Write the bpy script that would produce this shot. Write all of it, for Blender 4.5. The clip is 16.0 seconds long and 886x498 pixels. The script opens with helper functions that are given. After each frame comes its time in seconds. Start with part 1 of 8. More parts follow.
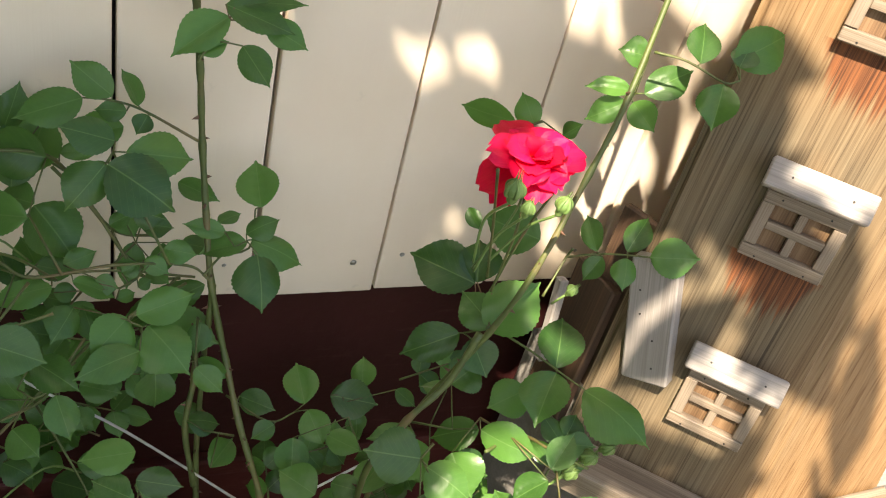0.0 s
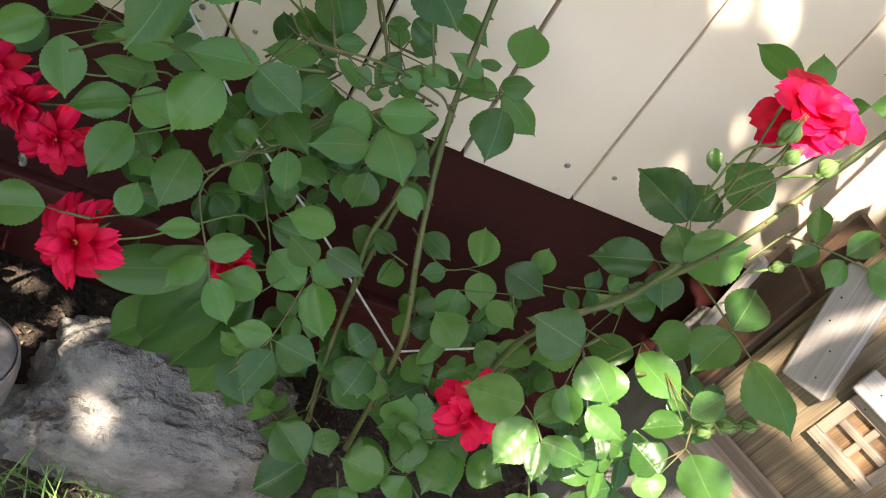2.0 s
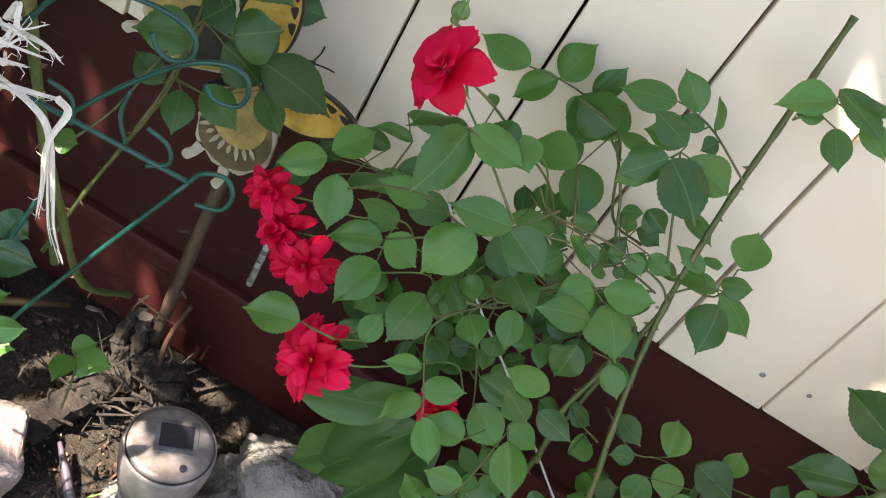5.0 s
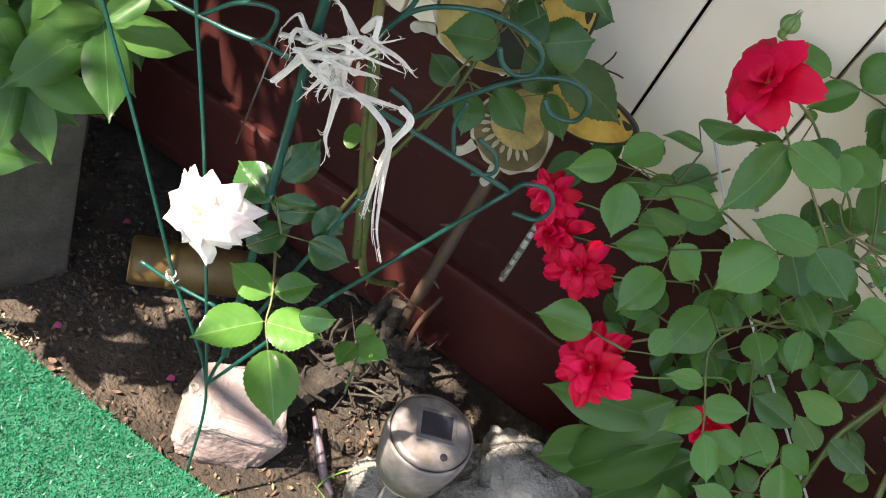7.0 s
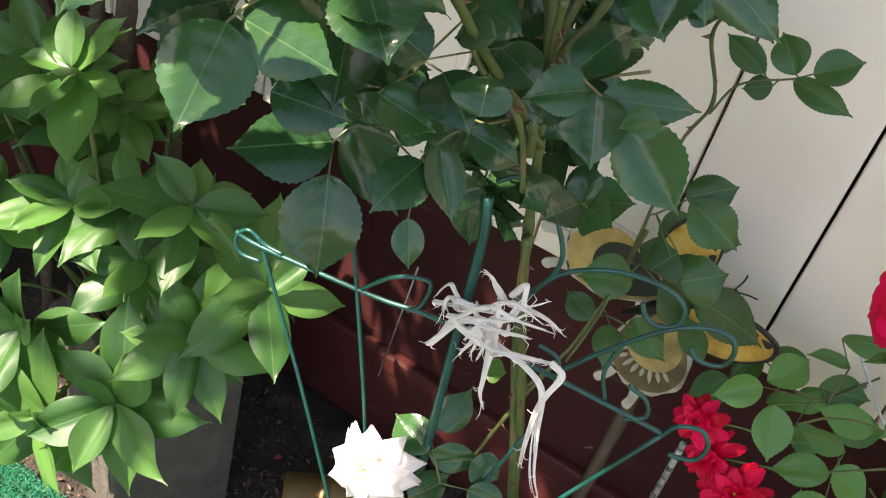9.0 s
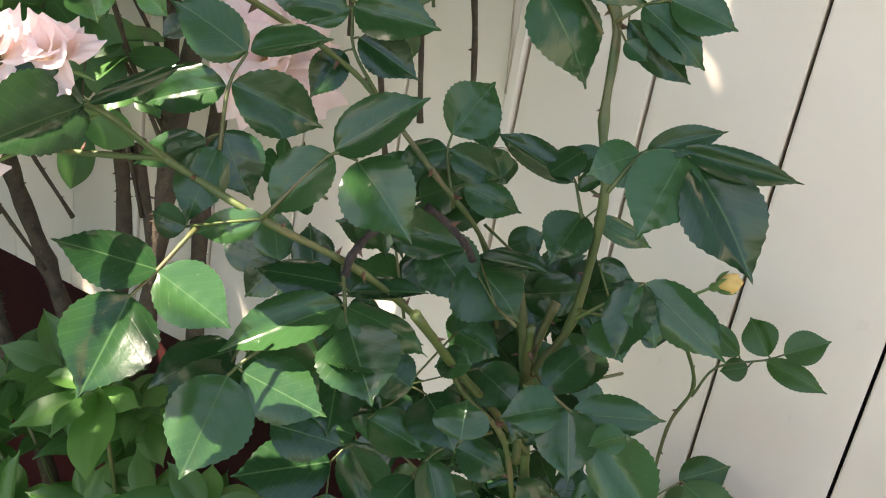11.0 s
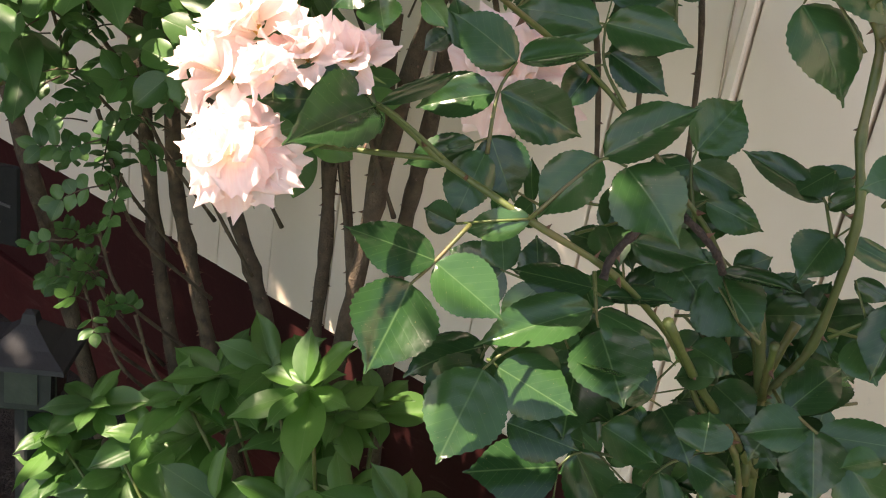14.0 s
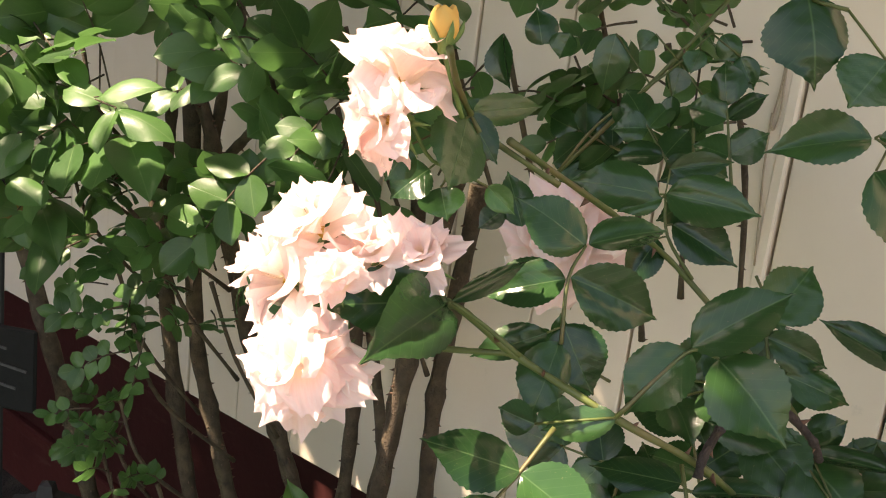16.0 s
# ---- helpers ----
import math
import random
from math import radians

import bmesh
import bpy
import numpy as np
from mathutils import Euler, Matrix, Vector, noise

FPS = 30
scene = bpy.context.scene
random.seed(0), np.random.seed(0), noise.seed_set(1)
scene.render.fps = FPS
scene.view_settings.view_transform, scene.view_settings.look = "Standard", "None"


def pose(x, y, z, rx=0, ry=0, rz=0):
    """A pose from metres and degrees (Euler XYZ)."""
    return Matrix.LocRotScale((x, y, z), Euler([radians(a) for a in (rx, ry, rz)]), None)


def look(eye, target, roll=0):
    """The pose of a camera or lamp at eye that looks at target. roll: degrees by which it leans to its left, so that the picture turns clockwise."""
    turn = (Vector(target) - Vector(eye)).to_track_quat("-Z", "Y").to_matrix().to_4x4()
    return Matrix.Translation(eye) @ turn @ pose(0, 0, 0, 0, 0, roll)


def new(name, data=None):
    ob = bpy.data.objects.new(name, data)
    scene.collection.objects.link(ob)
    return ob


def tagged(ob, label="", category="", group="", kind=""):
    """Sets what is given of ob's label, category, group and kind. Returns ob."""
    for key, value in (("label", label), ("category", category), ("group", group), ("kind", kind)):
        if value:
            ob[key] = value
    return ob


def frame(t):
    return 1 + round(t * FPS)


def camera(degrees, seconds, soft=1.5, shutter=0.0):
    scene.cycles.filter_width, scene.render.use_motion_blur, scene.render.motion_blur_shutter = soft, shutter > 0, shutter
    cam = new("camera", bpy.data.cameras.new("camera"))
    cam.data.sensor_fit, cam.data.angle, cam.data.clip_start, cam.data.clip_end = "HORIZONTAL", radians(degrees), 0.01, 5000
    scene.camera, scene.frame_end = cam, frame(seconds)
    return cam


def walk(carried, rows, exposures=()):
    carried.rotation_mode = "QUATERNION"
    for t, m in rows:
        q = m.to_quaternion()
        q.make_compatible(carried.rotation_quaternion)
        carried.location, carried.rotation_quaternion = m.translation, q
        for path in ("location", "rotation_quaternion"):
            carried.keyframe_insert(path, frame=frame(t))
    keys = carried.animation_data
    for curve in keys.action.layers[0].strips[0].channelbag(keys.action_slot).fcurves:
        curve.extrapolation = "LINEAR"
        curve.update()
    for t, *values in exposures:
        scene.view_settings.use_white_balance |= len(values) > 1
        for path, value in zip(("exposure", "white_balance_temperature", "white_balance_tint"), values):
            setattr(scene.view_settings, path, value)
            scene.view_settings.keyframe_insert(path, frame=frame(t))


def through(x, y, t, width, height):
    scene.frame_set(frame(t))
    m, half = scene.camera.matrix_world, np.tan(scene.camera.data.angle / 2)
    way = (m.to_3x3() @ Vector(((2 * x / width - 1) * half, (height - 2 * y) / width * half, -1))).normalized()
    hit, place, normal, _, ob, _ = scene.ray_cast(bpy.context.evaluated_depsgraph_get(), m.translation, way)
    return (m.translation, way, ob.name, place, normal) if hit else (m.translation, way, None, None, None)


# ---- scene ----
cam = camera(50.9, 16.0, 1.1)
EXPOSURES = [(0, 1.74, 8300, 11), (1.5, 1.98, 7800, 12), (3, 2.27, 7700, 12), (5.5, 2.24, 7500, 12), (7, 2.17, 7600, 12), (8.5, 2.13, 7700, 14), (10, 2.48, 7600, 16), (12.5, 1.90, 7850, 9), (14.5, 2.05, 8600, 21), (16, 1.96, 9100, 19)]
PATH = [
    (0, (0.069, 0.06, 1.27), (0.816, 1.46, 0.054), 16.2),
    (0.5, (0.06, 0.048, 1.257), (0.783, 1.408, -0.018), 19.8),
    (1, (0.052, 0.038, 1.242), (0.726, 1.38, -0.078), 24.5),
    (1.5, (0.033, 0.022, 1.223), (0.637, 1.376, -0.12), 30.4),
    (2, (0.01, 0.004, 1.2), (0.506, 1.389, -0.154), 34.4),
    (2.5, (-0.003, -0.01, 1.182), (0.355, 1.399, -0.192), 35.2),
    (3, (-0.049, -0.002, 1.179), (0.208, 1.483, -0.135), 35.4),
    (3.2, (-0.041, -0.018, 1.176), (0.127, 1.542, -0.064), 32.7),
    (5.3, (-0.069, -0.058, 1.175), (0.002, 1.53, -0.039), 33.6),
    (5.5, (-0.078, -0.062, 1.175), (-0.03, 1.519, -0.048), 33.2),
    (6, (-0.122, -0.062, 1.172), (-0.199, 1.501, -0.074), 31.1),
    (6.5, (-0.146, -0.067, 1.158), (-0.295, 1.44, -0.149), 30.5),
    (7, (-0.156, -0.079, 1.15), (-0.348, 1.354, -0.232), 29.9),
    (7.5, (-0.159, -0.087, 1.15), (-0.443, 1.3, -0.262), 27.1),
    (8, (-0.18, -0.091, 1.142), (-0.591, 1.269, -0.266), 22.8),
    (8.5, (-0.196, -0.095, 1.165), (-0.719, 1.321, -0.148), 19.4),
    (9, (-0.192, -0.094, 1.197), (-0.805, 1.407, 0.026), 16.3),
    (9.5, (-0.188, -0.098, 1.219), (-0.891, 1.471, 0.196), 13.9),
    (10, (-0.182, -0.104, 1.238), (-0.953, 1.506, 0.335), 11.9),
    (10.2, (-0.18, -0.105, 1.245), (-0.966, 1.52, 0.384), 11.3),
    (12.3, (-0.17, -0.117, 1.263), (-1.119, 1.531, 0.644), 8.7),
    (12.5, (-0.173, -0.124, 1.259), (-1.149, 1.501, 0.621), 8.9),
    (13, (-0.189, -0.135, 1.248), (-1.242, 1.426, 0.572), 8.6),
    (13.5, (-0.196, -0.143, 1.246), (-1.295, 1.372, 0.542), 8.7),
    (14, (-0.207, -0.157, 1.239), (-1.343, 1.329, 0.533), 9.7),
    (14.5, (-0.226, -0.16, 1.245), (-1.391, 1.324, 0.583), 9.3),
    (15, (-0.25, -0.151, 1.246), (-1.447, 1.333, 0.643), 8.2),
    (15.5, (-0.261, -0.15, 1.251), (-1.478, 1.346, 0.721), 7.7),
    (16, (-0.262, -0.152, 1.261), (-1.478, 1.368, 0.801), 7.0),
]
walk(cam, [(t, look(eye, target, roll)) for t, eye, target, roll in PATH], EXPOSURES)

# ---- light ----
world = bpy.data.worlds.new("sky")
scene.world = world
world.use_nodes = True
wn = world.node_tree.nodes
sky = wn.new("ShaderNodeTexSky")
sky.sky_type, sky.sun_disc = "NISHITA", False
SUN_FROM = Vector((-0.42, -0.50, 0.95)).normalized()
sky.sun_elevation = math.asin(SUN_FROM.z)
sky.sun_rotation = math.atan2(SUN_FROM.x, SUN_FROM.y)
wn["Background"].inputs["Strength"].default_value = 0.11
world.node_tree.links.new(sky.outputs[0], wn["Background"].inputs["Color"])
sun = new("sun", bpy.data.lights.new("sun", "SUN"))
sun.data.energy, sun.data.angle, sun.data.color = 4.8, radians(0.6), (1.0, 0.955, 0.895)
sun.matrix_world = look(SUN_FROM * 8, (0, 0, 0))


# ---- materials ----
def material(name, rough=0.6, metal=0.0, spec=0.5):
    m = bpy.data.materials.new(name)
    m.use_nodes = True
    b = m.node_tree.nodes["Principled BSDF"]
    b.inputs["Roughness"].default_value, b.inputs["Metallic"].default_value = rough, metal
    b.inputs["Specular IOR Level"].default_value = spec
    return m, m.node_tree.nodes, m.node_tree.links.new, b


def coords(n, link, scale=(1, 1, 1), kind="Object"):
    tc, mp = n.new("ShaderNodeTexCoord"), n.new("ShaderNodeMapping")
    mp.inputs["Scale"].default_value = scale
    link(tc.outputs[kind], mp.inputs["Vector"])
    return mp.outputs["Vector"]


def noise_tex(n, link, vec, scale, detail=4, rough=0.55):
    t = n.new("ShaderNodeTexNoise")
    t.inputs["Scale"].default_value, t.inputs["Detail"].default_value, t.inputs["Roughness"].default_value = scale, detail, rough
    link(vec, t.inputs["Vector"])
    return t.outputs["Fac"]


def ramp(n, link, fac, *stops):
    r = n.new("ShaderNodeValToRGB")
    e = r.color_ramp.elements
    while len(e) < len(stops):
        e.new(0.5)
    for el, (p, c) in zip(e, stops):
        el.position, el.color = p, (*c, 1) if len(c) == 3 else c
    link(fac, r.inputs["Fac"])
    return r.outputs["Color"]


def mixc(n, link, fac, a, b, mode="MIX"):
    m = n.new("ShaderNodeMix")
    m.data_type, m.blend_type = "RGBA", mode
    for sock, v in ((m.inputs["Factor"], fac), (m.inputs["A"], a), (m.inputs["B"], b)):
        if isinstance(v, (int, float)):
            sock.default_value = v
        elif isinstance(v, tuple):
            sock.default_value = (*v, 1)
        else:
            link(v, sock)
    return m.outputs["Result"]


def maths(n, link, op, a, b=0.0, clamp=False):
    m = n.new("ShaderNodeMath")
    m.operation, m.use_clamp = op, clamp
    for sock, v in zip(m.inputs, (a, b)):
        if isinstance(v, (int, float)):
            sock.default_value = v
        else:
            link(v, sock)
    return m.outputs[0]


def bump(n, link, b, height, strength, dist=0.002):
    k = n.new("ShaderNodeBump")
    k.inputs["Strength"].default_value, k.inputs["Distance"].default_value = strength, dist
    link(height, k.inputs["Height"])
    link(k.outputs[0], b.inputs["Normal"])


def rnd(n):
    return n.new("ShaderNodeObjectInfo").outputs["Random"]


def mat_plain(name, c1, c2, scale, rough=0.6, metal=0.0, bumps=0.3, stretch=(1, 1, 1), dist=0.002, fine=None, dirt=None):
    """Two tones at one scale, a finer grain over them, and relief."""
    m, n, link, b = material(name, rough, metal)
    v = coords(n, link, stretch)
    a = noise_tex(n, link, v, scale, 5)
    f = noise_tex(n, link, v, fine or scale * 7, 4)
    col = ramp(n, link, a, (0.3, c1), (0.7, c2))
    col = mixc(n, link, maths(n, link, "MULTIPLY", f, 0.45), col, tuple(0.55 * x for x in c1))
    if dirt:
        d = ramp(n, link, noise_tex(n, link, v, scale * 0.35, 6, 0.65), (0.5, (0, 0, 0)), (0.68, (1, 1, 1)))
        col = mixc(n, link, d, col, dirt)
    link(col, b.inputs["Base Color"])
    bump(n, link, b, f, bumps, dist)
    return m


def mat_leaf(name, dark, light, vein, veins=4.5, rough=0.38, through=0.25):
    m, n, link, b = material(name, rough, spec=0.42)
    tc = n.new("ShaderNodeTexCoord")
    sep = n.new("ShaderNodeSeparateXYZ")
    link(tc.outputs["Object"], sep.inputs[0])
    ax = maths(n, link, "ABSOLUTE", sep.outputs["X"])
    mid = maths(n, link, "SUBTRACT", 1.0, maths(n, link, "MULTIPLY", ax, 55.0), True)
    ph = maths(n, link, "SUBTRACT", sep.outputs["Y"], maths(n, link, "MULTIPLY", ax, 0.75))
    sn = maths(n, link, "SINE", maths(n, link, "MULTIPLY", ph, veins * 6.283))
    side = maths(n, link, "SUBTRACT", 1.0, maths(n, link, "MULTIPLY", maths(n, link, "ABSOLUTE", sn), 5.0), True)
    mott = noise_tex(n, link, tc.outputs["Object"], 5, 4)
    r = rnd(n)
    f = maths(n, link, "ADD", maths(n, link, "MULTIPLY", r, 0.75), maths(n, link, "MULTIPLY", mott, 0.35))
    col = ramp(n, link, f, (0.15, dark), (0.85, light))
    vv = maths(n, link, "MAXIMUM", mid, maths(n, link, "MULTIPLY", side, 0.24))
    col = mixc(n, link, maths(n, link, "MULTIPLY", vv, 0.7), col, vein)
    specks = ramp(n, link, noise_tex(n, link, tc.outputs["Object"], 38, 2), (0.70, (0, 0, 0)), (0.76, (1, 1, 1)))
    col = mixc(n, link, maths(n, link, "MULTIPLY", specks, 0.45), col, (0.22, 0.19, 0.08))
    link(col, b.inputs["Base Color"])
    h = maths(n, link, "SUBTRACT", maths(n, link, "MULTIPLY", mott, 0.8), maths(n, link, "MULTIPLY", vv, 0.35))
    bump(n, link, b, h, 0.28, 0.001)
    t = n.new("ShaderNodeBsdfTranslucent")
    link(mixc(n, link, 0.6, col, tuple(min(1, 2.2 * x) for x in light)), t.inputs["Color"])
    ms = n.new("ShaderNodeMixShader")
    ms.inputs[0].default_value = through
    link(b.outputs[0], ms.inputs[1])
    link(t.outputs[0], ms.inputs[2])
    link(ms.outputs[0], n["Material Output"].inputs["Surface"])
    return m


def mat_petal(name, deep, pale, edge, rough=0.55, through=0.3, heart=None):
    m, n, link, b = material(name, rough, spec=0.22)
    tc = n.new("ShaderNodeTexCoord")
    sep = n.new("ShaderNodeSeparateXYZ")
    link(tc.outputs["Object"], sep.inputs[0])
    streak = n.new("ShaderNodeMapping")
    streak.inputs["Scale"].default_value = (26, 2.5, 1)
    link(tc.outputs["Object"], streak.inputs[0])
    s = noise_tex(n, link, streak.outputs[0], 1.0, 3)
    f = maths(n, link, "ADD", maths(n, link, "MULTIPLY", rnd(n), 0.5), maths(n, link, "MULTIPLY", s, 0.5))
    col = ramp(n, link, f, (0.2, deep), (0.8, pale))
    e = maths(n, link, "MULTIPLY", maths(n, link, "SUBTRACT", sep.outputs["Y"], 0.55), 1.6, True)
    col = mixc(n, link, maths(n, link, "MULTIPLY", e, rnd(n)), col, edge)
    if heart:
        low = maths(n, link, "SUBTRACT", 1.0, maths(n, link, "MULTIPLY", sep.outputs["Y"], 2.4), True)
        col = mixc(n, link, low, col, heart)
    link(col, b.inputs["Base Color"])
    bump(n, link, b, s, 0.3, 0.0012)
    t = n.new("ShaderNodeBsdfTranslucent")
    link(col, t.inputs["Color"])
    ms = n.new("ShaderNodeMixShader")
    ms.inputs[0].default_value = through
    link(b.outputs[0], ms.inputs[1])
    link(t.outputs[0], ms.inputs[2])
    link(ms.outputs[0], n["Material Output"].inputs["Surface"])
    return m


def mat_siding():
    m, n, link, b = material("cream_paint", 0.45)
    v = coords(n, link, (1, 1, 1))
    long = coords(n, link, (60, 60, 2.5))
    brush = noise_tex(n, link, long, 1.0, 4)
    blot = noise_tex(n, link, v, 6, 5)
    col = ramp(n, link, blot, (0.3, (0.81, 0.69, 0.560)), (0.7, (0.88, 0.77, 0.645)))
    col = mixc(n, link, maths(n, link, "MULTIPLY", rnd(n), 0.25), col, (0.74, 0.63, 0.505))
    smut = ramp(n, link, noise_tex(n, link, v, 34, 6, 0.7), (0.64, (0, 0, 0)), (0.75, (1, 1, 1)))
    col = mixc(n, link, maths(n, link, "MULTIPLY", smut, 0.3), col, (0.42, 0.37, 0.3))
    link(col, b.inputs["Base Color"])
    bump(n, link, b, brush, 0.25, 0.002)
    return m


def mat_maroon(name="maroon_paint", dark=(0.034, 0.0085, 0.0082), light=(0.052, 0.0130, 0.0122), dusty=0.4):
    m, n, link, b = material(name, 0.6, spec=0.2)
    v = coords(n, link)
    a = noise_tex(n, link, v, 5, 6)
    col = ramp(n, link, a, (0.3, dark), (0.7, light))
    dust = ramp(n, link, noise_tex(n, link, coords(n, link, (3, 3, 14)), 4, 6, 0.7), (0.58, (0, 0, 0)), (0.8, (1, 1, 1)))
    col = mixc(n, link, maths(n, link, "MULTIPLY", dust, dusty), col, (0.13, 0.072, 0.062))
    link(col, b.inputs["Base Color"])
    bump(n, link, b, noise_tex(n, link, v, 60, 5), 0.3, 0.003)
    return m


def mat_wood(name, c1, c2, c3, scale, rough=0.65, along="Z"):
    m, n, link, b = material(name, rough)
    s = {"X": (5, 420, 420), "Y": (420, 5, 420), "Z": (420, 420, 5)}[along]
    v = coords(n, link, tuple(k * scale for k in s))
    warp = noise_tex(n, link, coords(n, link), 7, 3)
    g = noise_tex(n, link, v, 1.0, 6, 0.6)
    s2 = {"X": (1.6, 75, 75), "Y": (75, 1.6, 75), "Z": (75, 75, 1.6)}[along]
    rings = noise_tex(n, link, coords(n, link, tuple(k * scale for k in s2)), 1.0, 3, 0.5)
    f = maths(n, link, "ADD", maths(n, link, "MULTIPLY", g, 0.55), maths(n, link, "MULTIPLY", rings, 0.45))
    col = ramp(n, link, f, (0.38, c1), (0.5, c2), (0.62, c3))
    blot = ramp(n, link, noise_tex(n, link, coords(n, link, (9, 9, 4)), 1.0, 6, 0.65), (0.42, (0, 0, 0)), (0.66, (1, 1, 1)))
    col = mixc(n, link, maths(n, link, "MULTIPLY", blot, 0.35), col, tuple(0.55 * x for x in c2))
    col = mixc(n, link, maths(n, link, "MULTIPLY", warp, 0.3), col, c2)
    link(col, b.inputs["Base Color"])
    bump(n, link, b, f, 0.22, 0.0012)
    return m


def mat_tower():
    """Weathered pine, its grain along y: greyed in the middle, orange towards the right edge, a sunlit orange painted
    in towards the top, rust weeping from the nailed windows.
    """
    m, n, link, b = material("weathered_pine", 0.7, spec=0.3)
    tc, sep = n.new("ShaderNodeTexCoord"), n.new("ShaderNodeSeparateXYZ")
    link(tc.outputs["Object"], sep.inputs[0])
    fine = noise_tex(n, link, coords(n, link, (540, 6, 540)), 1.0, 5, 0.6)
    broad = noise_tex(n, link, coords(n, link, (120, 2.2, 120)), 1.0, 4, 0.55)
    patch = noise_tex(n, link, coords(n, link, (9, 5, 9)), 1.0, 5, 0.6)
    f = maths(n, link, "ADD", maths(n, link, "MULTIPLY", fine, 0.78), maths(n, link, "MULTIPLY", broad, 0.22))
    grey = ramp(n, link, f, (0.36, (0.060, 0.044, 0.028)), (0.46, (0.122, 0.094, 0.060)), (0.58, (0.160, 0.126, 0.081)), (0.72, (0.210, 0.168, 0.113)))
    warm = ramp(n, link, f, (0.36, (0.135, 0.068, 0.028)), (0.47, (0.225, 0.132, 0.062)), (0.70, (0.315, 0.205, 0.108)))
    edge = maths(n, link, "MULTIPLY", maths(n, link, "SUBTRACT", sep.outputs["X"], 0.05), 11.0, True)
    # sunlit warmth put into the colour of the upper part
    edge = maths(n, link, "MAXIMUM", edge, maths(n, link, "MULTIPLY", maths(n, link, "SUBTRACT", sep.outputs["Y"], 0.29), 7.0, True))
    lift = maths(n, link, "MULTIPLY", maths(n, link, "SUBTRACT", patch, 0.42), 4.0, True)
    col = mixc(n, link, maths(n, link, "MAXIMUM", edge, maths(n, link, "MULTIPLY", lift, 0.3)), grey, warm)
    streak = noise_tex(n, link, coords(n, link, (150, 3, 1)), 1.0, 4, 0.65)
    reach = maths(n, link, "SUBTRACT", maths(n, link, "MULTIPLY", streak, 0.145), 0.020)
    rust = None
    for foot, mid in ((0.192, 0.024), (0.394, 0.018)):
        below = maths(n, link, "SUBTRACT", foot, sep.outputs["Y"])
        off = maths(n, link, "ABSOLUTE", maths(n, link, "SUBTRACT", sep.outputs["X"], mid))
        wide = maths(n, link, "MULTIPLY", maths(n, link, "SUBTRACT", 0.048, off), 40.0, True)
        seep = maths(n, link, "MULTIPLY", maths(n, link, "SUBTRACT", maths(n, link, "MULTIPLY", reach, wide), below), 60.0, True)
        seep = maths(n, link, "MULTIPLY", seep, maths(n, link, "MULTIPLY", below, 900.0, True))
        rust = seep if rust is None else maths(n, link, "MAXIMUM", rust, seep)
    col = mixc(n, link, maths(n, link, "MULTIPLY", rust, 0.85), col, ramp(n, link, f, (0.4, (0.055, 0.014, 0.005)), (0.62, (0.22, 0.066, 0.020))))
    link(col, b.inputs["Base Color"])
    bump(n, link, b, f, 0.45, 0.0014)
    return m


CREAM, MAROON = mat_siding(), mat_maroon()
# dustier maroon; its redder, brighter base paints in the light on the foot boards
LEDGE = mat_maroon("dusty_lit_maroon_paint", (0.050, 0.011, 0.010), (0.085, 0.020, 0.017), 0.75)
BLACKGAP = mat_plain("dark_backing", (0.012, 0.01, 0.009), (0.03, 0.025, 0.02), 30, 0.9)
SOIL = mat_plain("soil", (0.022, 0.016, 0.012), (0.062, 0.045, 0.033), 22, 0.95, bumps=0.9, dist=0.012, fine=120, dirt=(0.085, 0.064, 0.049))
TURF = mat_plain("turf_fibre", (0.003, 0.115, 0.055), (0.009, 0.205, 0.10), 60, 0.42, bumps=0.2)
TURF_BASE = mat_plain("turf_backing", (0.002, 0.06, 0.03), (0.005, 0.10, 0.05), 60, 0.7)
ROCK = mat_plain("grey_rock", (0.15, 0.142, 0.132), (0.37, 0.35, 0.325), 22, 0.85, bumps=1.0, dist=0.012, fine=90, dirt=(0.11, 0.10, 0.09))
PINKROCK = mat_plain("pink_sandstone", (0.27, 0.205, 0.195), (0.42, 0.345, 0.33), 20, 0.85, bumps=0.6, dist=0.005, fine=110, dirt=(0.2, 0.135, 0.12))
TOWERWOOD = mat_tower()
GREYWOOD = {a: mat_wood("silvered_wood", (0.20, 0.18, 0.166), (0.29, 0.264, 0.247), (0.36, 0.333, 0.313), 1.6, along=a) for a in "XYZ"}
FRAMEWOOD = {a: mat_wood("greyed_pine", (0.10, 0.070, 0.047), (0.215, 0.168, 0.124), (0.32, 0.266, 0.212), 1.6, along=a) for a in "XYZ"}
PALEWOOD = {a: mat_wood("bare_pine", (0.09, 0.045, 0.020), (0.17, 0.095, 0.046), (0.25, 0.155, 0.085), 1.8, along=a) for a in "XYZ"}


# ---- mesh helpers ----
def link_bm(name, bm, mat, smooth=False):
    me = bpy.data.meshes.new(name)
    bm.normal_update()
    bm.to_mesh(me)
    bm.free()
    me.materials.append(mat)
    if smooth:
        me.polygons.foreach_set("use_smooth", [True] * len(me.polygons))
    return me


def part(name, bm, mat, parent=None, label="", smooth=False, m=None):
    ob = new(name, bm if isinstance(bm, bpy.types.Mesh) else link_bm(name, bm, mat, smooth))
    ob.parent = parent
    if m is not None:
        ob.matrix_local = m
    if label:
        tagged(ob, label)
    return ob


def base(name, at, label, category, group="", kind="", m=None):
    ob = new(name)
    ob.empty_display_size = 0.02
    ob.matrix_world = m if m is not None else Matrix.Translation(at)
    return tagged(ob, label, category, group, kind)


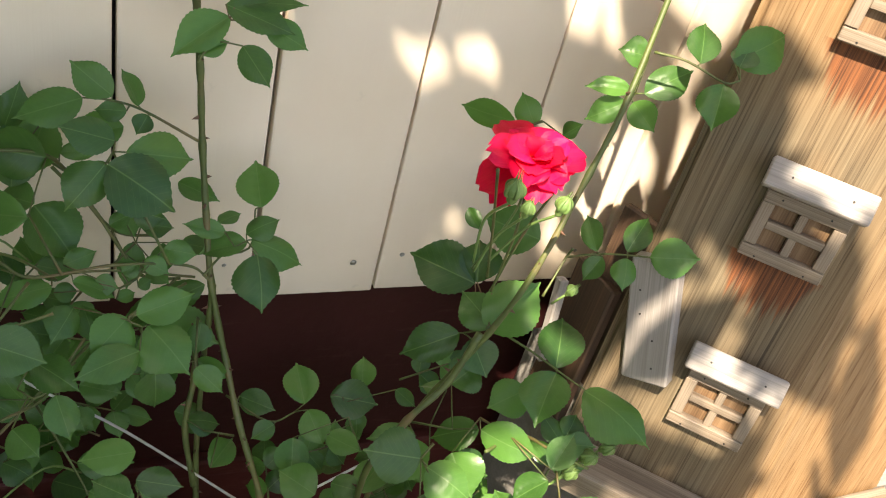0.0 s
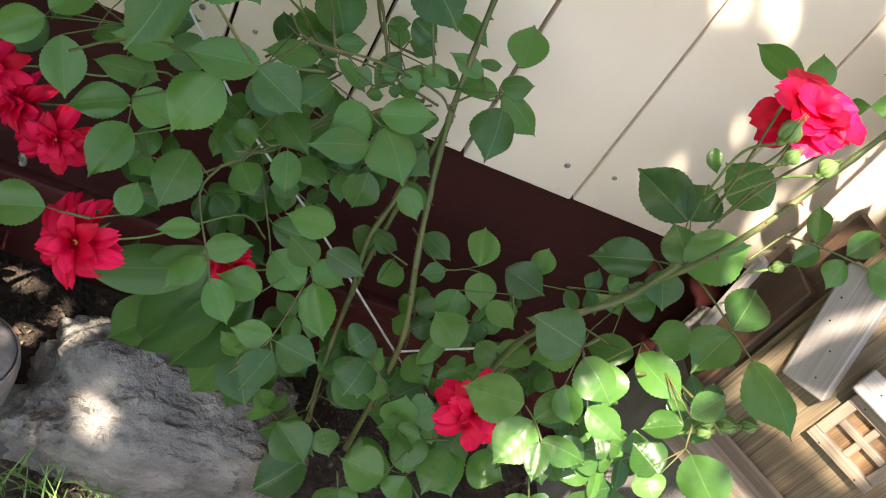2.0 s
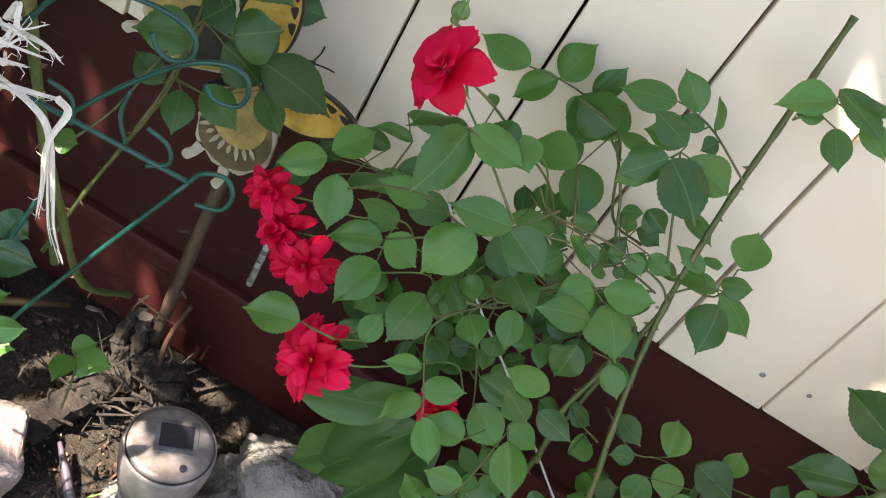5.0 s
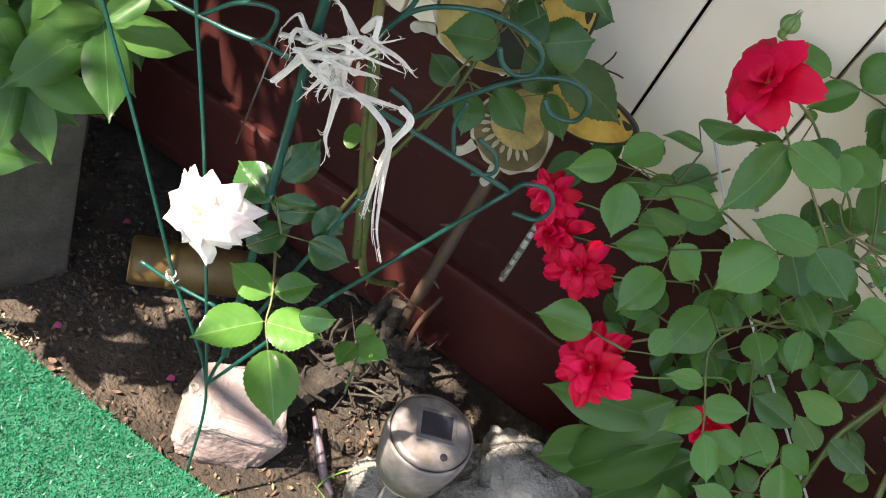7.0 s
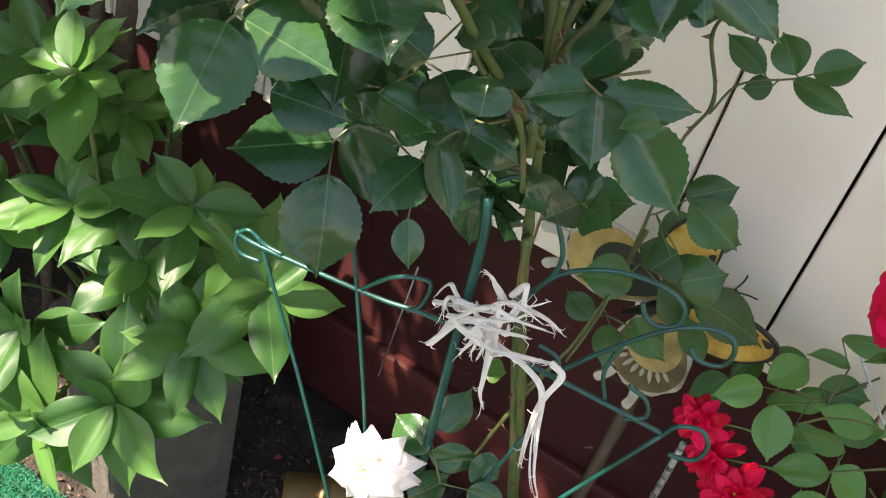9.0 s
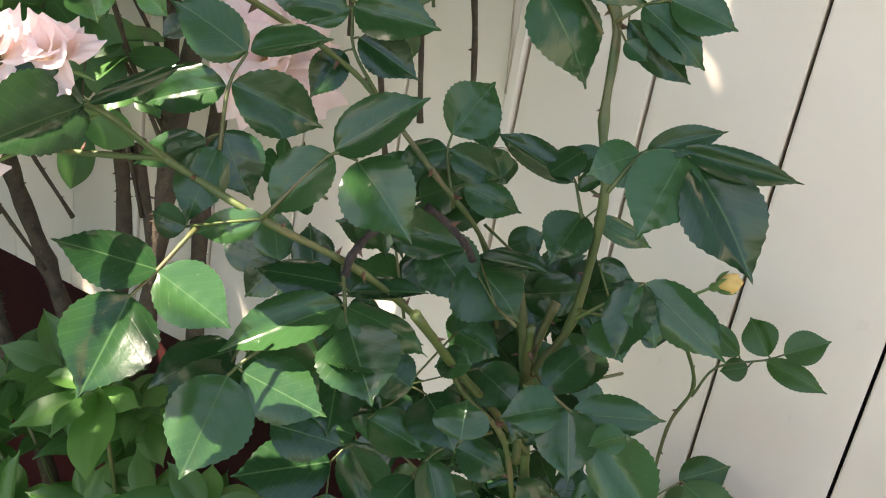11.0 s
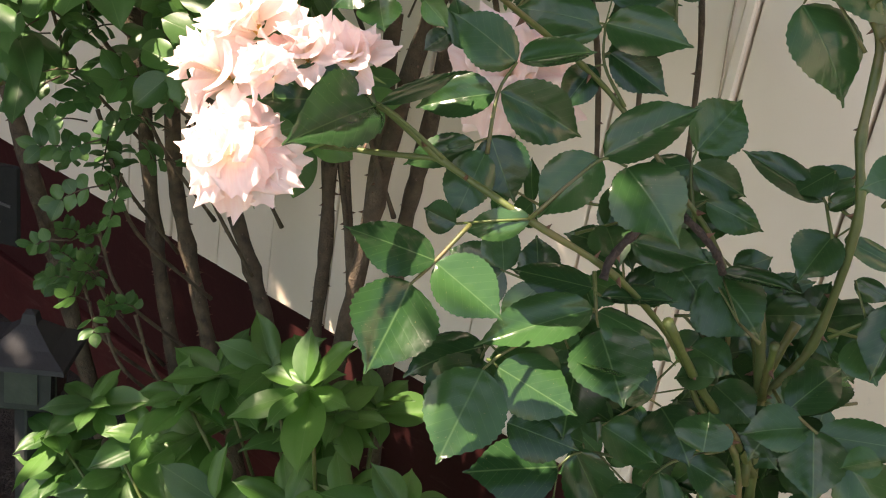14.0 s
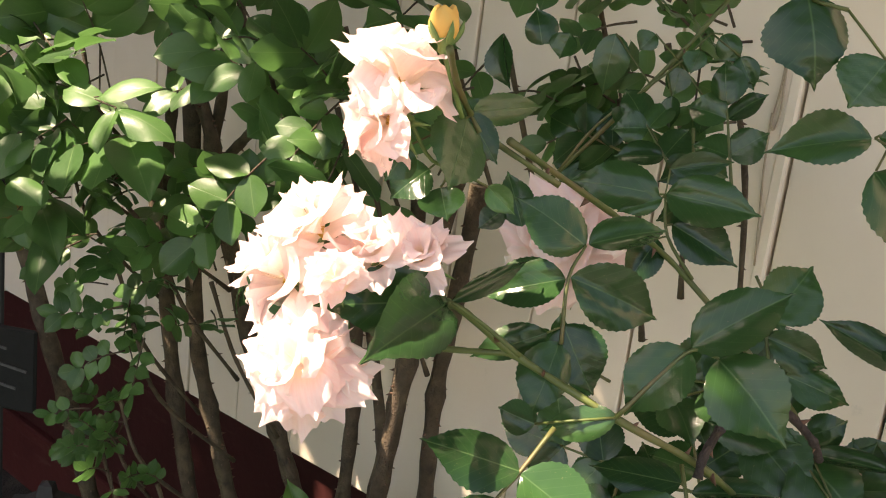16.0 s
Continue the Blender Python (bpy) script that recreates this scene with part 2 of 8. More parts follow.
def add_box(bm, size, m=None, bev=0.0, seg=1):
    r = bmesh.ops.create_cube(bm, size=1, matrix=(m or Matrix()) @ Matrix.Diagonal((*size, 1)))
    if bev:
        es = list({e for v in r["verts"] for e in v.link_edges})
        bmesh.ops.bevel(bm, geom=es, offset=bev, segments=seg, affect="EDGES", profile=0.6)
    return bm


def box(size, m=None, bev=0.0, seg=1):
    return add_box(bmesh.new(), size, m, bev, seg)


def add_tube(bm, pts, radii, sides=7, cap=True):
    """A tube through points, with a radius for each."""
    pts = [Vector(p) for p in pts]
    if not hasattr(radii, "__len__"):
        radii = [radii] * len(pts)
    rings, ref = [], Vector((0.31, 0.17, 0.93))
    for i, p in enumerate(pts):
        d = (pts[min(i + 1, len(pts) - 1)] - pts[max(i - 1, 0)]).normalized()
        x = (ref - ref.dot(d) * d)
        x = x.normalized() if x.length > 0.05 else d.orthogonal().normalized()
        y = d.cross(x)
        ref = x
        rings.append([bm.verts.new(p + radii[i] * (math.cos(2 * math.pi * k / sides) * x + math.sin(2 * math.pi * k / sides) * y)) for k in range(sides)])
    for a, b in zip(rings, rings[1:]):
        for k in range(sides):
            bm.faces.new((a[k], a[(k + 1) % sides], b[(k + 1) % sides], b[k]))
    if cap:
        bm.faces.new(rings[0][::-1]), bm.faces.new(rings[-1])
    return bm


def smooth_path(pts, steps=6):
    """Catmull-Rom through points."""
    pts = [Vector(p) for p in pts]
    if len(pts) < 3:
        return [pts[0].lerp(pts[-1], i / 2) for i in range(3)]
    e = [2 * pts[0] - pts[1]] + pts + [2 * pts[-1] - pts[-2]]
    out = []
    for i in range(1, len(e) - 2):
        a, b, c, d = e[i - 1:i + 3]
        for s in range(steps):
            t = s / steps
            out.append(0.5 * (2 * b + (c - a) * t + (2 * a - 5 * b + 4 * c - d) * t * t + (3 * b - a - 3 * c + d) * t ** 3))
    return out + [pts[-1]]


def add_lathe(bm, prof, sides=32, m=None):
    """Turn a profile of (radius, z) round the z axis."""
    m = m or Matrix()
    rings = [[bm.verts.new(m @ Vector((r * math.cos(2 * math.pi * k / sides), r * math.sin(2 * math.pi * k / sides), z))) for k in range(sides)] for r, z in prof]
    for a, b in zip(rings, rings[1:]):
        for k in range(sides):
            bm.faces.new((a[k], a[(k + 1) % sides], b[(k + 1) % sides], b[k]))
    if prof[0][0] > 1e-5:
        bm.faces.new(rings[0][::-1])
    if prof[-1][0] > 1e-5:
        bm.faces.new(rings[-1])
    return bm


# ---- structure ----
WALL_Y, SIDING_Z, BOARD, SOIL_Z = 0.80, 0.57, 0.14, 0.12
GAP_X = 0.39

wall = base("wall_north", (0, WALL_Y, 0), "cream-painted vertical board wall above a maroon plinth", "wall", kind="structure")
part("backing", box((5.2, 0.03, 2.6), pose(-0.6, 0.045, 1.87)), BLACKGAP, wall, "dark backing behind the boards")


def siding_board(i):
    w = BOARD - 0.0035
    bm = bmesh.new()
    jz = 0.004 * math.sin(i * 2.4)
    add_box(bm, (w, 0.02, 2.4), pose(0, 0.01, 1.2 + jz), 0.0025, 2)
    return link_bm("siding_board", bm, CREAM)


board_mesh = siding_board(0)
for i in range(-20, 15):
    part("siding_board", board_mesh, None, wall, m=pose(GAP_X + BOARD * (i + 0.5), 0.002 * math.sin(i * 1.7), SIDING_Z + 0.003 * math.sin(i * 2.9), 0, 0, 0.15 * math.sin(i * 4.1)))
# unseen wall, added to keep sun and sky off the left end
tagged(part("wall_west", box((0.06, 4.0, 2.9), pose(-2.75, -1.15, 1.45), 0.004), MAROON), "unseen plain maroon wall added to shade the far end", "wall", kind="structure")
plinth = tagged(part("wall_plinth", box((5.2, 0.10, 0.72), pose(-0.6, WALL_Y + 0.07, 0.26), 0.004), MAROON), "dark maroon painted plinth under the boards", "wall", kind="structure")
tagged(part("trim", box((5.2, 0.03, 0.14), pose(-0.6, WALL_Y + 0.020, 0.19), 0.004), LEDGE), "dusty maroon board along the foot of the wall", "trim", kind="structure")
tagged(part("trim", box((5.2, 0.024, 0.034), pose(-0.6, WALL_Y + 0.014, 0.262), 0.009, 3), LEDGE), "rounded dusty maroon moulding on the foot board", "trim", kind="structure")


def ground_sheet():
    bm = bmesh.new()
    xs = [-30, -12, -5] + [-2.4 + 0.03 * i for i in range(121)] + [4, 12, 30]
    ys = [-30, -10, -3, -1, 0.0] + [0.3 + 0.025 * i for i in range(23)] + [3, 30]
    grid = [[bm.verts.new((x, y, SOIL_Z + (0.022 * noise.noise((x * 6, y * 6, 0)) + 0.012 * noise.noise((x * 23, y * 23, 3)) - 0.012 if 0.3 < y < 1 and abs(x) < 2.6 else -0.03))) for x in xs] for y in ys]
    for a, b in zip(grid, grid[1:]):
        for k in range(len(xs) - 1):
            bm.faces.new((a[k], a[k + 1], b[k + 1], b[k]))
    return bm


tagged(part("ground", ground_sheet(), SOIL, smooth=True), "dark crumbly garden soil with dry mulch", "ground", kind="structure")
TURF_EDGE = 0.425
turf = base("artificial_turf", (0, 0, SOIL_Z), "bright green artificial turf mat laid beside the bed", "turf", kind="structure")
part("mat", box((2.2, 1.6, 0.012), pose(-1.25, TURF_EDGE - 0.8, 0.0)), TURF_BASE, turf)


# ---- unseen tree added over the bed, whose leaves break the sunlight ----
CANOPY_LEAF = mat_plain("tree_leaf", (0.035, 0.09, 0.025), (0.08, 0.17, 0.05), 40, 0.5)
BARK = mat_plain("tree_bark", (0.07, 0.05, 0.035), (0.15, 0.115, 0.085), 30, 0.95, bumps=0.9, dist=0.01)


def unseen_shade_tree():
    tree = base("tree", (-3.3, 0.25, SOIL_Z - 0.03), "unseen broadleaf tree added to dapple the flower bed", "tree")
    limbs = bmesh.new()
    fork = Vector((0.05, 0.08, 1.75))
    add_tube(limbs, smooth_path([(0, 0, -0.03), (0.02, 0.02, 0.8), fork], 6), [0.09 - 0.003 * i for i in range(13)], 12)
    boughs = [smooth_path([fork] + [Vector((x + 3.3, y - 0.25, z)) for x, y, z in way], 10) for way in (
        ((-2.4, 0.50, 2.06), (-1.4, 0.46, 2.12), (-0.5, 0.40, 2.10), (0.15, 0.12, 2.08)),
        ((-2.5, -0.35, 2.04), (-1.6, -0.54, 2.12), (-0.75, -0.55, 2.11), (0.0, -0.36, 2.06)))]
    for way in boughs:
        add_tube(limbs, way, [0.026 - 0.020 * i / len(way) for i in range(len(way))], 8)
    r = random.Random(17)
    lv, lf = [], []
    for tx, ty, n, wide in CROWN:
        tip = Vector((tx + 3.3, ty - 0.25, 1.98 + r.uniform(-0.08, 0.2)))
        root = min((p for way in boughs for p in way if p.x < tip.x), key=lambda p: (p - tip).length)
        add_tube(limbs, smooth_path([root, root.lerp(tip, 0.5) + Vector((0, 0, 0.04)), tip], 4), [0.0045 - 0.0004 * i for i in range(9)], 5)
        for k in range(n):
            c = tip + Vector((r.gauss(0, wide), r.gauss(0, wide), r.gauss(0, 0.10)))
            m = Matrix.Translation(c) @ Euler((r.gauss(0, 0.5), r.gauss(0, 0.5), r.uniform(0, 6.28))).to_matrix().to_4x4()
            s = r.uniform(0.05, 0.09)
            fall = c + tree.location - SUN_FROM * ((c.z + tree.location.z - 1.15) / SUN_FROM.z)
            if any((fall.x - gx) ** 2 + (fall.y - gy) ** 2 < gr ** 2 for gx, gy, gr in GAPS):
                continue
            i = len(lv)
            lv += [m @ Vector(p) for p in ((0, -s, 0), (s * 0.38, -s * 0.3, 0.008), (s * 0.36, s * 0.3, 0.008), (0, s, 0), (-s * 0.36, s * 0.3, 0.008), (-s * 0.38, -s * 0.3, 0.008))]
            lf += [(i, i + 1, i + 2, i + 3), (i, i + 3, i + 4, i + 5)]
    part("trunk", limbs, BARK, tree, smooth=True)
    me = bpy.data.meshes.new("crown")
    me.from_pydata(lv, [], lf)
    me.materials.append(CANOPY_LEAF)
    tagged(part("crown", me, None, tree), "many small green leaves", kind="stuff")


# openings in the crown, by where their light falls: x, y, radius
GAPS = [(-0.575, 0.13, 0.08), (-1.42, 0.40, 0.13), (-1.32, 0.41, 0.08), (-1.48, 0.45, 0.10), (-1.19, 0.35, 0.11), (-0.624, 0.079, 0.045), (-0.512, 0.062, 0.038), (-0.448, 0.18, 0.035), (0.20, 0.23, 0.065), (0.10, 0.14, 0.055), (0.29, 0.45, 0.05), (-0.571, 0.027, 0.045), (0.68, 0.47, 0.12), (0.62, 0.56, 0.08), (0.66, 0.36, 0.10), (0.50, 0.20, 0.04), (-0.512, 0.205, 0.045), (-0.54, 0.175, 0.05), (-0.79, 0.165, 0.025), (-0.735, 0.19, 0.022), (-1.13, 0.05, 0.05), (-1.20, 0.0, 0.05), (-1.01, 0.07, 0.075), (-1.05, 0.01, 0.05), (-0.93, 0.08, 0.045), (-1.58, 0.06, 0.06), (-1.45, 0.11, 0.05)]
# leaf clumps placed to shade chosen spots: x, y, leaf count, spread
CROWN = [(-1.44, 0.30, 120, 0.12), (-1.3, 0.42, 190, 0.18), (-1.05, 0.14, 170, 0.13), (-0.85, 0.4, 190, 0.17), (-0.62, 0.06, 190, 0.13),
         (-0.45, 0.38, 190, 0.16), (-0.30, 0.10, 110, 0.11), (-0.10, 0.42, 50, 0.15), (-1.6, 0.6, 170, 0.18), (-0.7, 0.7, 170, 0.2), (0.2, 0.15, 16, 0.17),
         (-0.50, -0.16, 170, 0.09), (-0.42, -0.28, 50, 0.07), (-1.39, -0.29, 34, 0.08), (-1.53, -0.24, 30, 0.08), (-0.32, -0.14, 70, 0.09), (0.10, -0.18, 20, 0.12), (-0.95, -0.10, 60, 0.07), (-1.17, -0.06, 90, 0.09),
         (-1.95, 0.35, 190, 0.2), (-2.3, 0.4, 190, 0.22), (-2.25, -0.02, 170, 0.15), (-2.6, 0.2, 170, 0.2), (-2.05, -0.30, 240, 0.11), (-2.3, -0.32, 200, 0.13), (-2.06, -0.12, 120, 0.09), (-0.76, -0.24, 85, 0.06), (-0.72, -0.45, 60, 0.09), (-0.78, 0.13, 60, 0.05), (-1.66, -0.30, 60, 0.10), (-0.667, -0.296, 40, 0.05), (-0.47, -0.343, 30, 0.05), (-0.86, -0.46, 20, 0.08), (-0.20, -0.27, 14, 0.05), (-1.98, 0.02, 180, 0.14), (-1.85, 0.22, 160, 0.14), (-2.15, 0.18, 160, 0.15), (-1.72, 0.12, 120, 0.10),
         (0.115, -0.17, 11, 0.03), (0.03, -0.31, 4, 0.03), (0.09, -0.01, 6, 0.03), (0.0, -0.12, 4, 0.03), (-0.145, 0.165, 14, 0.035), (-0.175, 0.05, 5, 0.02), (-1.5, 0.09, 16, 0.04), (-1.64, 0.09, 16, 0.05), (-1.88, 0.08, 12, 0.04), (-0.03, 0.12, 7, 0.05), (-1.27, -0.29, 12, 0.035)]
unseen_shade_tree()

# ---- plant materials ----
LEAF_RED = mat_leaf("red_rose_leaf", (0.018, 0.063, 0.015), (0.079, 0.200, 0.041), (0.14, 0.265, 0.078), 4.5, 0.34, 0.28)
LEAF_PALE = mat_leaf("pale_rose_leaf", (0.011, 0.038, 0.013), (0.030, 0.085, 0.026), (0.080, 0.155, 0.058), 4.0, 0.20, 0.15)
# brighter copy of the pale rose leaf, with sunlight put into its colour
LEAF_SUNLIT = mat_leaf("sunlit_rose_leaf", (0.040, 0.115, 0.022), (0.115, 0.265, 0.055), (0.20, 0.34, 0.11), 4.0, 0.27, 0.34)
LEAF_CLIMB = mat_leaf("climber_leaf", (0.016, 0.050, 0.012), (0.054, 0.134, 0.030), (0.12, 0.21, 0.07))
LEAF_SHRUB = mat_leaf("shrub_leaf", (0.022, 0.068, 0.020), (0.068, 0.163, 0.045), (0.12, 0.20, 0.075), 4.0, 0.38, 0.3)
LEAF_LOW = mat_leaf("broad_leaf", (0.026, 0.082, 0.017), (0.066, 0.162, 0.034), (0.13, 0.22, 0.07), 5.0, 0.42, 0.28)
LEAF_PEONY = mat_leaf("peony_leaf", (0.024, 0.080, 0.020), (0.076, 0.180, 0.040), (0.12, 0.21, 0.075), 5.0, 0.42, 0.36)
CANE_GREEN = mat_plain("green_cane", (0.055, 0.085, 0.02), (0.11, 0.14, 0.038), 40, 0.5, bumps=0.15, dirt=(0.16, 0.11, 0.05))
CANE_BROWN = mat_plain("brown_cane", (0.050, 0.034, 0.022), (0.125, 0.088, 0.056), 60, 0.85, bumps=0.8, dist=0.004, dirt=(0.13, 0.10, 0.06))
CANE_DEAD = mat_plain("dead_cane", (0.022, 0.017, 0.015), (0.065, 0.048, 0.042), 60, 0.9, bumps=0.8, dist=0.003)
THORN = mat_plain("thorn_brown", (0.12, 0.06, 0.04), (0.2, 0.1, 0.06), 60, 0.6)
CALYX = mat_plain("calyx_green", (0.10, 0.19, 0.05), (0.17, 0.27, 0.08), 60, 0.55)
RED_PETAL = mat_petal("red_petal", (0.56, 0.002, 0.022), (0.84, 0.006, 0.070), (0.86, 0.008, 0.110), 0.5, 0.22)
PALE_PETAL = mat_petal("blush_petal", (0.96, 0.73, 0.70), (0.985, 0.925, 0.905), (0.97, 0.68, 0.68), 0.5, 0.42, (0.96, 0.86, 0.73))
WHITE_PETAL = mat_petal("white_petal", (0.88, 0.80, 0.75), (0.92, 0.87, 0.82), (0.90, 0.72, 0.72), 0.5, 0.3, (0.90, 0.80, 0.52))
YELLOW_BUD = mat_petal("yellow_bud", (0.75, 0.45, 0.12), (0.85, 0.6, 0.22), (0.8, 0.35, 0.2), 0.5, 0.2)
STAMEN = mat_plain("stamen_yellow", (0.6, 0.38, 0.06), (0.75, 0.5, 0.12), 80, 0.6)


# ---- leaves, canes and flowers ----
def leaf_mesh(mat, seed, wide=0.85, teeth=True, fold=0.16, droop=0.16, rows=28, cols=(-1, -0.68, -0.34, 0, 0.34, 0.68, 1), pucker=0.024, blunt=False):
    """A blade one long (y) and one wide (x): finely toothed, folded along its midrib, puckered between its side veins."""
    r = random.Random(seed)
    bm = bmesh.new()
    lines = []
    tw, wave, sway = r.uniform(-0.16, 0.16), r.uniform(0, 6), r.uniform(-0.07, 0.07)
    curl = (r.uniform(-0.05, 0.20), r.uniform(-0.05, 0.20))
    ripple = r.uniform(0.012, 0.032)
    for i in range(rows + 1):
        t = i / rows
        w = 0.5 * max(0.0, math.sin(math.pi * t ** wide)) ** (0.60 + 0.30 * max(0.0, t - 0.7) / 0.3 if blunt else 0.74 + 0.70 * max(0.0, t - 0.58) / 0.42)
        w = max(w, 0.010)
        row = []
        for k in cols:
            a = abs(k)
            tooth = (0.013 if i % 2 else -0.009) if teeth and a == 1 and 1 < i < rows else 0
            x = math.copysign(w * a + tooth, k) if k else 0.0
            z = fold * abs(x) * 1.25 - curl[k > 0] * (2 * abs(x)) ** 3 - droop * (t - 0.35) ** 2 * (1.6 if t > 0.35 else 0.8)
            z += ripple * math.sin(7 * t + wave + 2.4 * k) * a + tw * x * t
            z += pucker * math.sin(6.283 * 5.5 * (t - 0.55 * abs(x))) * a * (1.2 - a)
            row.append(bm.verts.new((x + sway * math.sin(math.pi * t), t, z)))
        lines.append(row)
    for a, b in zip(lines, lines[1:]):
        for k in range(len(cols) - 1):
            bm.faces.new((a[k], a[k + 1], b[k + 1], b[k]))
    return link_bm("leaflet", bm, mat, True)


def blades(mat, wide=0.85, teeth=True, rows=28, fold=0.16, cols=(-1, -0.68, -0.34, 0, 0.34, 0.68, 1), pucker=0.024, blunt=False):
    return [leaf_mesh(mat, 11 * s + 3, wide + 0.03 * (s % 3) - 0.03, teeth, fold + 0.12 * (s % 3) - 0.08, 0.05 + 0.09 * (s % 4), rows, cols, pucker, blunt) for s in range(9)]


SMALL_COLS = (-1, -0.5, 0, 0.5, 1)
BLADES = {"RED": blades(LEAF_RED), "PALE": blades(LEAF_PALE, 0.80), "CLIMBER": blades(LEAF_CLIMB), "SHRUB": blades(LEAF_SHRUB, 0.98, False, 14, 0.14, SMALL_COLS, 0.008, True),
          "SUNLIT": blades(LEAF_SUNLIT, 0.80), "PEONY": blades(LEAF_PEONY, 0.90, False, 18, 0.16), "LOW": blades(LEAF_LOW, 0.88, False, 20, 0.14, pucker=0.006)}


class Plant:
    def __init__(self, kind, at, label, category="rose bush"):
        self.kind, self.at = kind, Vector(at)
        self.ob = base("rose_bush" if category == "rose bush" else category.replace(" ", "_"), at, label, category)
        self.back = Matrix.Translation(-self.at)
        self.rand = random.Random(len(kind) * 7 + 1)


RED = Plant("RED", (0.25, 0.60, SOIL_Z), "red climbing rose bush with toothed green leaves beside the wall")
PALE = Plant("PALE", (-0.27, 0.66, SOIL_Z), "blush-pink rose bush with dark glossy leaves tied to a trellis")
CLIMBER = Plant("CLIMBER", (-0.52, 0.66, SOIL_Z), "slender rose shoot with light green leaves in front of the wall")
SHRUB = Plant("SHRUB", (-1.30, 0.66, SOIL_Z), "old rose shrub with thick brown thorny trunks and small leaves")


def stand(base_pt, tip, width, normal):
    y = Vector(tip) - Vector(base_pt)
    ln = max(y.length, 0.004)
    y = y / ln
    z = Vector(normal) - y * y.dot(Vector(normal))
    z.normalize()
    x = y.cross(z)
    m = Matrix((x * width, y * ln, z * (0.5 * (width + ln)))).transposed().to_4x4()
    m.translation = base_pt
    return m


def leaflet(plant, parent, b, t, width, normal, kind=None):
    mesh = plant.rand.choice(BLADES[kind or plant.kind])
    part("leaflet", mesh, None, parent, m=plant.back @ stand(b, t, width, normal))


def spray(plant, normal, stalk, blades_at, kind=None):
    """One compound leaf: its stalk, and a blade for each row of base, tip and width."""
    bm = bmesh.new()
    path = [p - plant.at for p in smooth_path(stalk, 4)]
    add_tube(bm, path, [0.0013 - 0.0006 * i / len(path) for i in range(len(path))], 5)
    n = Vector(normal)
    for row in blades_at:
        b = Vector(row[:3]) - plant.at
        near = min(path, key=lambda p: (p - b).length)
        if 0.002 < (near - b).length < 0.06:
            add_tube(bm, [near, (near + b) / 2 + n * 0.001, b], 0.0007, 4)
    stem = part("leaf", bm, CANE_GREEN if plant.kind != "SHRUB" else CANE_BROWN, plant.ob, smooth=True)
    r = plant.rand
    for row in blades_at:
        jig = n + Vector((r.gauss(0, 0.2), r.gauss(0, 0.2), r.gauss(0, 0.2)))
        leaflet(plant, stem, Vector(row[:3]), Vector(row[3:6]), row[6], jig, kind)


def thorn_mesh():
    bm = bmesh.new()
    bmesh.ops.create_cone(bm, cap_ends=True, segments=6, radius1=0.35, radius2=0.02, depth=1.0, matrix=Matrix.Translation((0, 0, 0.5)))
    for v in bm.verts:
        v.co.x *= 1.8
        v.co.x -= 0.35 * v.co.z ** 2
    return link_bm("thorn", bm, THORN, True)


THORN_MESH = thorn_mesh()


def cane(plant, radius, pts, mat=None, thorns=0.035, size=0.0055):
    path = [p - plant.at for p in smooth_path(pts, 6)]
    rr = random.Random(int(1e4 * abs(path[0].x) + 1e4 * abs(path[-1].z)))
    bm = bmesh.new()
    k = len(path)
    add_tube(bm, path, [radius * (1 + 0.10 * math.sin(1.7 * i) + (0.22 if i % 6 == 0 else 0)) for i in range(k)], 8)
    ob = part("cane", bm, mat or CANE_GREEN, plant.ob, smooth=True)
    left = thorns * rr.uniform(0.3, 1.0)
    for a, b in zip(path, path[1:]):
        d = (b - a).normalized()
        while radius > 0.0015 and left < (b - a).length:
            side = d.orthogonal().normalized()
            side.rotate(Matrix.Rotation(rr.uniform(0, 6.28), 3, d))
            s = size * rr.uniform(0.6, 1.2)
            part("thorn", THORN_MESH, None, ob, m=Matrix.Translation(a + d * left + side * radius * 0.9) @ side.to_track_quat("Z", "X").to_matrix().to_4x4() @ Matrix.Diagonal((s * 0.6, s * 0.6, s, 1)))
            left += thorns * rr.uniform(0.5, 1.5)
        left -= (b - a).length
    return ob


def trunk(radius, pts):
    low = Vector(pts[-1])
    d = (low - Vector(pts[-2])).normalized()
    if low.z > SOIL_Z:
        k = (low.z - SOIL_Z + 0.02) / max(0.25, -d.z)
        pts = list(pts) + [low + d * k * 0.5, Vector((low.x + d.x * k * 0.6, low.y + d.y * k * 0.6, SOIL_Z - 0.02))]
    return cane(SHRUB, radius * 0.88, pts, CANE_BROWN, 0.010, 0.005)


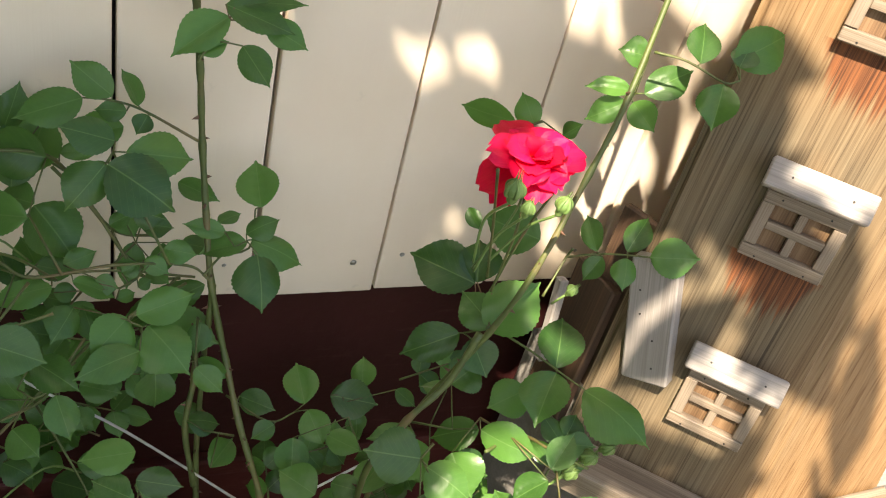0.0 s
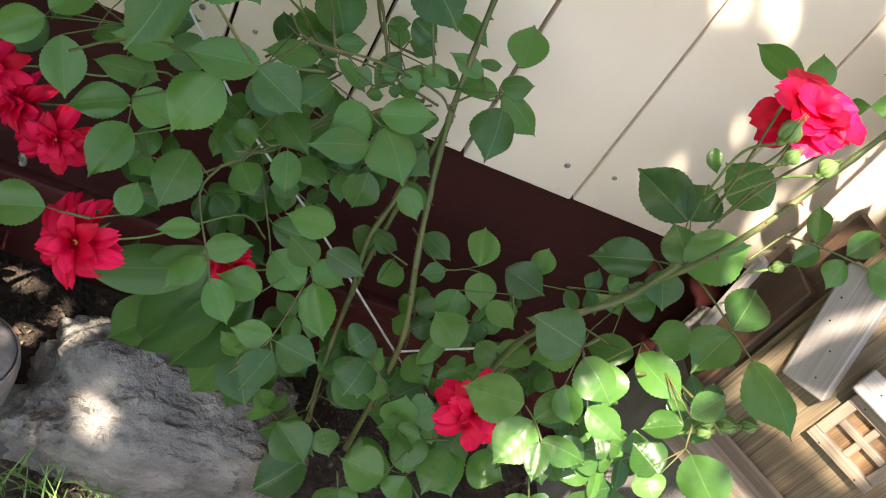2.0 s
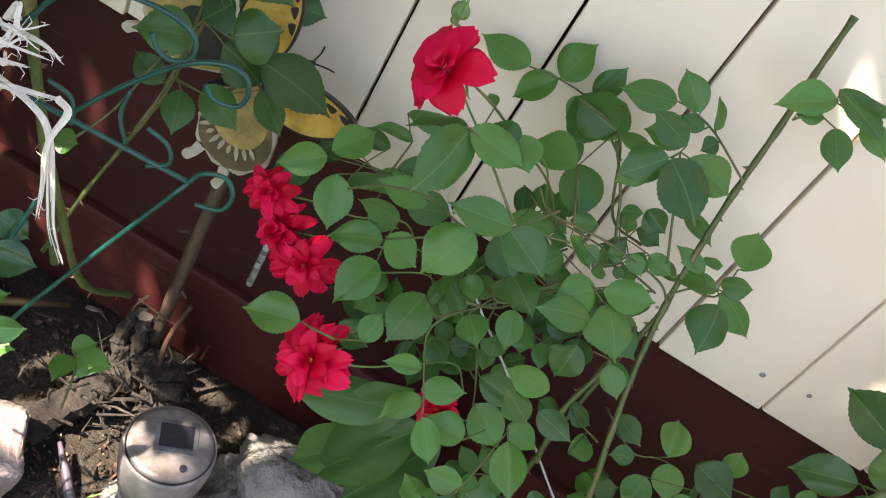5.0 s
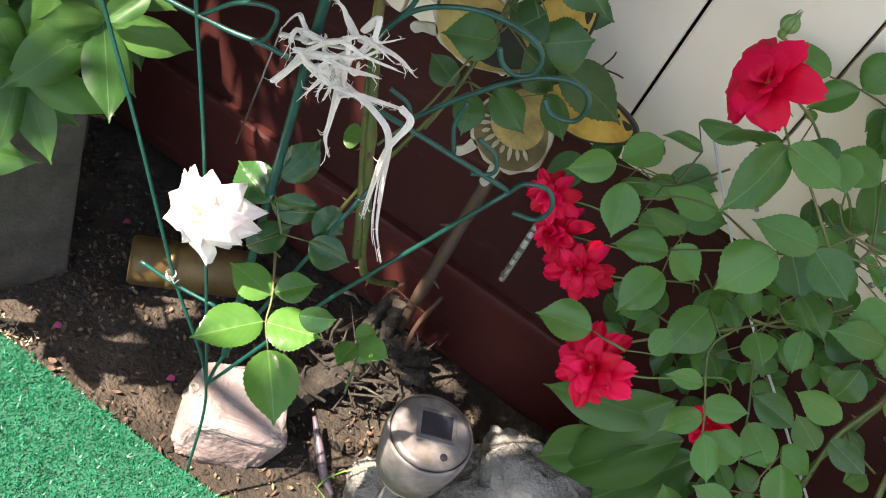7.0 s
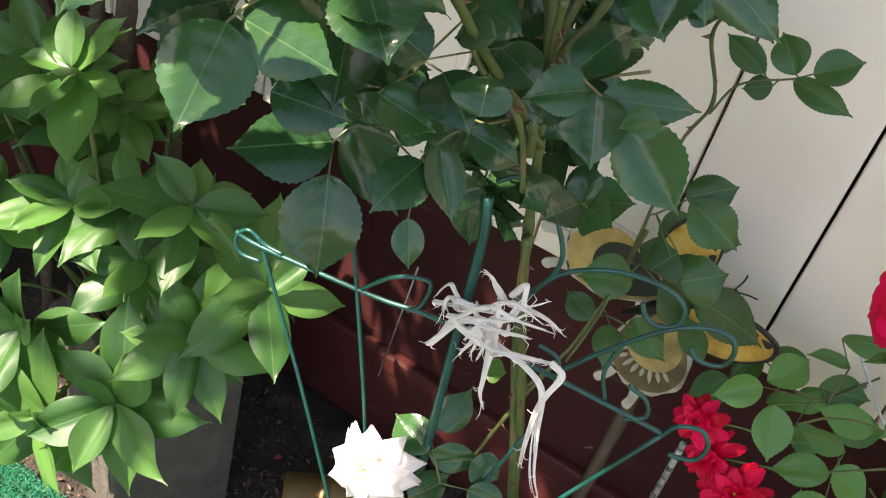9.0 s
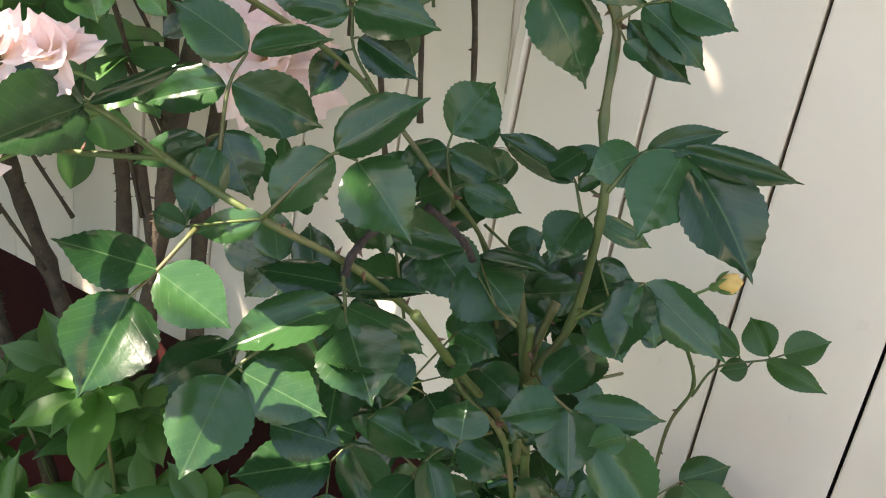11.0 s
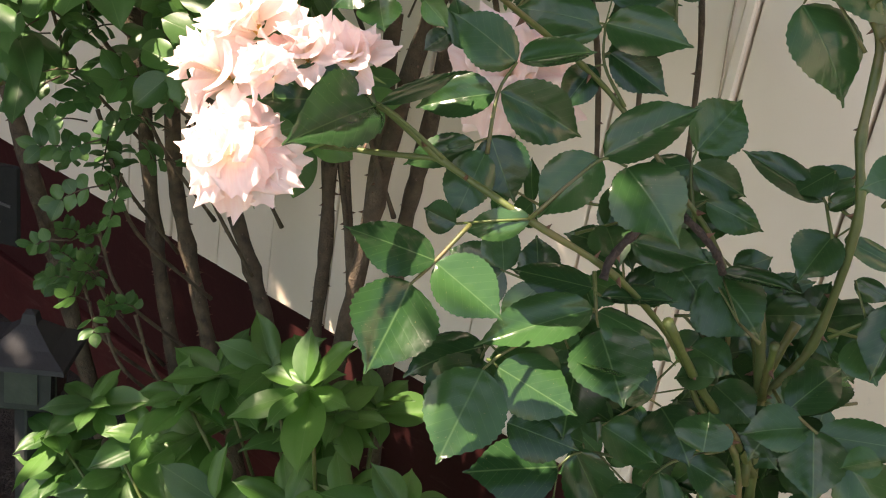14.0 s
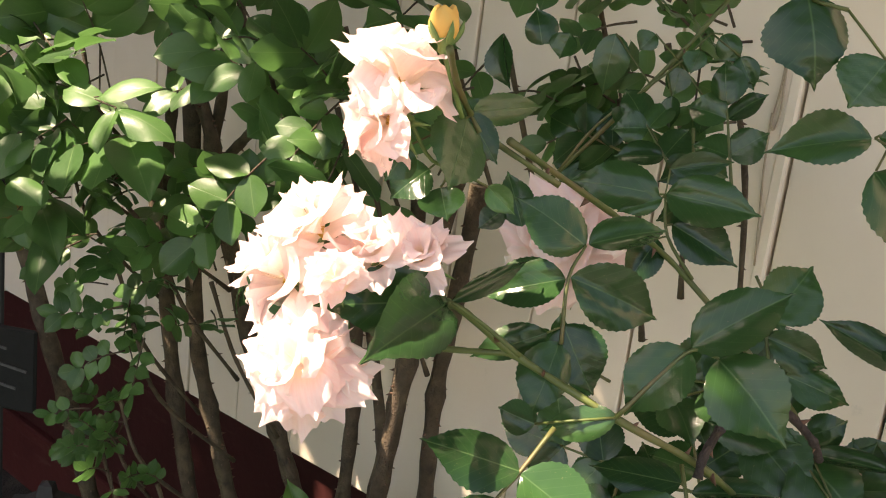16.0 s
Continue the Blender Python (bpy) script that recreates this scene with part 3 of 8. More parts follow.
def petal_mesh(mat, seed, point=0.0, ruffle=0.07, curl=0.3, cup=0.35):
    """A petal one long and one wide; point draws its tip out."""
    r = random.Random(seed)
    bm = bmesh.new()
    rows, cols = 9, 8
    ph = r.uniform(0, 6)
    lines = []
    for i in range(rows + 1):
        t = i / rows
        w = 0.5 * (0.22 + 0.78 * math.sin(min(1.0, t * 1.25) * math.pi / 2)) * math.sqrt(max(0.0, 1 - max(0, (t - 0.62) / 0.40) ** 2.6))
        if point:
            w = 0.5 * (0.25 + 0.75 * math.sin(min(1.0, t * 1.5) * math.pi / 2)) * (1 if t < 0.6 else max(0.0, 1 - (t - 0.6) / 0.4) ** (0.42 if point < 1.5 else 0.95))
        w = max(w, 0.02)
        row = []
        for k in range(cols + 1):
            s = 2 * k / cols - 1
            y = t - (0.03 * max(0, 1 - point) * s * s * t if t > 0.6 else 0) + 0.03 * math.sin(5 * s + ph) * t * t
            z = cup * (s * w) ** 2 * 1.6 * (1 - 0.6 * t) - curl * max(0, t - 0.45) ** 2 * 1.6 + 0.10 * math.sin(math.pi * t) - min(point, 1) * 0.62 * max(0, t - 0.38) * abs(s) ** 3 * (1.5 - t) + ruffle * math.sin(6 * s + ph + 3 * t) * t * t
            row.append(bm.verts.new((s * w, y, z)))
        lines.append(row)
    for a, b in zip(lines, lines[1:]):
        for k in range(cols):
            bm.faces.new((a[k], a[k + 1], b[k + 1], b[k]))
    return link_bm("petal", bm, mat, True)


def fan_petal(mat, seed, roll=1.0, cup=0.5, curl=0.5):
    """A broad smooth petal like a fan; its rim runs out into one long point and a lesser one to each side."""
    r = random.Random(seed)
    bm = bmesh.new()
    rows, cols = 11, 24
    ph, lean, off = r.uniform(0, 6), r.uniform(-0.10, 0.10), r.uniform(-0.18, 0.18)
    tips = [(off, 0.22, 0.34)] + [(off + sg * r.uniform(0.48, 0.66), r.uniform(0.05, 0.16), 0.26) for sg in (-1, 1)]
    lines = []
    for i in range(rows + 1):
        t = i / rows
        w = 0.5 * (0.14 + 0.86 * math.sin(min(1.0, t * 1.15) * math.pi / 2))
        row = []
        for k in range(cols + 1):
            q = 2 * k / cols - 1
            rim = 0.80 - 0.20 * q ** 4 + sum(h * max(0.0, 1 - abs(q - c) / b) ** 1.5 for c, h, b in tips)
            y = t * (0.80 - 0.10 * q * q * t + (rim - 0.80) * t ** 4)
            z = cup * (q * w) ** 2 * 1.5 + 0.13 * math.sin(math.pi * t * 0.85) - 0.9 * curl * max(0.0, t - 0.5) ** 2
            z -= roll * (0.10 * t * abs(q) ** 3 + 0.10 * max(0.0, t - 0.7) * (1 - min(1.0, 5 * (rim - 0.72))))
            z += 0.022 * math.sin(3 * q + ph + 2 * t) * t
            row.append(bm.verts.new((q * w + lean * t * t, y, z)))
        lines.append(row)
    for a, b in zip(lines, lines[1:]):
        for k in range(cols):
            bm.faces.new((a[k], a[k + 1], b[k + 1], b[k]))
    return link_bm("petal", bm, mat, True)


RED_PETALS = [petal_mesh(RED_PETAL, s, 0.0, 0.025 + 0.02 * (s % 3), 0.10 + 0.28 * (s % 4), 0.3 + 0.3 * (s % 2)) for s in range(9)]
SLIM_PETALS = [petal_mesh(RED_PETAL, 50 + s, 0.0, 0.04 + 0.03 * (s % 3), 0.05 + 0.28 * (s % 4), 0.6 + 0.4 * (s % 2)) for s in range(9)]
PALE_PETALS = [fan_petal(PALE_PETAL, 20 + s, 0.2 + 0.25 * (s % 3), 0.8, 0.05 + 0.25 * (s % 4)) for s in range(12)]
WHITE_PETALS = [petal_mesh(WHITE_PETAL, 30 + s, 1.6, 0.05, 0.1 + 0.3 * (s % 3), 0.5) for s in range(9)]


def flower(plant, at, facing, size, petals, layers, label, stem=None, name="flower"):
    """A bloom: green calyx and hip, and its rings of petals (count, lean from the axis, length, width)."""
    ax = Vector(facing).normalized()
    q = ax.to_track_quat("Z", "Y").to_matrix()
    m = plant.back @ (Matrix.Translation(at) @ q.to_4x4())
    r = random.Random(int(1000 * (at[0] + 3) + 77 * at[2]))
    bm = bmesh.new()
    add_lathe(bm, [(0.0, -0.16 * size), (0.05 * size, -0.15 * size), (0.075 * size, -0.09 * size), (0.06 * size, -0.03 * size), (0.07 * size, 0.0), (0.0, 0.02 * size)], 10)
    for k in range(5):
        a = k * 1.2566
        d = Vector((math.cos(a), math.sin(a), 0))
        add_tube(bm, [d * 0.05 * size - Vector((0, 0, 0.02 * size)), d * 0.22 * size - Vector((0, 0, 0.07 * size)), d * 0.38 * size - Vector((0, 0, 0.15 * size))], [0.035 * size, 0.03 * size, 0.003 * size], 5)
    if stem and plant.kind == "RED" and at[0] < 0:
        last = Vector(stem[-1])
        stem = list(stem) + [last + Vector((0.045, 0.05, -0.012)), last + Vector((0.075, 0.085, -0.07))]
    if stem:
        inv = (Matrix.Translation(at) @ q.to_4x4()).inverted()
        add_tube(bm, smooth_path([Vector((0, 0, -0.13 * size))] + [inv @ Vector(s) for s in stem], 5), 0.0010, 6)
    ob = part(name, bm, CALYX, plant.ob, label, True, m)
    for li, (count, lean, ln, wd) in enumerate(layers):
        for k in range(count):
            a = 2 * math.pi * (k + 0.5 * (li % 2)) / count + r.gauss(0, 0.22)
            b = radians(lean + r.gauss(0, 15 if plant.kind == "PALE" else 11))
            rad = Vector((math.cos(a), math.sin(a), 0))
            up = Vector((0, 0, 1))
            y = math.cos(b) * up + math.sin(b) * rad
            z = math.sin(b) * up - math.cos(b) * rad
            if plant.kind == "PALE":
                z = z + rad.cross(up) * r.gauss(0, 0.35)
            l = ln * size * r.uniform(0.72, 1.14)
            mm = stand(rad * 0.03 * size + up * 0.004 * li, rad * 0.03 * size + up * 0.004 * li + y * l, wd * size * r.uniform(0.88, 1.1), z)
            part("petal", r.choice(petals), None, ob, m=mm)
    bm = bmesh.new()
    for k in range(22):
        a, t = r.uniform(0, 6.28), r.uniform(0.1, 0.5)
        d = Vector((math.cos(a) * t, math.sin(a) * t, 1)).normalized() * 0.13 * size
        add_tube(bm, [Vector((0, 0, 0.01 * size)), d * 0.8, d], [0.004 * size, 0.004 * size, 0.014 * size], 4)
    tagged(part("stamen_tuft", bm, STAMEN, ob), "yellow stamens", kind="stuff")
    return ob


OPEN_RED = [(7, 84, 0.53, 0.48), (6, 66, 0.50, 0.47), (5, 46, 0.40, 0.40), (4, 24, 0.28, 0.28)]
LOOSE_RED = [(7, 86, 0.58, 0.46), (5, 64, 0.52, 0.46), (4, 42, 0.34, 0.34), (3, 20, 0.22, 0.24)]
FLAT_RED = [(9, 96, 0.53, 0.27), (9, 76, 0.50, 0.28), (7, 54, 0.42, 0.26), (5, 30, 0.28, 0.20)]
TULIP_PALE = [(5, 66, 0.64, 0.46), (4, 46, 0.66, 0.46), (3, 24, 0.58, 0.38)]
DENSE_PALE = [(7, 112, 0.52, 0.42), (7, 104, 0.52, 0.50), (6, 84, 0.55, 0.50), (5, 64, 0.52, 0.46), (4, 44, 0.46, 0.40), (3, 24, 0.38, 0.34)]
FULL_PALE = [(6, 102, 0.56, 0.54), (6, 78, 0.58, 0.54), (5, 54, 0.52, 0.48), (3, 30, 0.44, 0.40)]
CUP_PALE = [(6, 96, 0.56, 0.52), (5, 66, 0.60, 0.56), (4, 42, 0.56, 0.50), (2, 18, 0.44, 0.36)]
STAR_PALE = [(7, 96, 0.62, 0.42), (7, 78, 0.60, 0.42), (5, 56, 0.50, 0.38), (4, 32, 0.36, 0.28)]


def bud(plant, at, facing, size, mat, stem=None, label="", tip=0.35):
    ax = Vector(facing).normalized()
    w = Matrix.Translation(at) @ ax.to_track_quat("Z", "Y").to_matrix().to_4x4()
    bm = bmesh.new()
    hip = [(0.0, -0.5 * size), (0.10 * size, -0.48 * size), (0.17 * size, -0.36 * size), (0.16 * size, -0.24 * size), (0.24 * size, -0.14 * size)]
    add_lathe(bm, hip + ([(0.26 * size, -0.06 * size), (0.0, -0.02 * size)] if mat else [(0.315 * size, 0.02 * size), (0.29 * size, 0.18 * size), (0.17 * size, 0.36 * size), (0.04 * size, 0.47 * size), (0.0, 0.48 * size)]), 14)
    for k in range(5):
        a = 1.2566 * k
        d = Vector((math.cos(a), math.sin(a), 0))
        up = Vector((0, 0, 1))
        sepal = [d * 0.30 * size + up * 0.0 * size, d * 0.38 * size + up * 0.12 * size, d * 0.42 * size + up * 0.26 * size, d * 0.45 * size + up * 0.34 * size] if mat else [d * 0.29 * size, d * 0.26 * size + up * 0.22 * size, d * 0.10 * size + up * 0.44 * size, d * 0.07 * size + up * (0.5 + 0.6 * tip) * size]
        add_tube(bm, smooth_path([d * 0.17 * size - up * 0.18 * size] + sepal, 3), [size * w for w in (0.05, 0.08, 0.09, 0.09, 0.085, 0.08, 0.07, 0.06, 0.045, 0.03, 0.02, 0.012, 0.004)], 6)
    if stem:
        add_tube(bm, smooth_path([Vector((0, 0, -0.45 * size))] + [w.inverted() @ Vector(s) for s in stem], 5), 0.0012, 6)
    ob = part("bud", bm, CALYX, plant.ob, label, True, plant.back @ w)
    if mat:
        bm = bmesh.new()
        turns = [(0.0, -0.2), (0.22, -0.1), (0.33, 0.1), (0.36, 0.26), (0.31, 0.46), (0.24, 0.60), (0.17, 0.62), (0.12, 0.50), (0.0, 0.48)]
        add_lathe(bm, [(q * size, z * size) for q, z in turns], 20)
        for v in bm.verts:
            swirl = math.atan2(v.co.y, v.co.x)
            v.co *= 1 + 0.09 * math.sin(3 * swirl + v.co.z / size * 5)
        part("petal", bm, mat, ob, smooth=True)
    return ob


RF, WF = "open red bloom with wavy petals", "pale blush bloom with pointed petals"
flower(RED, (0.401, 0.582, 0.896), (-0.18, -0.24, 0.95), 0.071, RED_PETALS, OPEN_RED, RF, [(0.395, 0.573, 0.86), (0.375, 0.576, 0.80)])
flower(RED, (-0.094, 0.572, 0.845), (-0.62, -0.58, 0.45), 0.066, RED_PETALS, LOOSE_RED, RF, [(-0.06, 0.59, 0.81), (-0.035, 0.62, 0.78)])
flower(RED, (-0.184, 0.612, 0.621), (-0.2, -0.8, 0.55), 0.047, SLIM_PETALS, FLAT_RED, RF, [(-0.15, 0.64, 0.615), (-0.11, 0.66, 0.61)])
flower(RED, (-0.158, 0.616, 0.587), (-0.5, -0.7, 0.3), 0.050, SLIM_PETALS, FLAT_RED, RF, [(-0.12, 0.64, 0.585), (-0.08, 0.66, 0.59)])
flower(RED, (-0.125, 0.604, 0.574), (-0.1, -0.8, 0.5), 0.058, SLIM_PETALS, FLAT_RED, RF, [(-0.09, 0.63, 0.57), (-0.06, 0.65, 0.575)])
flower(RED, (-0.069, 0.495, 0.586), (-0.35, -0.75, 0.5), 0.066, SLIM_PETALS, FLAT_RED, RF, [(-0.03, 0.525, 0.578), (0.0, 0.545, 0.585)])
flower(RED, (0.281, 0.462, 0.587), (-0.25, -0.6, 0.6), 0.066, SLIM_PETALS, FLAT_RED, RF, [(0.30, 0.51, 0.56), (0.31, 0.54, 0.53)])
flower(RED, (0.050, 0.545, 0.558), (-0.6, -0.3, 0.6), 0.040, SLIM_PETALS, FLAT_RED, RF, [(0.08, 0.57, 0.54), (0.1, 0.60, 0.52)])
leaf_over = part("leaf", add_tube(bmesh.new(), [Vector((0.095, 0.540, 0.575)) - RED.at, Vector((0.080, 0.520, 0.570)) - RED.at], 0.0008, 4), CANE_GREEN, RED.ob)
leaflet(RED, leaf_over, Vector((0.080, 0.520, 0.570)), Vector((0.040, 0.515, 0.578)), 0.030, (-0.1, -0.7, 0.7))
bud(RED, (0.371, 0.545, 0.902), (-0.05, -0.1, 1), 0.024, None, [(0.366, 0.565, 0.86), (0.372, 0.572, 0.81)], tip=0.6)
bud(RED, (0.387, 0.545, 0.885), (0.05, -0.1, 1), 0.017, None, [(0.38, 0.566, 0.84), (0.375, 0.572, 0.80)])
bud(RED, (0.415, 0.543, 0.889), (0.2, -0.1, 1), 0.020, None, [(0.405, 0.566, 0.85), (0.385, 0.572, 0.81)])
bud(RED, (-0.111, 0.585, 0.883), (0.05, 0.1, 1), 0.020, None, [(-0.101, 0.590, 0.867), (-0.075, 0.60, 0.82)], "closed bud with green sepals", 0.35)
for p, s in (((0.470, 0.47, 0.650), 0.020), ((0.487, 0.475, 0.662), 0.022), ((0.505, 0.478, 0.668), 0.020), ((0.462, 0.468, 0.665), 0.016)):
    bud(RED, p, (0.2, -0.5, 0.8), s, None, [(0.46, 0.475, 0.63), (0.43, 0.48, 0.62)], tip=0.3)
bud(RED, (0.498, 0.60, 0.745), (0.3, -0.3, 0.9), 0.016, None, [(0.49, 0.61, 0.72)], tip=0.5)
flower(PALE, (-0.386, 0.362, 0.612), (0.10, -0.85, 0.38), 0.062, WHITE_PETALS, STAR_PALE, "white bloom with pointed petals in full sun", [(-0.37, 0.40, 0.58), (-0.34, 0.42, 0.55)])
flower(PALE, (-0.566, 0.139, 1.160), (-0.15, -0.35, 0.85), 0.048, PALE_PETALS, CUP_PALE, WF, [(-0.545, 0.17, 1.14), (-0.535, 0.20, 1.13)])
flower(PALE, (-0.570, 0.129, 1.138), (-0.55, -0.6, 0.5), 0.050, PALE_PETALS, FULL_PALE, WF, [(-0.545, 0.16, 1.135), (-0.535, 0.20, 1.13)])
flower(PALE, (-0.537, 0.125, 1.149), (0.1, -0.75, 0.45), 0.027, PALE_PETALS, CUP_PALE, WF, [(-0.545, 0.16, 1.135), (-0.535, 0.20, 1.13)])
flower(PALE, (-0.547, 0.125, 1.104), (0.02, -0.78, 0.36), 0.056, PALE_PETALS, DENSE_PALE, WF, [(-0.545, 0.17, 1.11), (-0.535, 0.20, 1.125)])
flower(PALE, (-0.545, 0.154, 1.152), (0.15, -0.55, 0.75), 0.040, PALE_PETALS, TULIP_PALE, WF, [(-0.545, 0.18, 1.135), (-0.535, 0.20, 1.125)])
flower(PALE, (-0.537, 0.178, 1.150), (0.3, -0.50, 0.8), 0.042, PALE_PETALS, TULIP_PALE, WF, [(-0.540, 0.20, 1.125)])
flower(PALE, (-0.548, 0.164, 1.231), (0.15, -0.3, 0.9), 0.054, PALE_PETALS, CUP_PALE, WF, [(-0.54, 0.18, 1.20), (-0.53, 0.20, 1.20)])
flower(PALE, (-0.545, 0.159, 1.218), (-0.25, -0.7, -0.1), 0.046, PALE_PETALS, FULL_PALE, WF, [(-0.54, 0.19, 1.21), (-0.53, 0.20, 1.20)])
flower(PALE, (-0.585, 0.385, 1.122), (0.25, -0.75, 0.5), 0.096, PALE_PETALS, FULL_PALE, WF, [(-0.59, 0.45, 1.09)])
bud(PALE, (-0.529, 0.165, 1.258), (-0.05, -0.1, 1), 0.019, YELLOW_BUD, [(-0.527, 0.17, 1.24), (-0.530, 0.185, 1.222)], "half-open yellow bud", 0.2)
bud(PALE, (-0.292, 0.588, 1.009), (0.75, 0.0, 0.5), 0.022, YELLOW_BUD, [(-0.315, 0.585, 0.99), (-0.335, 0.57, 0.97)], "yellow bud with green sepals", 0.4)

cane(RED, 0.0031, [(0.250, 0.565, 0.30), (0.240, 0.570, 0.44), (0.231, 0.579, 0.515), (0.211, 0.612, 0.583), (0.201, 0.655, 0.625), (0.187, 0.684, 0.694), (0.182, 0.712, 0.752), (0.178, 0.735, 0.809), (0.174, 0.750, 0.873), (0.169, 0.762, 0.93), (0.164, 0.768, 0.985)])
cane(RED, 0.0028, [(0.188, 0.684, 0.694), (0.186, 0.676, 0.655), (0.183, 0.668, 0.610), (0.180, 0.640, 0.491), (0.185, 0.600, 0.396), (0.199, 0.580, 0.309)])
cane(RED, 0.0027, [(0.549, 0.694, 1.022), (0.507, 0.640, 0.924), (0.476, 0.610, 0.870), (0.436, 0.577, 0.794), (0.408, 0.570, 0.728), (0.374, 0.570, 0.659), (0.345, 0.570, 0.583), (0.340, 0.580, 0.471)])
cane(RED, 0.0011, [(0.397, 0.570, 0.880), (0.400, 0.570, 0.837), (0.397, 0.572, 0.777)])
cane(RED, 0.0011, [(0.422, 0.570, 0.885), (0.408, 0.570, 0.843), (0.398, 0.572, 0.787)])
cane(RED, 0.0011, [(0.361, 0.560, 0.911), (0.375, 0.565, 0.854), (0.388, 0.570, 0.795)])
cane(RED, 0.0011, [(0.470, 0.600, 0.740), (0.493, 0.620, 0.766), (0.497, 0.620, 0.779)])
cane(RED, 0.0012, [(-0.066, 0.510, 0.607), (-0.035, 0.550, 0.608), (0.015, 0.600, 0.620), (0.056, 0.630, 0.646), (0.097, 0.660, 0.657), (0.161, 0.700, 0.692)])
cane(RED, 0.0011, [(-0.119, 0.560, 0.711), (-0.093, 0.600, 0.706), (-0.057, 0.620, 0.704), (-0.012, 0.580, 0.724), (0.015, 0.580, 0.753), (0.041, 0.620, 0.763)])
cane(RED, 0.0011, [(-0.087, 0.560, 0.855), (-0.057, 0.580, 0.837), (-0.025, 0.620, 0.801), (0.024, 0.660, 0.757), (0.059, 0.690, 0.702)])
cane(RED, 0.0014, [(0.059, 0.720, 0.797), (0.091, 0.710, 0.758), (0.128, 0.700, 0.695), (0.162, 0.700, 0.689)])
cane(RED, 0.0014, [(0.145, 0.740, 0.706), (0.105, 0.740, 0.716), (0.061, 0.730, 0.797), (0.012, 0.720, 0.813)])
cane(RED, 0.0028, [(0.174, 0.610, 0.503), (0.165, 0.630, 0.564), (0.173, 0.650, 0.617), (0.175, 0.690, 0.644)])
cane(RED, 0.0012, [(0.020, 0.660, 0.749), (0.043, 0.660, 0.732), (0.104, 0.680, 0.725), (0.165, 0.690, 0.713), (0.184, 0.680, 0.704)])
cane(RED, 0.0012, [(0.017, 0.580, 0.657), (0.047, 0.600, 0.656), (0.080, 0.630, 0.680), (0.116, 0.650, 0.694), (0.149, 0.660, 0.695)])
cane(RED, 0.0014, [(0.392, 0.490, 0.668), (0.443, 0.520, 0.645), (0.452, 0.480, 0.670), (0.487, 0.470, 0.653)])
cane(RED, 0.003, [(0.393, 0.560, 0.739), (0.371, 0.550, 0.689), (0.338, 0.540, 0.657), (0.308, 0.530, 0.608), (0.307, 0.530, 0.522)])
cane(CLIMBER, 0.0022, [(-0.309, 0.660, 0.747), (-0.313, 0.650, 0.691), (-0.321, 0.640, 0.621), (-0.340, 0.640, 0.552), (-0.361, 0.630, 0.473), (-0.382, 0.620, 0.376)])
cane(CLIMBER, 0.0016, [(-0.309, 0.580, 0.986), (-0.314, 0.600, 0.956), (-0.298, 0.630, 0.900), (-0.309, 0.630, 0.851), (-0.308, 0.630, 0.755), (-0.311, 0.620, 0.663), (-0.319, 0.600, 0.610)])
cane(PALE, 0.0036, [(-0.341, 0.410, 0.848), (-0.334, 0.420, 0.797), (-0.312, 0.430, 0.711), (-0.301, 0.460, 0.621), (-0.293, 0.530, 0.473), (-0.277, 0.620, 0.388)])
cane(PALE, 0.0033, [(-0.288, 0.450, 0.574), (-0.331, 0.440, 0.740), (-0.346, 0.420, 0.850), (-0.351, 0.400, 0.920), (-0.363, 0.390, 0.994), (-0.376, 0.385, 1.044)])
cane(PALE, 0.0026, [(-0.385, 0.280, 1.048), (-0.377, 0.330, 0.997), (-0.360, 0.370, 0.954), (-0.349, 0.395, 0.923)])
cane(PALE, 0.0019, [(-0.533, 0.170, 1.114), (-0.523, 0.182, 1.135), (-0.502, 0.213, 1.110), (-0.450, 0.229, 1.091), (-0.415, 0.270, 1.064), (-0.393, 0.320, 1.018), (-0.377, 0.340, 0.980), (-0.354, 0.360, 0.950), (-0.345, 0.380, 0.898)])
cane(PALE, 0.0016, [(-0.558, 0.180, 1.104), (-0.525, 0.200, 1.107), (-0.502, 0.213, 1.110)])
cane(PALE, 0.0017, [(-0.523, 0.215, 1.212), (-0.511, 0.300, 1.174), (-0.502, 0.335, 1.156), (-0.486, 0.360, 1.135), (-0.438, 0.370, 1.094), (-0.408, 0.400, 1.047), (-0.392, 0.420, 0.972)])
cane(PALE, 0.0028, [(-0.386, 0.410, 1.245), (-0.364, 0.420, 1.203), (-0.354, 0.410, 1.145), (-0.339, 0.400, 1.100), (-0.341, 0.400, 1.020), (-0.358, 0.390, 0.972), (-0.350, 0.385, 0.919)])
cane(PALE, 0.0028, [(-0.355, 0.405, 1.027), (-0.360, 0.400, 0.997), (-0.360, 0.395, 0.976)])
cane(PALE, 0.0028, [(-0.375, 0.400, 1.009), (-0.366, 0.395, 0.992), (-0.358, 0.390, 0.972)])
cane(PALE, 0.0015, [(-0.513, 0.150, 1.253), (-0.523, 0.170, 1.238), (-0.536, 0.200, 1.222), (-0.534, 0.215, 1.211), (-0.507, 0.240, 1.192)])
cane(PALE, 0.0024, [(-0.351, 0.360, 1.027), (-0.353, 0.370, 1.004), (-0.356, 0.385, 0.981)])
cane(PALE, 0.0018, [(-0.668, 0.480, 1.151), (-0.618, 0.490, 1.214), (-0.584, 0.500, 1.261), (-0.562, 0.520, 1.305)])
cane(PALE, 0.0025, [(-0.366, 0.415, 1.226), (-0.373, 0.415, 1.218), (-0.363, 0.420, 1.200)])
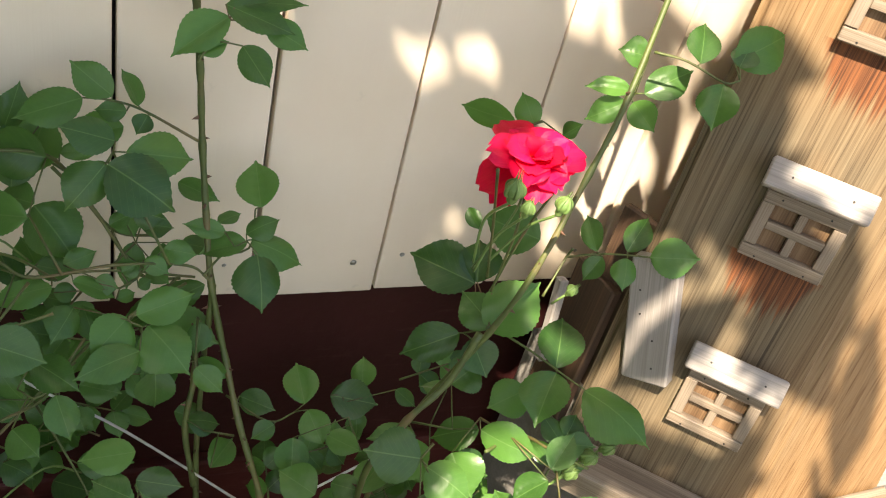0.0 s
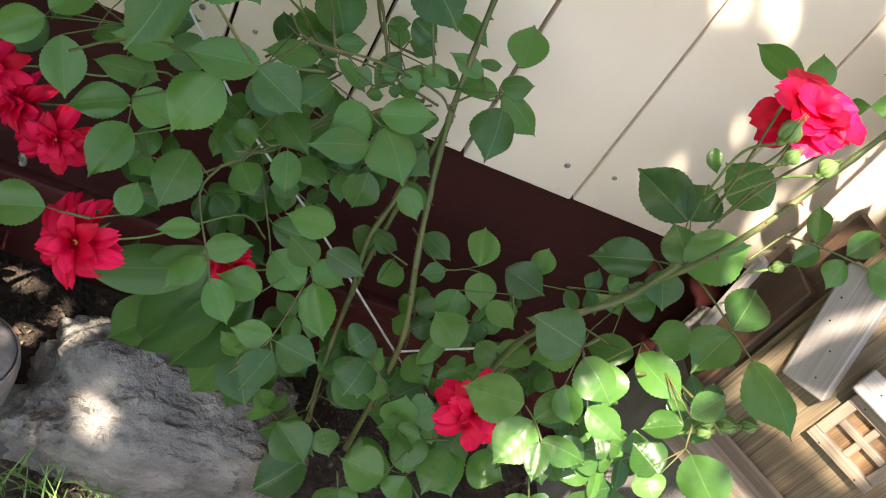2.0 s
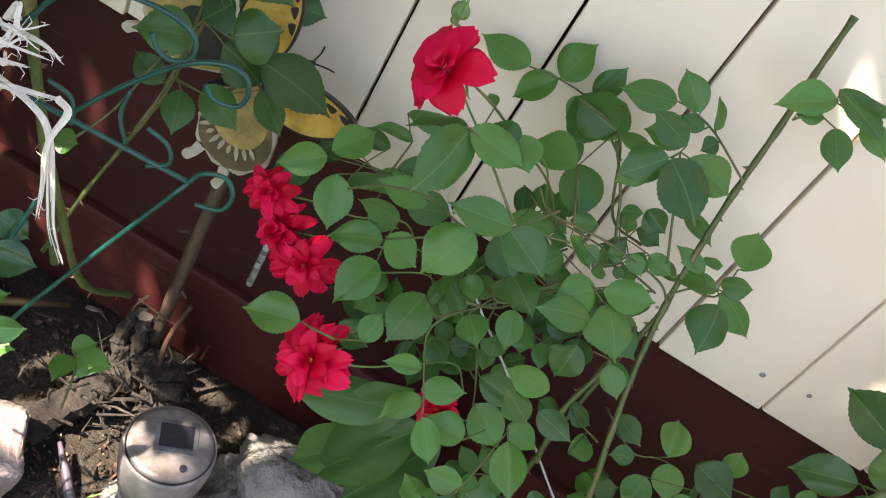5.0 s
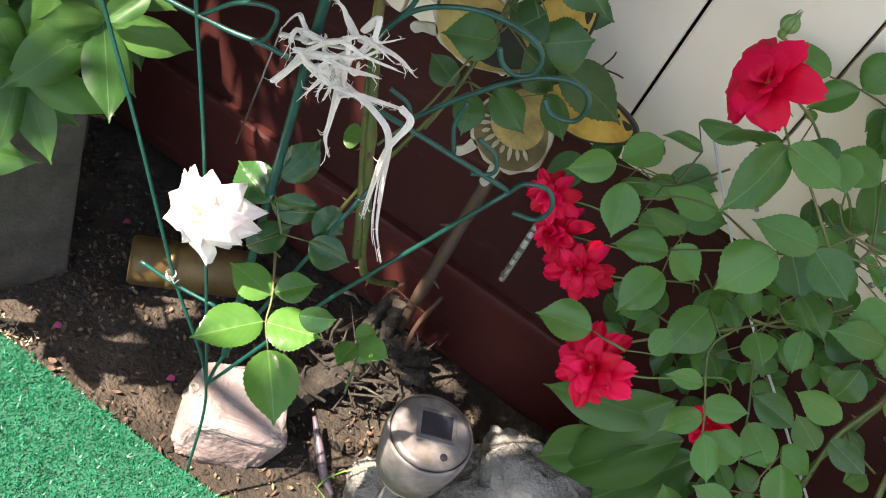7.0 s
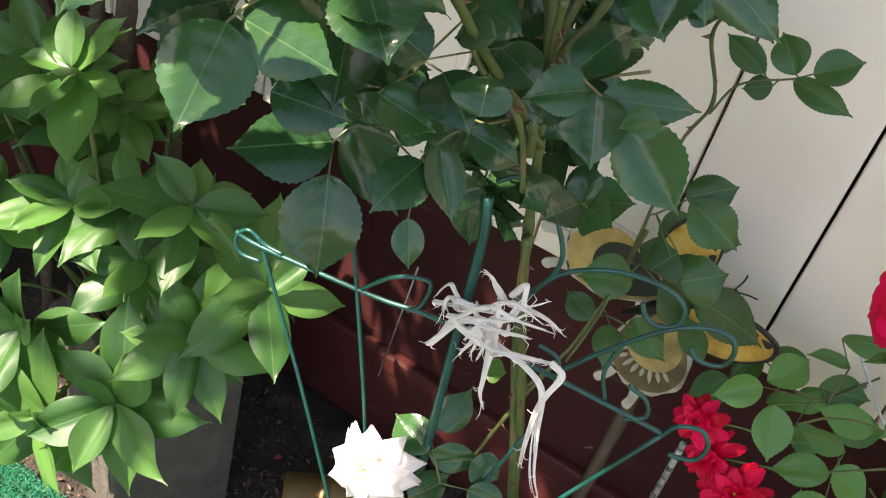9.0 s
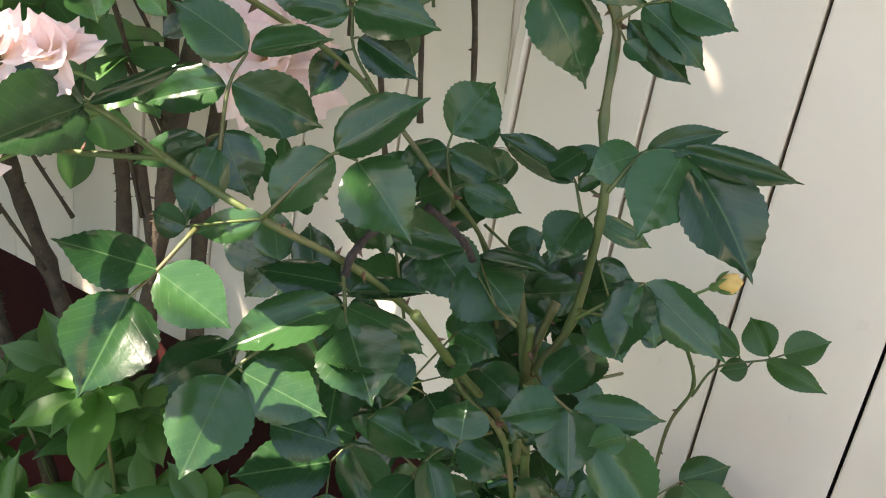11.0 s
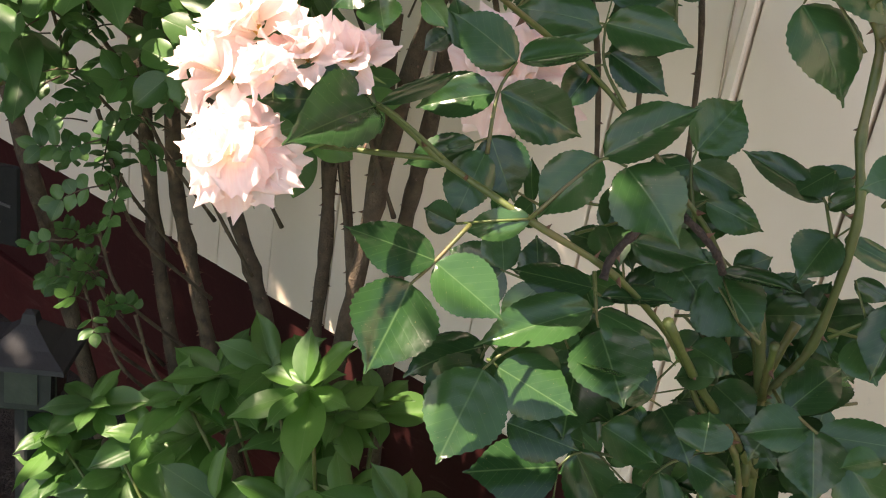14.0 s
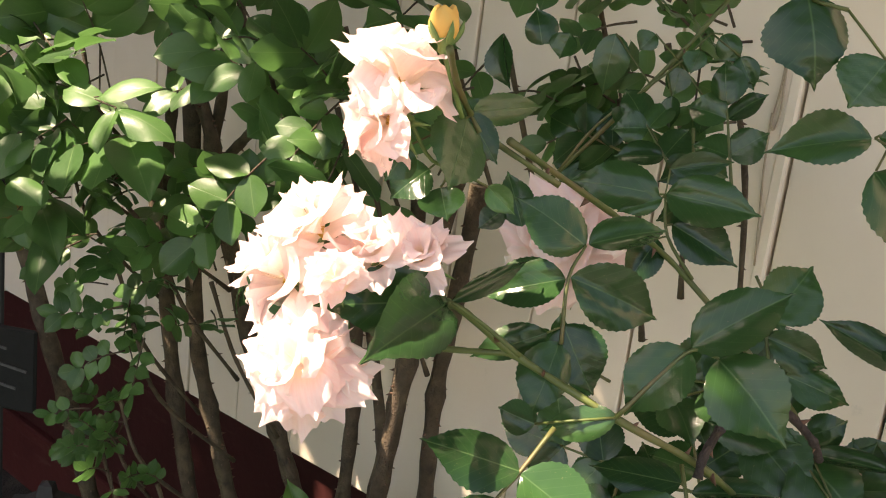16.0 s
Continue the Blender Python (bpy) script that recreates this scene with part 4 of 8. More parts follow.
spray(RED, (-0.063, -0.615, 0.786), [(0.165, 0.707, 0.905), (0.191, 0.734, 0.928)],
      [(0.191, 0.736, 0.930, 0.145, 0.709, 0.909, 0.029), (0.189, 0.744, 0.936, 0.240, 0.718, 0.927, 0.028), (0.219, 0.730, 0.928, 0.252, 0.715, 0.916, 0.025), (0.200, 0.717, 0.915, 0.219, 0.691, 0.894, 0.026), (0.166, 0.713, 0.909, 0.190, 0.721, 0.917, 0.016), (0.198, 0.746, 0.938, 0.250, 0.728, 0.948, 0.017)])
spray(RED, (-0.108, -0.749, 0.654), [(0.169, 0.700, 0.837), (0.126, 0.720, 0.853), (0.099, 0.727, 0.857), (0.083, 0.730, 0.856)],
      [(0.105, 0.729, 0.859, 0.074, 0.747, 0.879, 0.028), (0.124, 0.722, 0.855, 0.113, 0.743, 0.876, 0.024), (0.083, 0.730, 0.856, 0.032, 0.719, 0.843, 0.032), (0.115, 0.720, 0.851, 0.091, 0.723, 0.851, 0.018), (0.131, 0.717, 0.850, 0.122, 0.705, 0.839, 0.017)])
spray(RED, (0.144, -0.690, 0.710), [(0.142, 0.622, 0.774), (0.103, 0.681, 0.839)],
      [(0.105, 0.687, 0.845, 0.064, 0.690, 0.856, 0.031), (0.113, 0.682, 0.838, 0.166, 0.695, 0.823, 0.034), (0.099, 0.674, 0.833, 0.148, 0.647, 0.809, 0.051), (0.097, 0.673, 0.833, 0.068, 0.650, 0.806, 0.034)])
spray(RED, (-0.215, -0.492, 0.844), [(0.177, 0.673, 0.715), (0.195, 0.687, 0.727), (0.216, 0.694, 0.736)],
      [(0.199, 0.703, 0.738, 0.162, 0.708, 0.746, 0.018), (0.216, 0.692, 0.735, 0.175, 0.696, 0.723, 0.028), (0.216, 0.699, 0.740, 0.245, 0.704, 0.754, 0.024), (0.220, 0.693, 0.738, 0.268, 0.679, 0.721, 0.034), (0.224, 0.681, 0.731, 0.226, 0.639, 0.701, 0.043), (0.193, 0.713, 0.742, 0.214, 0.721, 0.747, 0.018)])
spray(RED, (-0.314, -0.527, 0.790), [(0.185, 0.696, 0.720), (0.218, 0.691, 0.730), (0.226, 0.719, 0.752)],
      [(0.231, 0.719, 0.754, 0.231, 0.763, 0.775, 0.039), (0.163, 0.759, 0.753, 0.196, 0.733, 0.751, 0.022)])
spray(RED, (0.184, -0.524, 0.832), [(0.173, 0.690, 0.699), (0.104, 0.687, 0.713), (0.043, 0.676, 0.719), (0.019, 0.678, 0.726)],
      [(0.027, 0.740, 0.762, 0.033, 0.778, 0.810, 0.045), (0.044, 0.728, 0.752, 0.075, 0.700, 0.717, 0.054), (0.056, 0.670, 0.713, 0.009, 0.659, 0.709, 0.026), (0.013, 0.636, 0.700, 0.045, 0.612, 0.680, 0.043), (0.072, 0.676, 0.713, 0.107, 0.671, 0.699, 0.021), (0.044, 0.729, 0.753, 0.014, 0.742, 0.755, 0.031)])
spray(RED, (0.048, -0.493, 0.869), [(0.162, 0.665, 0.715), (0.115, 0.640, 0.704), (0.124, 0.631, 0.699)],
      [(0.120, 0.640, 0.704, 0.168, 0.651, 0.716, 0.032), (0.113, 0.639, 0.703, 0.083, 0.609, 0.689, 0.039), (0.129, 0.633, 0.699, 0.160, 0.594, 0.681, 0.047), (0.121, 0.614, 0.689, 0.071, 0.588, 0.691, 0.032), (0.072, 0.647, 0.710, 0.056, 0.618, 0.701, 0.029)])
spray(RED, (-0.229, -0.660, 0.715), [(0.176, 0.676, 0.663), (0.172, 0.647, 0.636)],
      [(0.138, 0.650, 0.628, 0.139, 0.634, 0.589, 0.035), (0.172, 0.643, 0.632, 0.195, 0.624, 0.616, 0.025), (0.179, 0.672, 0.660, 0.172, 0.651, 0.639, 0.022)])
spray(RED, (0.087, -0.246, 0.965), [(0.208, 0.615, 0.565), (0.180, 0.622, 0.569)],
      [(0.166, 0.632, 0.574, 0.199, 0.632, 0.567, 0.026), (0.183, 0.586, 0.560, 0.209, 0.623, 0.553, 0.025)])
spray(RED, (-0.339, -0.375, 0.863), [(0.206, 0.659, 0.572), (0.241, 0.624, 0.570), (0.265, 0.624, 0.580)],
      [(0.218, 0.655, 0.574, 0.249, 0.633, 0.574, 0.026), (0.246, 0.620, 0.570, 0.223, 0.611, 0.563, 0.020), (0.275, 0.628, 0.586, 0.273, 0.671, 0.599, 0.034), (0.277, 0.622, 0.584, 0.288, 0.591, 0.566, 0.031)])
spray(RED, (-0.181, -0.501, 0.847), [(0.319, 0.574, 0.574), (0.313, 0.597, 0.587), (0.308, 0.622, 0.601)],
      [(0.297, 0.624, 0.600, 0.341, 0.608, 0.599, 0.037), (0.328, 0.624, 0.607, 0.332, 0.650, 0.624, 0.025), (0.259, 0.597, 0.576, 0.254, 0.567, 0.553, 0.034), (0.290, 0.593, 0.580, 0.317, 0.568, 0.582, 0.025), (0.359, 0.616, 0.609, 0.376, 0.599, 0.601, 0.017)])
spray(RED, (-0.253, -0.421, 0.871), [(0.080, 0.625, 0.696), (0.047, 0.591, 0.670), (0.029, 0.600, 0.669)],
      [(0.113, 0.534, 0.661, 0.071, 0.534, 0.657, 0.029), (0.112, 0.514, 0.652, 0.146, 0.501, 0.654, 0.024), (0.057, 0.588, 0.672, 0.067, 0.558, 0.652, 0.027), (0.041, 0.618, 0.681, 0.074, 0.585, 0.680, 0.030), (0.025, 0.573, 0.654, 0.044, 0.550, 0.646, 0.029), (0.107, 0.504, 0.645, 0.080, 0.520, 0.650, 0.028)])
spray(RED, (0.052, -0.521, 0.852), [(0.105, 0.705, 0.703), (0.125, 0.723, 0.713)],
      [(0.122, 0.723, 0.713, 0.116, 0.697, 0.681, 0.025), (0.145, 0.700, 0.696, 0.149, 0.728, 0.710, 0.022), (0.114, 0.746, 0.726, 0.125, 0.727, 0.717, 0.024), (0.130, 0.737, 0.720, 0.159, 0.734, 0.722, 0.024), (0.164, 0.724, 0.710, 0.194, 0.722, 0.704, 0.021), (0.133, 0.701, 0.699, 0.151, 0.687, 0.696, 0.021)])
spray(RED, (-0.430, -0.513, 0.743), [(0.423, 0.590, 0.714), (0.399, 0.596, 0.703)],
      [(0.396, 0.597, 0.702, 0.346, 0.605, 0.671, 0.037), (0.405, 0.589, 0.702, 0.414, 0.558, 0.683, 0.037), (0.414, 0.628, 0.734, 0.361, 0.670, 0.738, 0.050), (0.416, 0.628, 0.735, 0.424, 0.661, 0.760, 0.041)])
spray(RED, (-0.380, -0.590, 0.713), [(0.420, 0.605, 0.742), (0.415, 0.585, 0.723)],
      [(0.412, 0.583, 0.720, 0.460, 0.597, 0.762, 0.052), (0.418, 0.582, 0.722, 0.397, 0.618, 0.737, 0.036), (0.465, 0.628, 0.784, 0.422, 0.662, 0.785, 0.045), (0.408, 0.670, 0.789, 0.416, 0.650, 0.778, 0.015)])
spray(RED, (-0.314, -0.404, 0.859), [(0.424, 0.583, 0.718), (0.448, 0.557, 0.715), (0.466, 0.536, 0.711), (0.485, 0.513, 0.708)],
      [(0.466, 0.538, 0.712, 0.491, 0.588, 0.730, 0.042), (0.465, 0.534, 0.710, 0.434, 0.496, 0.690, 0.045), (0.485, 0.514, 0.708, 0.527, 0.454, 0.704, 0.054)])
spray(RED, (-0.532, -0.445, 0.721), [(0.506, 0.638, 0.753), (0.533, 0.626, 0.766), (0.554, 0.614, 0.774), (0.571, 0.603, 0.780)],
      [(0.531, 0.629, 0.767, 0.532, 0.666, 0.783, 0.022), (0.555, 0.617, 0.776, 0.582, 0.639, 0.801, 0.026), (0.571, 0.603, 0.780, 0.608, 0.581, 0.795, 0.038), (0.535, 0.623, 0.765, 0.518, 0.616, 0.742, 0.021), (0.554, 0.612, 0.772, 0.545, 0.588, 0.754, 0.025)])
spray(RED, (-0.506, -0.682, 0.527), [(0.438, 0.645, 0.899), (0.425, 0.648, 0.892), (0.418, 0.654, 0.891)],
      [(0.418, 0.654, 0.892, 0.381, 0.688, 0.886, 0.026), (0.432, 0.646, 0.894, 0.422, 0.664, 0.915, 0.023), (0.452, 0.631, 0.894, 0.462, 0.624, 0.911, 0.014)])
spray(RED, (-0.488, -0.703, 0.517), [(0.520, 0.657, 0.913), (0.526, 0.658, 0.921)],
      [(0.523, 0.662, 0.922, 0.485, 0.673, 0.919, 0.019), (0.520, 0.657, 0.913, 0.490, 0.665, 0.889, 0.024), (0.525, 0.655, 0.914, 0.533, 0.623, 0.905, 0.026), (0.533, 0.655, 0.923, 0.575, 0.656, 0.949, 0.031), (0.536, 0.672, 0.949, 0.510, 0.680, 0.951, 0.028)])
spray(RED, (-0.315, -0.586, 0.747), [(0.517, 0.643, 0.969), (0.542, 0.630, 0.969), (0.568, 0.609, 0.963), (0.580, 0.606, 0.967)],
      [(0.552, 0.626, 0.970, 0.569, 0.661, 0.991, 0.028), (0.579, 0.620, 0.976, 0.631, 0.627, 1.002, 0.040), (0.568, 0.608, 0.962, 0.556, 0.585, 0.933, 0.034), (0.582, 0.615, 0.974, 0.594, 0.627, 0.989, 0.024)])
spray(RED, (-0.536, -0.388, 0.749), [(0.397, 0.522, 0.673), (0.416, 0.500, 0.674)],
      [(0.396, 0.513, 0.667, 0.436, 0.476, 0.666, 0.036), (0.372, 0.508, 0.647, 0.381, 0.472, 0.628, 0.043), (0.441, 0.461, 0.672, 0.467, 0.482, 0.690, 0.026), (0.437, 0.455, 0.666, 0.410, 0.456, 0.642, 0.030)])
spray(RED, (-0.427, -0.331, 0.841), [(0.351, 0.561, 0.629), (0.385, 0.539, 0.639)],
      [(0.364, 0.532, 0.625, 0.323, 0.525, 0.601, 0.040), (0.355, 0.547, 0.625, 0.313, 0.558, 0.615, 0.028), (0.406, 0.531, 0.646, 0.368, 0.547, 0.623, 0.032), (0.452, 0.547, 0.675, 0.413, 0.540, 0.663, 0.038), (0.392, 0.576, 0.657, 0.419, 0.584, 0.675, 0.037), (0.387, 0.573, 0.653, 0.366, 0.588, 0.647, 0.027)])
spray(RED, (0.088, -0.732, 0.676), [(0.007, 0.535, 0.784), (-0.052, 0.560, 0.818), (-0.079, 0.550, 0.811)],
      [(-0.059, 0.560, 0.819, -0.068, 0.503, 0.782, 0.045), (-0.059, 0.561, 0.820, -0.009, 0.561, 0.816, 0.032)])
spray(RED, (0.002, -0.734, 0.679), [(0.058, 0.584, 0.765), (0.011, 0.573, 0.754), (-0.013, 0.560, 0.740)],
      [(0.012, 0.574, 0.755, -0.044, 0.557, 0.754, 0.031), (0.010, 0.572, 0.753, 0.053, 0.559, 0.740, 0.037), (-0.012, 0.560, 0.740, -0.033, 0.529, 0.699, 0.044)])
spray(RED, (0.158, -0.483, 0.861), [(-0.008, 0.639, 0.679), (-0.072, 0.589, 0.663)],
      [(-0.073, 0.591, 0.664, -0.035, 0.596, 0.648, 0.034), (-0.073, 0.588, 0.662, -0.117, 0.567, 0.652, 0.029), (-0.068, 0.571, 0.652, -0.081, 0.527, 0.626, 0.036), (-0.070, 0.610, 0.674, -0.111, 0.601, 0.676, 0.024)])
spray(RED, (0.220, -0.626, 0.748), [(-0.100, 0.633, 0.694), (-0.098, 0.660, 0.716)],
      [(-0.152, 0.615, 0.695, -0.129, 0.650, 0.715, 0.032), (-0.098, 0.662, 0.718, -0.134, 0.649, 0.720, 0.020), (-0.115, 0.674, 0.733, -0.064, 0.692, 0.742, 0.023), (-0.153, 0.610, 0.691, -0.186, 0.583, 0.676, 0.030), (-0.138, 0.606, 0.683, -0.120, 0.579, 0.645, 0.035), (-0.056, 0.639, 0.686, -0.106, 0.622, 0.691, 0.029)])
spray(RED, (-0.044, -0.533, 0.845), [(0.012, 0.575, 0.643), (0.003, 0.550, 0.626), (0.029, 0.506, 0.600), (0.035, 0.492, 0.591)],
      [(-0.016, 0.577, 0.643, -0.026, 0.534, 0.611, 0.041), (0.014, 0.527, 0.612, -0.019, 0.511, 0.612, 0.017), (0.026, 0.508, 0.601, 0.002, 0.477, 0.589, 0.024), (0.035, 0.496, 0.594, 0.061, 0.474, 0.571, 0.028), (0.022, 0.513, 0.604, 0.058, 0.526, 0.616, 0.025)])
spray(RED, (0.113, -0.538, 0.835), [(0.038, 0.637, 0.613), (0.071, 0.584, 0.575), (0.079, 0.569, 0.563)],
      [(0.080, 0.572, 0.565, 0.120, 0.552, 0.553, 0.039), (0.071, 0.592, 0.579, 0.117, 0.585, 0.581, 0.029), (0.003, 0.637, 0.618, 0.030, 0.625, 0.602, 0.021), (0.014, 0.594, 0.588, 0.039, 0.582, 0.579, 0.026)])
spray(RED, (-0.001, -0.513, 0.858), [(0.079, 0.475, 0.503), (0.104, 0.510, 0.523), (0.120, 0.570, 0.559)],
      [(0.106, 0.512, 0.525, 0.068, 0.510, 0.520, 0.027), (0.109, 0.502, 0.519, 0.094, 0.470, 0.492, 0.037), (0.124, 0.562, 0.555, 0.150, 0.521, 0.531, 0.034), (0.117, 0.574, 0.562, 0.155, 0.572, 0.556, 0.027), (0.110, 0.510, 0.523, 0.152, 0.503, 0.520, 0.034)])
spray(RED, (0.128, -0.457, 0.880), [(-0.063, 0.474, 0.641), (-0.085, 0.470, 0.642)],
      [(-0.094, 0.469, 0.643, -0.138, 0.457, 0.636, 0.034), (-0.044, 0.485, 0.644, -0.040, 0.506, 0.662, 0.022)])
spray(RED, (-0.137, -0.706, 0.695), [(0.064, 0.657, 0.737), (0.041, 0.693, 0.770)],
      [(0.040, 0.692, 0.768, -0.006, 0.710, 0.760, 0.036), (0.055, 0.724, 0.803, 0.008, 0.733, 0.807, 0.046), (0.114, 0.735, 0.827, 0.074, 0.729, 0.818, 0.030), (0.098, 0.717, 0.805, 0.078, 0.696, 0.772, 0.032)])
spray(RED, (-0.004, -0.758, 0.652), [(0.123, 0.680, 0.709), (0.109, 0.675, 0.703)],
      [(0.122, 0.720, 0.754, 0.148, 0.710, 0.748, 0.026), (0.102, 0.710, 0.744, 0.120, 0.713, 0.754, 0.016), (0.065, 0.689, 0.719, 0.092, 0.696, 0.727, 0.020), (0.088, 0.679, 0.707, 0.108, 0.674, 0.704, 0.020), (0.111, 0.683, 0.713, 0.125, 0.687, 0.721, 0.018), (0.129, 0.690, 0.721, 0.149, 0.679, 0.713, 0.018), (0.146, 0.697, 0.727, 0.173, 0.689, 0.726, 0.022), (0.057, 0.674, 0.702, 0.076, 0.675, 0.702, 0.018), (0.106, 0.669, 0.696, 0.122, 0.676, 0.697, 0.013), (0.124, 0.675, 0.703, 0.135, 0.680, 0.707, 0.012)])
spray(RED, (-0.203, -0.569, 0.797), [(0.100, 0.691, 0.628), (0.127, 0.692, 0.636)],
      [(0.186, 0.715, 0.667, 0.104, 0.708, 0.620, 0.033), (0.100, 0.682, 0.621, 0.143, 0.674, 0.626, 0.036), (0.142, 0.694, 0.641, 0.196, 0.668, 0.635, 0.047), (0.140, 0.668, 0.622, 0.150, 0.640, 0.603, 0.030), (0.174, 0.659, 0.624, 0.204, 0.642, 0.616, 0.022)])
spray(RED, (-0.292, -0.474, 0.831), [(0.056, 0.692, 0.591), (0.058, 0.664, 0.576)],
      [(0.075, 0.674, 0.587, 0.111, 0.660, 0.586, 0.028), (0.072, 0.656, 0.577, 0.078, 0.638, 0.564, 0.027), (0.032, 0.640, 0.553, 0.023, 0.613, 0.539, 0.027), (0.022, 0.705, 0.587, 0.039, 0.688, 0.582, 0.028), (0.089, 0.689, 0.601, 0.058, 0.708, 0.602, 0.028)])
spray(RED, (0.005, -0.678, 0.735), [(0.077, 0.737, 0.774), (0.026, 0.761, 0.796), (-0.014, 0.764, 0.798), (-0.043, 0.759, 0.795)],
      [(-0.043, 0.760, 0.796, -0.098, 0.763, 0.796, 0.036), (-0.012, 0.765, 0.799, -0.001, 0.778, 0.842, 0.037), (0.023, 0.767, 0.801, 0.037, 0.778, 0.838, 0.027), (-0.014, 0.764, 0.798, -0.042, 0.752, 0.762, 0.030), (0.019, 0.763, 0.797, 0.012, 0.751, 0.773, 0.022), (0.055, 0.775, 0.808, 0.035, 0.740, 0.770, 0.046), (0.065, 0.753, 0.788, 0.100, 0.753, 0.793, 0.017)])
spray(RED, (-0.045, -0.600, 0.799), [(-0.052, 0.566, 0.807), (-0.082, 0.566, 0.805)],
      [(-0.062, 0.575, 0.812, -0.105, 0.572, 0.785, 0.021), (-0.025, 0.586, 0.823, -0.003, 0.568, 0.809, 0.031), (-0.050, 0.577, 0.815, -0.013, 0.575, 0.814, 0.040), (-0.052, 0.595, 0.829, -0.062, 0.607, 0.831, 0.009)])
spray(CLIMBER, (0.393, -0.599, 0.698), [(-0.320, 0.481, 0.663), (-0.307, 0.519, 0.689), (-0.302, 0.564, 0.724), (-0.293, 0.600, 0.750)],
      [(-0.291, 0.589, 0.739, -0.329, 0.558, 0.738, 0.040), (-0.275, 0.617, 0.754, -0.303, 0.614, 0.758, 0.031), (-0.260, 0.612, 0.742, -0.242, 0.640, 0.761, 0.040), (-0.271, 0.602, 0.739, -0.229, 0.622, 0.712, 0.038), (-0.240, 0.617, 0.735, -0.167, 0.634, 0.717, 0.056)])
spray(CLIMBER, (0.212, -0.579, 0.787), [(-0.306, 0.623, 0.666), (-0.276, 0.630, 0.663)],
      [(-0.284, 0.635, 0.668, -0.238, 0.618, 0.656, 0.033), (-0.314, 0.614, 0.661, -0.350, 0.620, 0.672, 0.027), (-0.298, 0.620, 0.661, -0.284, 0.590, 0.636, 0.030), (-0.243, 0.662, 0.677, -0.205, 0.648, 0.656, 0.030), (-0.297, 0.696, 0.717, -0.280, 0.742, 0.742, 0.038), (-0.270, 0.729, 0.734, -0.231, 0.738, 0.736, 0.034)])
spray(RED, (-0.012, -0.727, 0.686), [(-0.057, 0.765, 0.658), (-0.102, 0.730, 0.620), (-0.164, 0.740, 0.630)],
      [(-0.162, 0.741, 0.631, -0.178, 0.720, 0.596, 0.031), (-0.181, 0.716, 0.604, -0.205, 0.677, 0.580, 0.037), (-0.119, 0.749, 0.641, -0.160, 0.746, 0.640, 0.022), (-0.102, 0.740, 0.631, -0.053, 0.754, 0.636, 0.037), (-0.090, 0.739, 0.629, -0.114, 0.717, 0.604, 0.027), (-0.138, 0.714, 0.602, -0.106, 0.730, 0.617, 0.024), (-0.073, 0.720, 0.610, -0.026, 0.733, 0.624, 0.037), (-0.104, 0.705, 0.594, -0.068, 0.701, 0.594, 0.032)])
spray(PALE, (0.220, -0.366, 0.904), [(-0.341, 0.408, 0.566), (-0.320, 0.381, 0.550), (-0.311, 0.364, 0.541), (-0.296, 0.350, 0.532)],
      [(-0.313, 0.363, 0.541, -0.349, 0.318, 0.529, 0.041), (-0.311, 0.364, 0.541, -0.267, 0.378, 0.549, 0.039), (-0.296, 0.350, 0.532, -0.254, 0.312, 0.510, 0.047), (-0.321, 0.385, 0.552, -0.297, 0.409, 0.565, 0.024), (-0.322, 0.381, 0.551, -0.362, 0.378, 0.562, 0.031)], "SUNLIT")
spray(PALE, (0.299, -0.633, 0.714), [(-0.333, 0.384, 0.617), (-0.356, 0.398, 0.638)],
      [(-0.353, 0.391, 0.632, -0.395, 0.403, 0.636, 0.032), (-0.357, 0.405, 0.645, -0.348, 0.436, 0.674, 0.030), (-0.352, 0.391, 0.632, -0.314, 0.415, 0.631, 0.025), (-0.348, 0.364, 0.605, -0.331, 0.394, 0.623, 0.027), (-0.322, 0.408, 0.634, -0.296, 0.416, 0.622, 0.029), (-0.313, 0.394, 0.617, -0.279, 0.404, 0.613, 0.027), (-0.287, 0.361, 0.577, -0.261, 0.377, 0.580, 0.022)])
spray(PALE, (0.118, -0.420, 0.900), [(-0.237, 0.429, 0.434), (-0.247, 0.459, 0.449), (-0.254, 0.469, 0.454)],
      [(-0.256, 0.468, 0.454, -0.259, 0.442, 0.445, 0.025), (-0.254, 0.469, 0.454, -0.232, 0.473, 0.451, 0.025), (-0.255, 0.470, 0.455, -0.222, 0.474, 0.459, 0.025), (-0.260, 0.471, 0.457, -0.248, 0.492, 0.461, 0.022), (-0.394, 0.609, 0.539, -0.374, 0.615, 0.543, 0.029)], "SUNLIT")
spray(PALE, (0.450, -0.627, 0.636), [(-0.430, 0.263, 1.038), (-0.448, 0.229, 1.016), (-0.452, 0.216, 1.007)],
      [(-0.452, 0.216, 1.007, -0.444, 0.178, 0.967, 0.045), (-0.447, 0.222, 1.009, -0.401, 0.235, 0.998, 0.035), (-0.424, 0.252, 1.022, -0.381, 0.265, 1.021, 0.023)])
spray(PALE, (0.435, -0.644, 0.629), [(-0.398, 0.350, 0.921), (-0.435, 0.325, 0.921), (-0.443, 0.310, 0.911)],
      [(-0.436, 0.300, 0.896, -0.416, 0.277, 0.839, 0.048), (-0.443, 0.310, 0.911, -0.482, 0.262, 0.905, 0.044), (-0.442, 0.322, 0.922, -0.401, 0.332, 0.869, 0.035), (-0.438, 0.327, 0.925, -0.480, 0.301, 0.937, 0.028)])
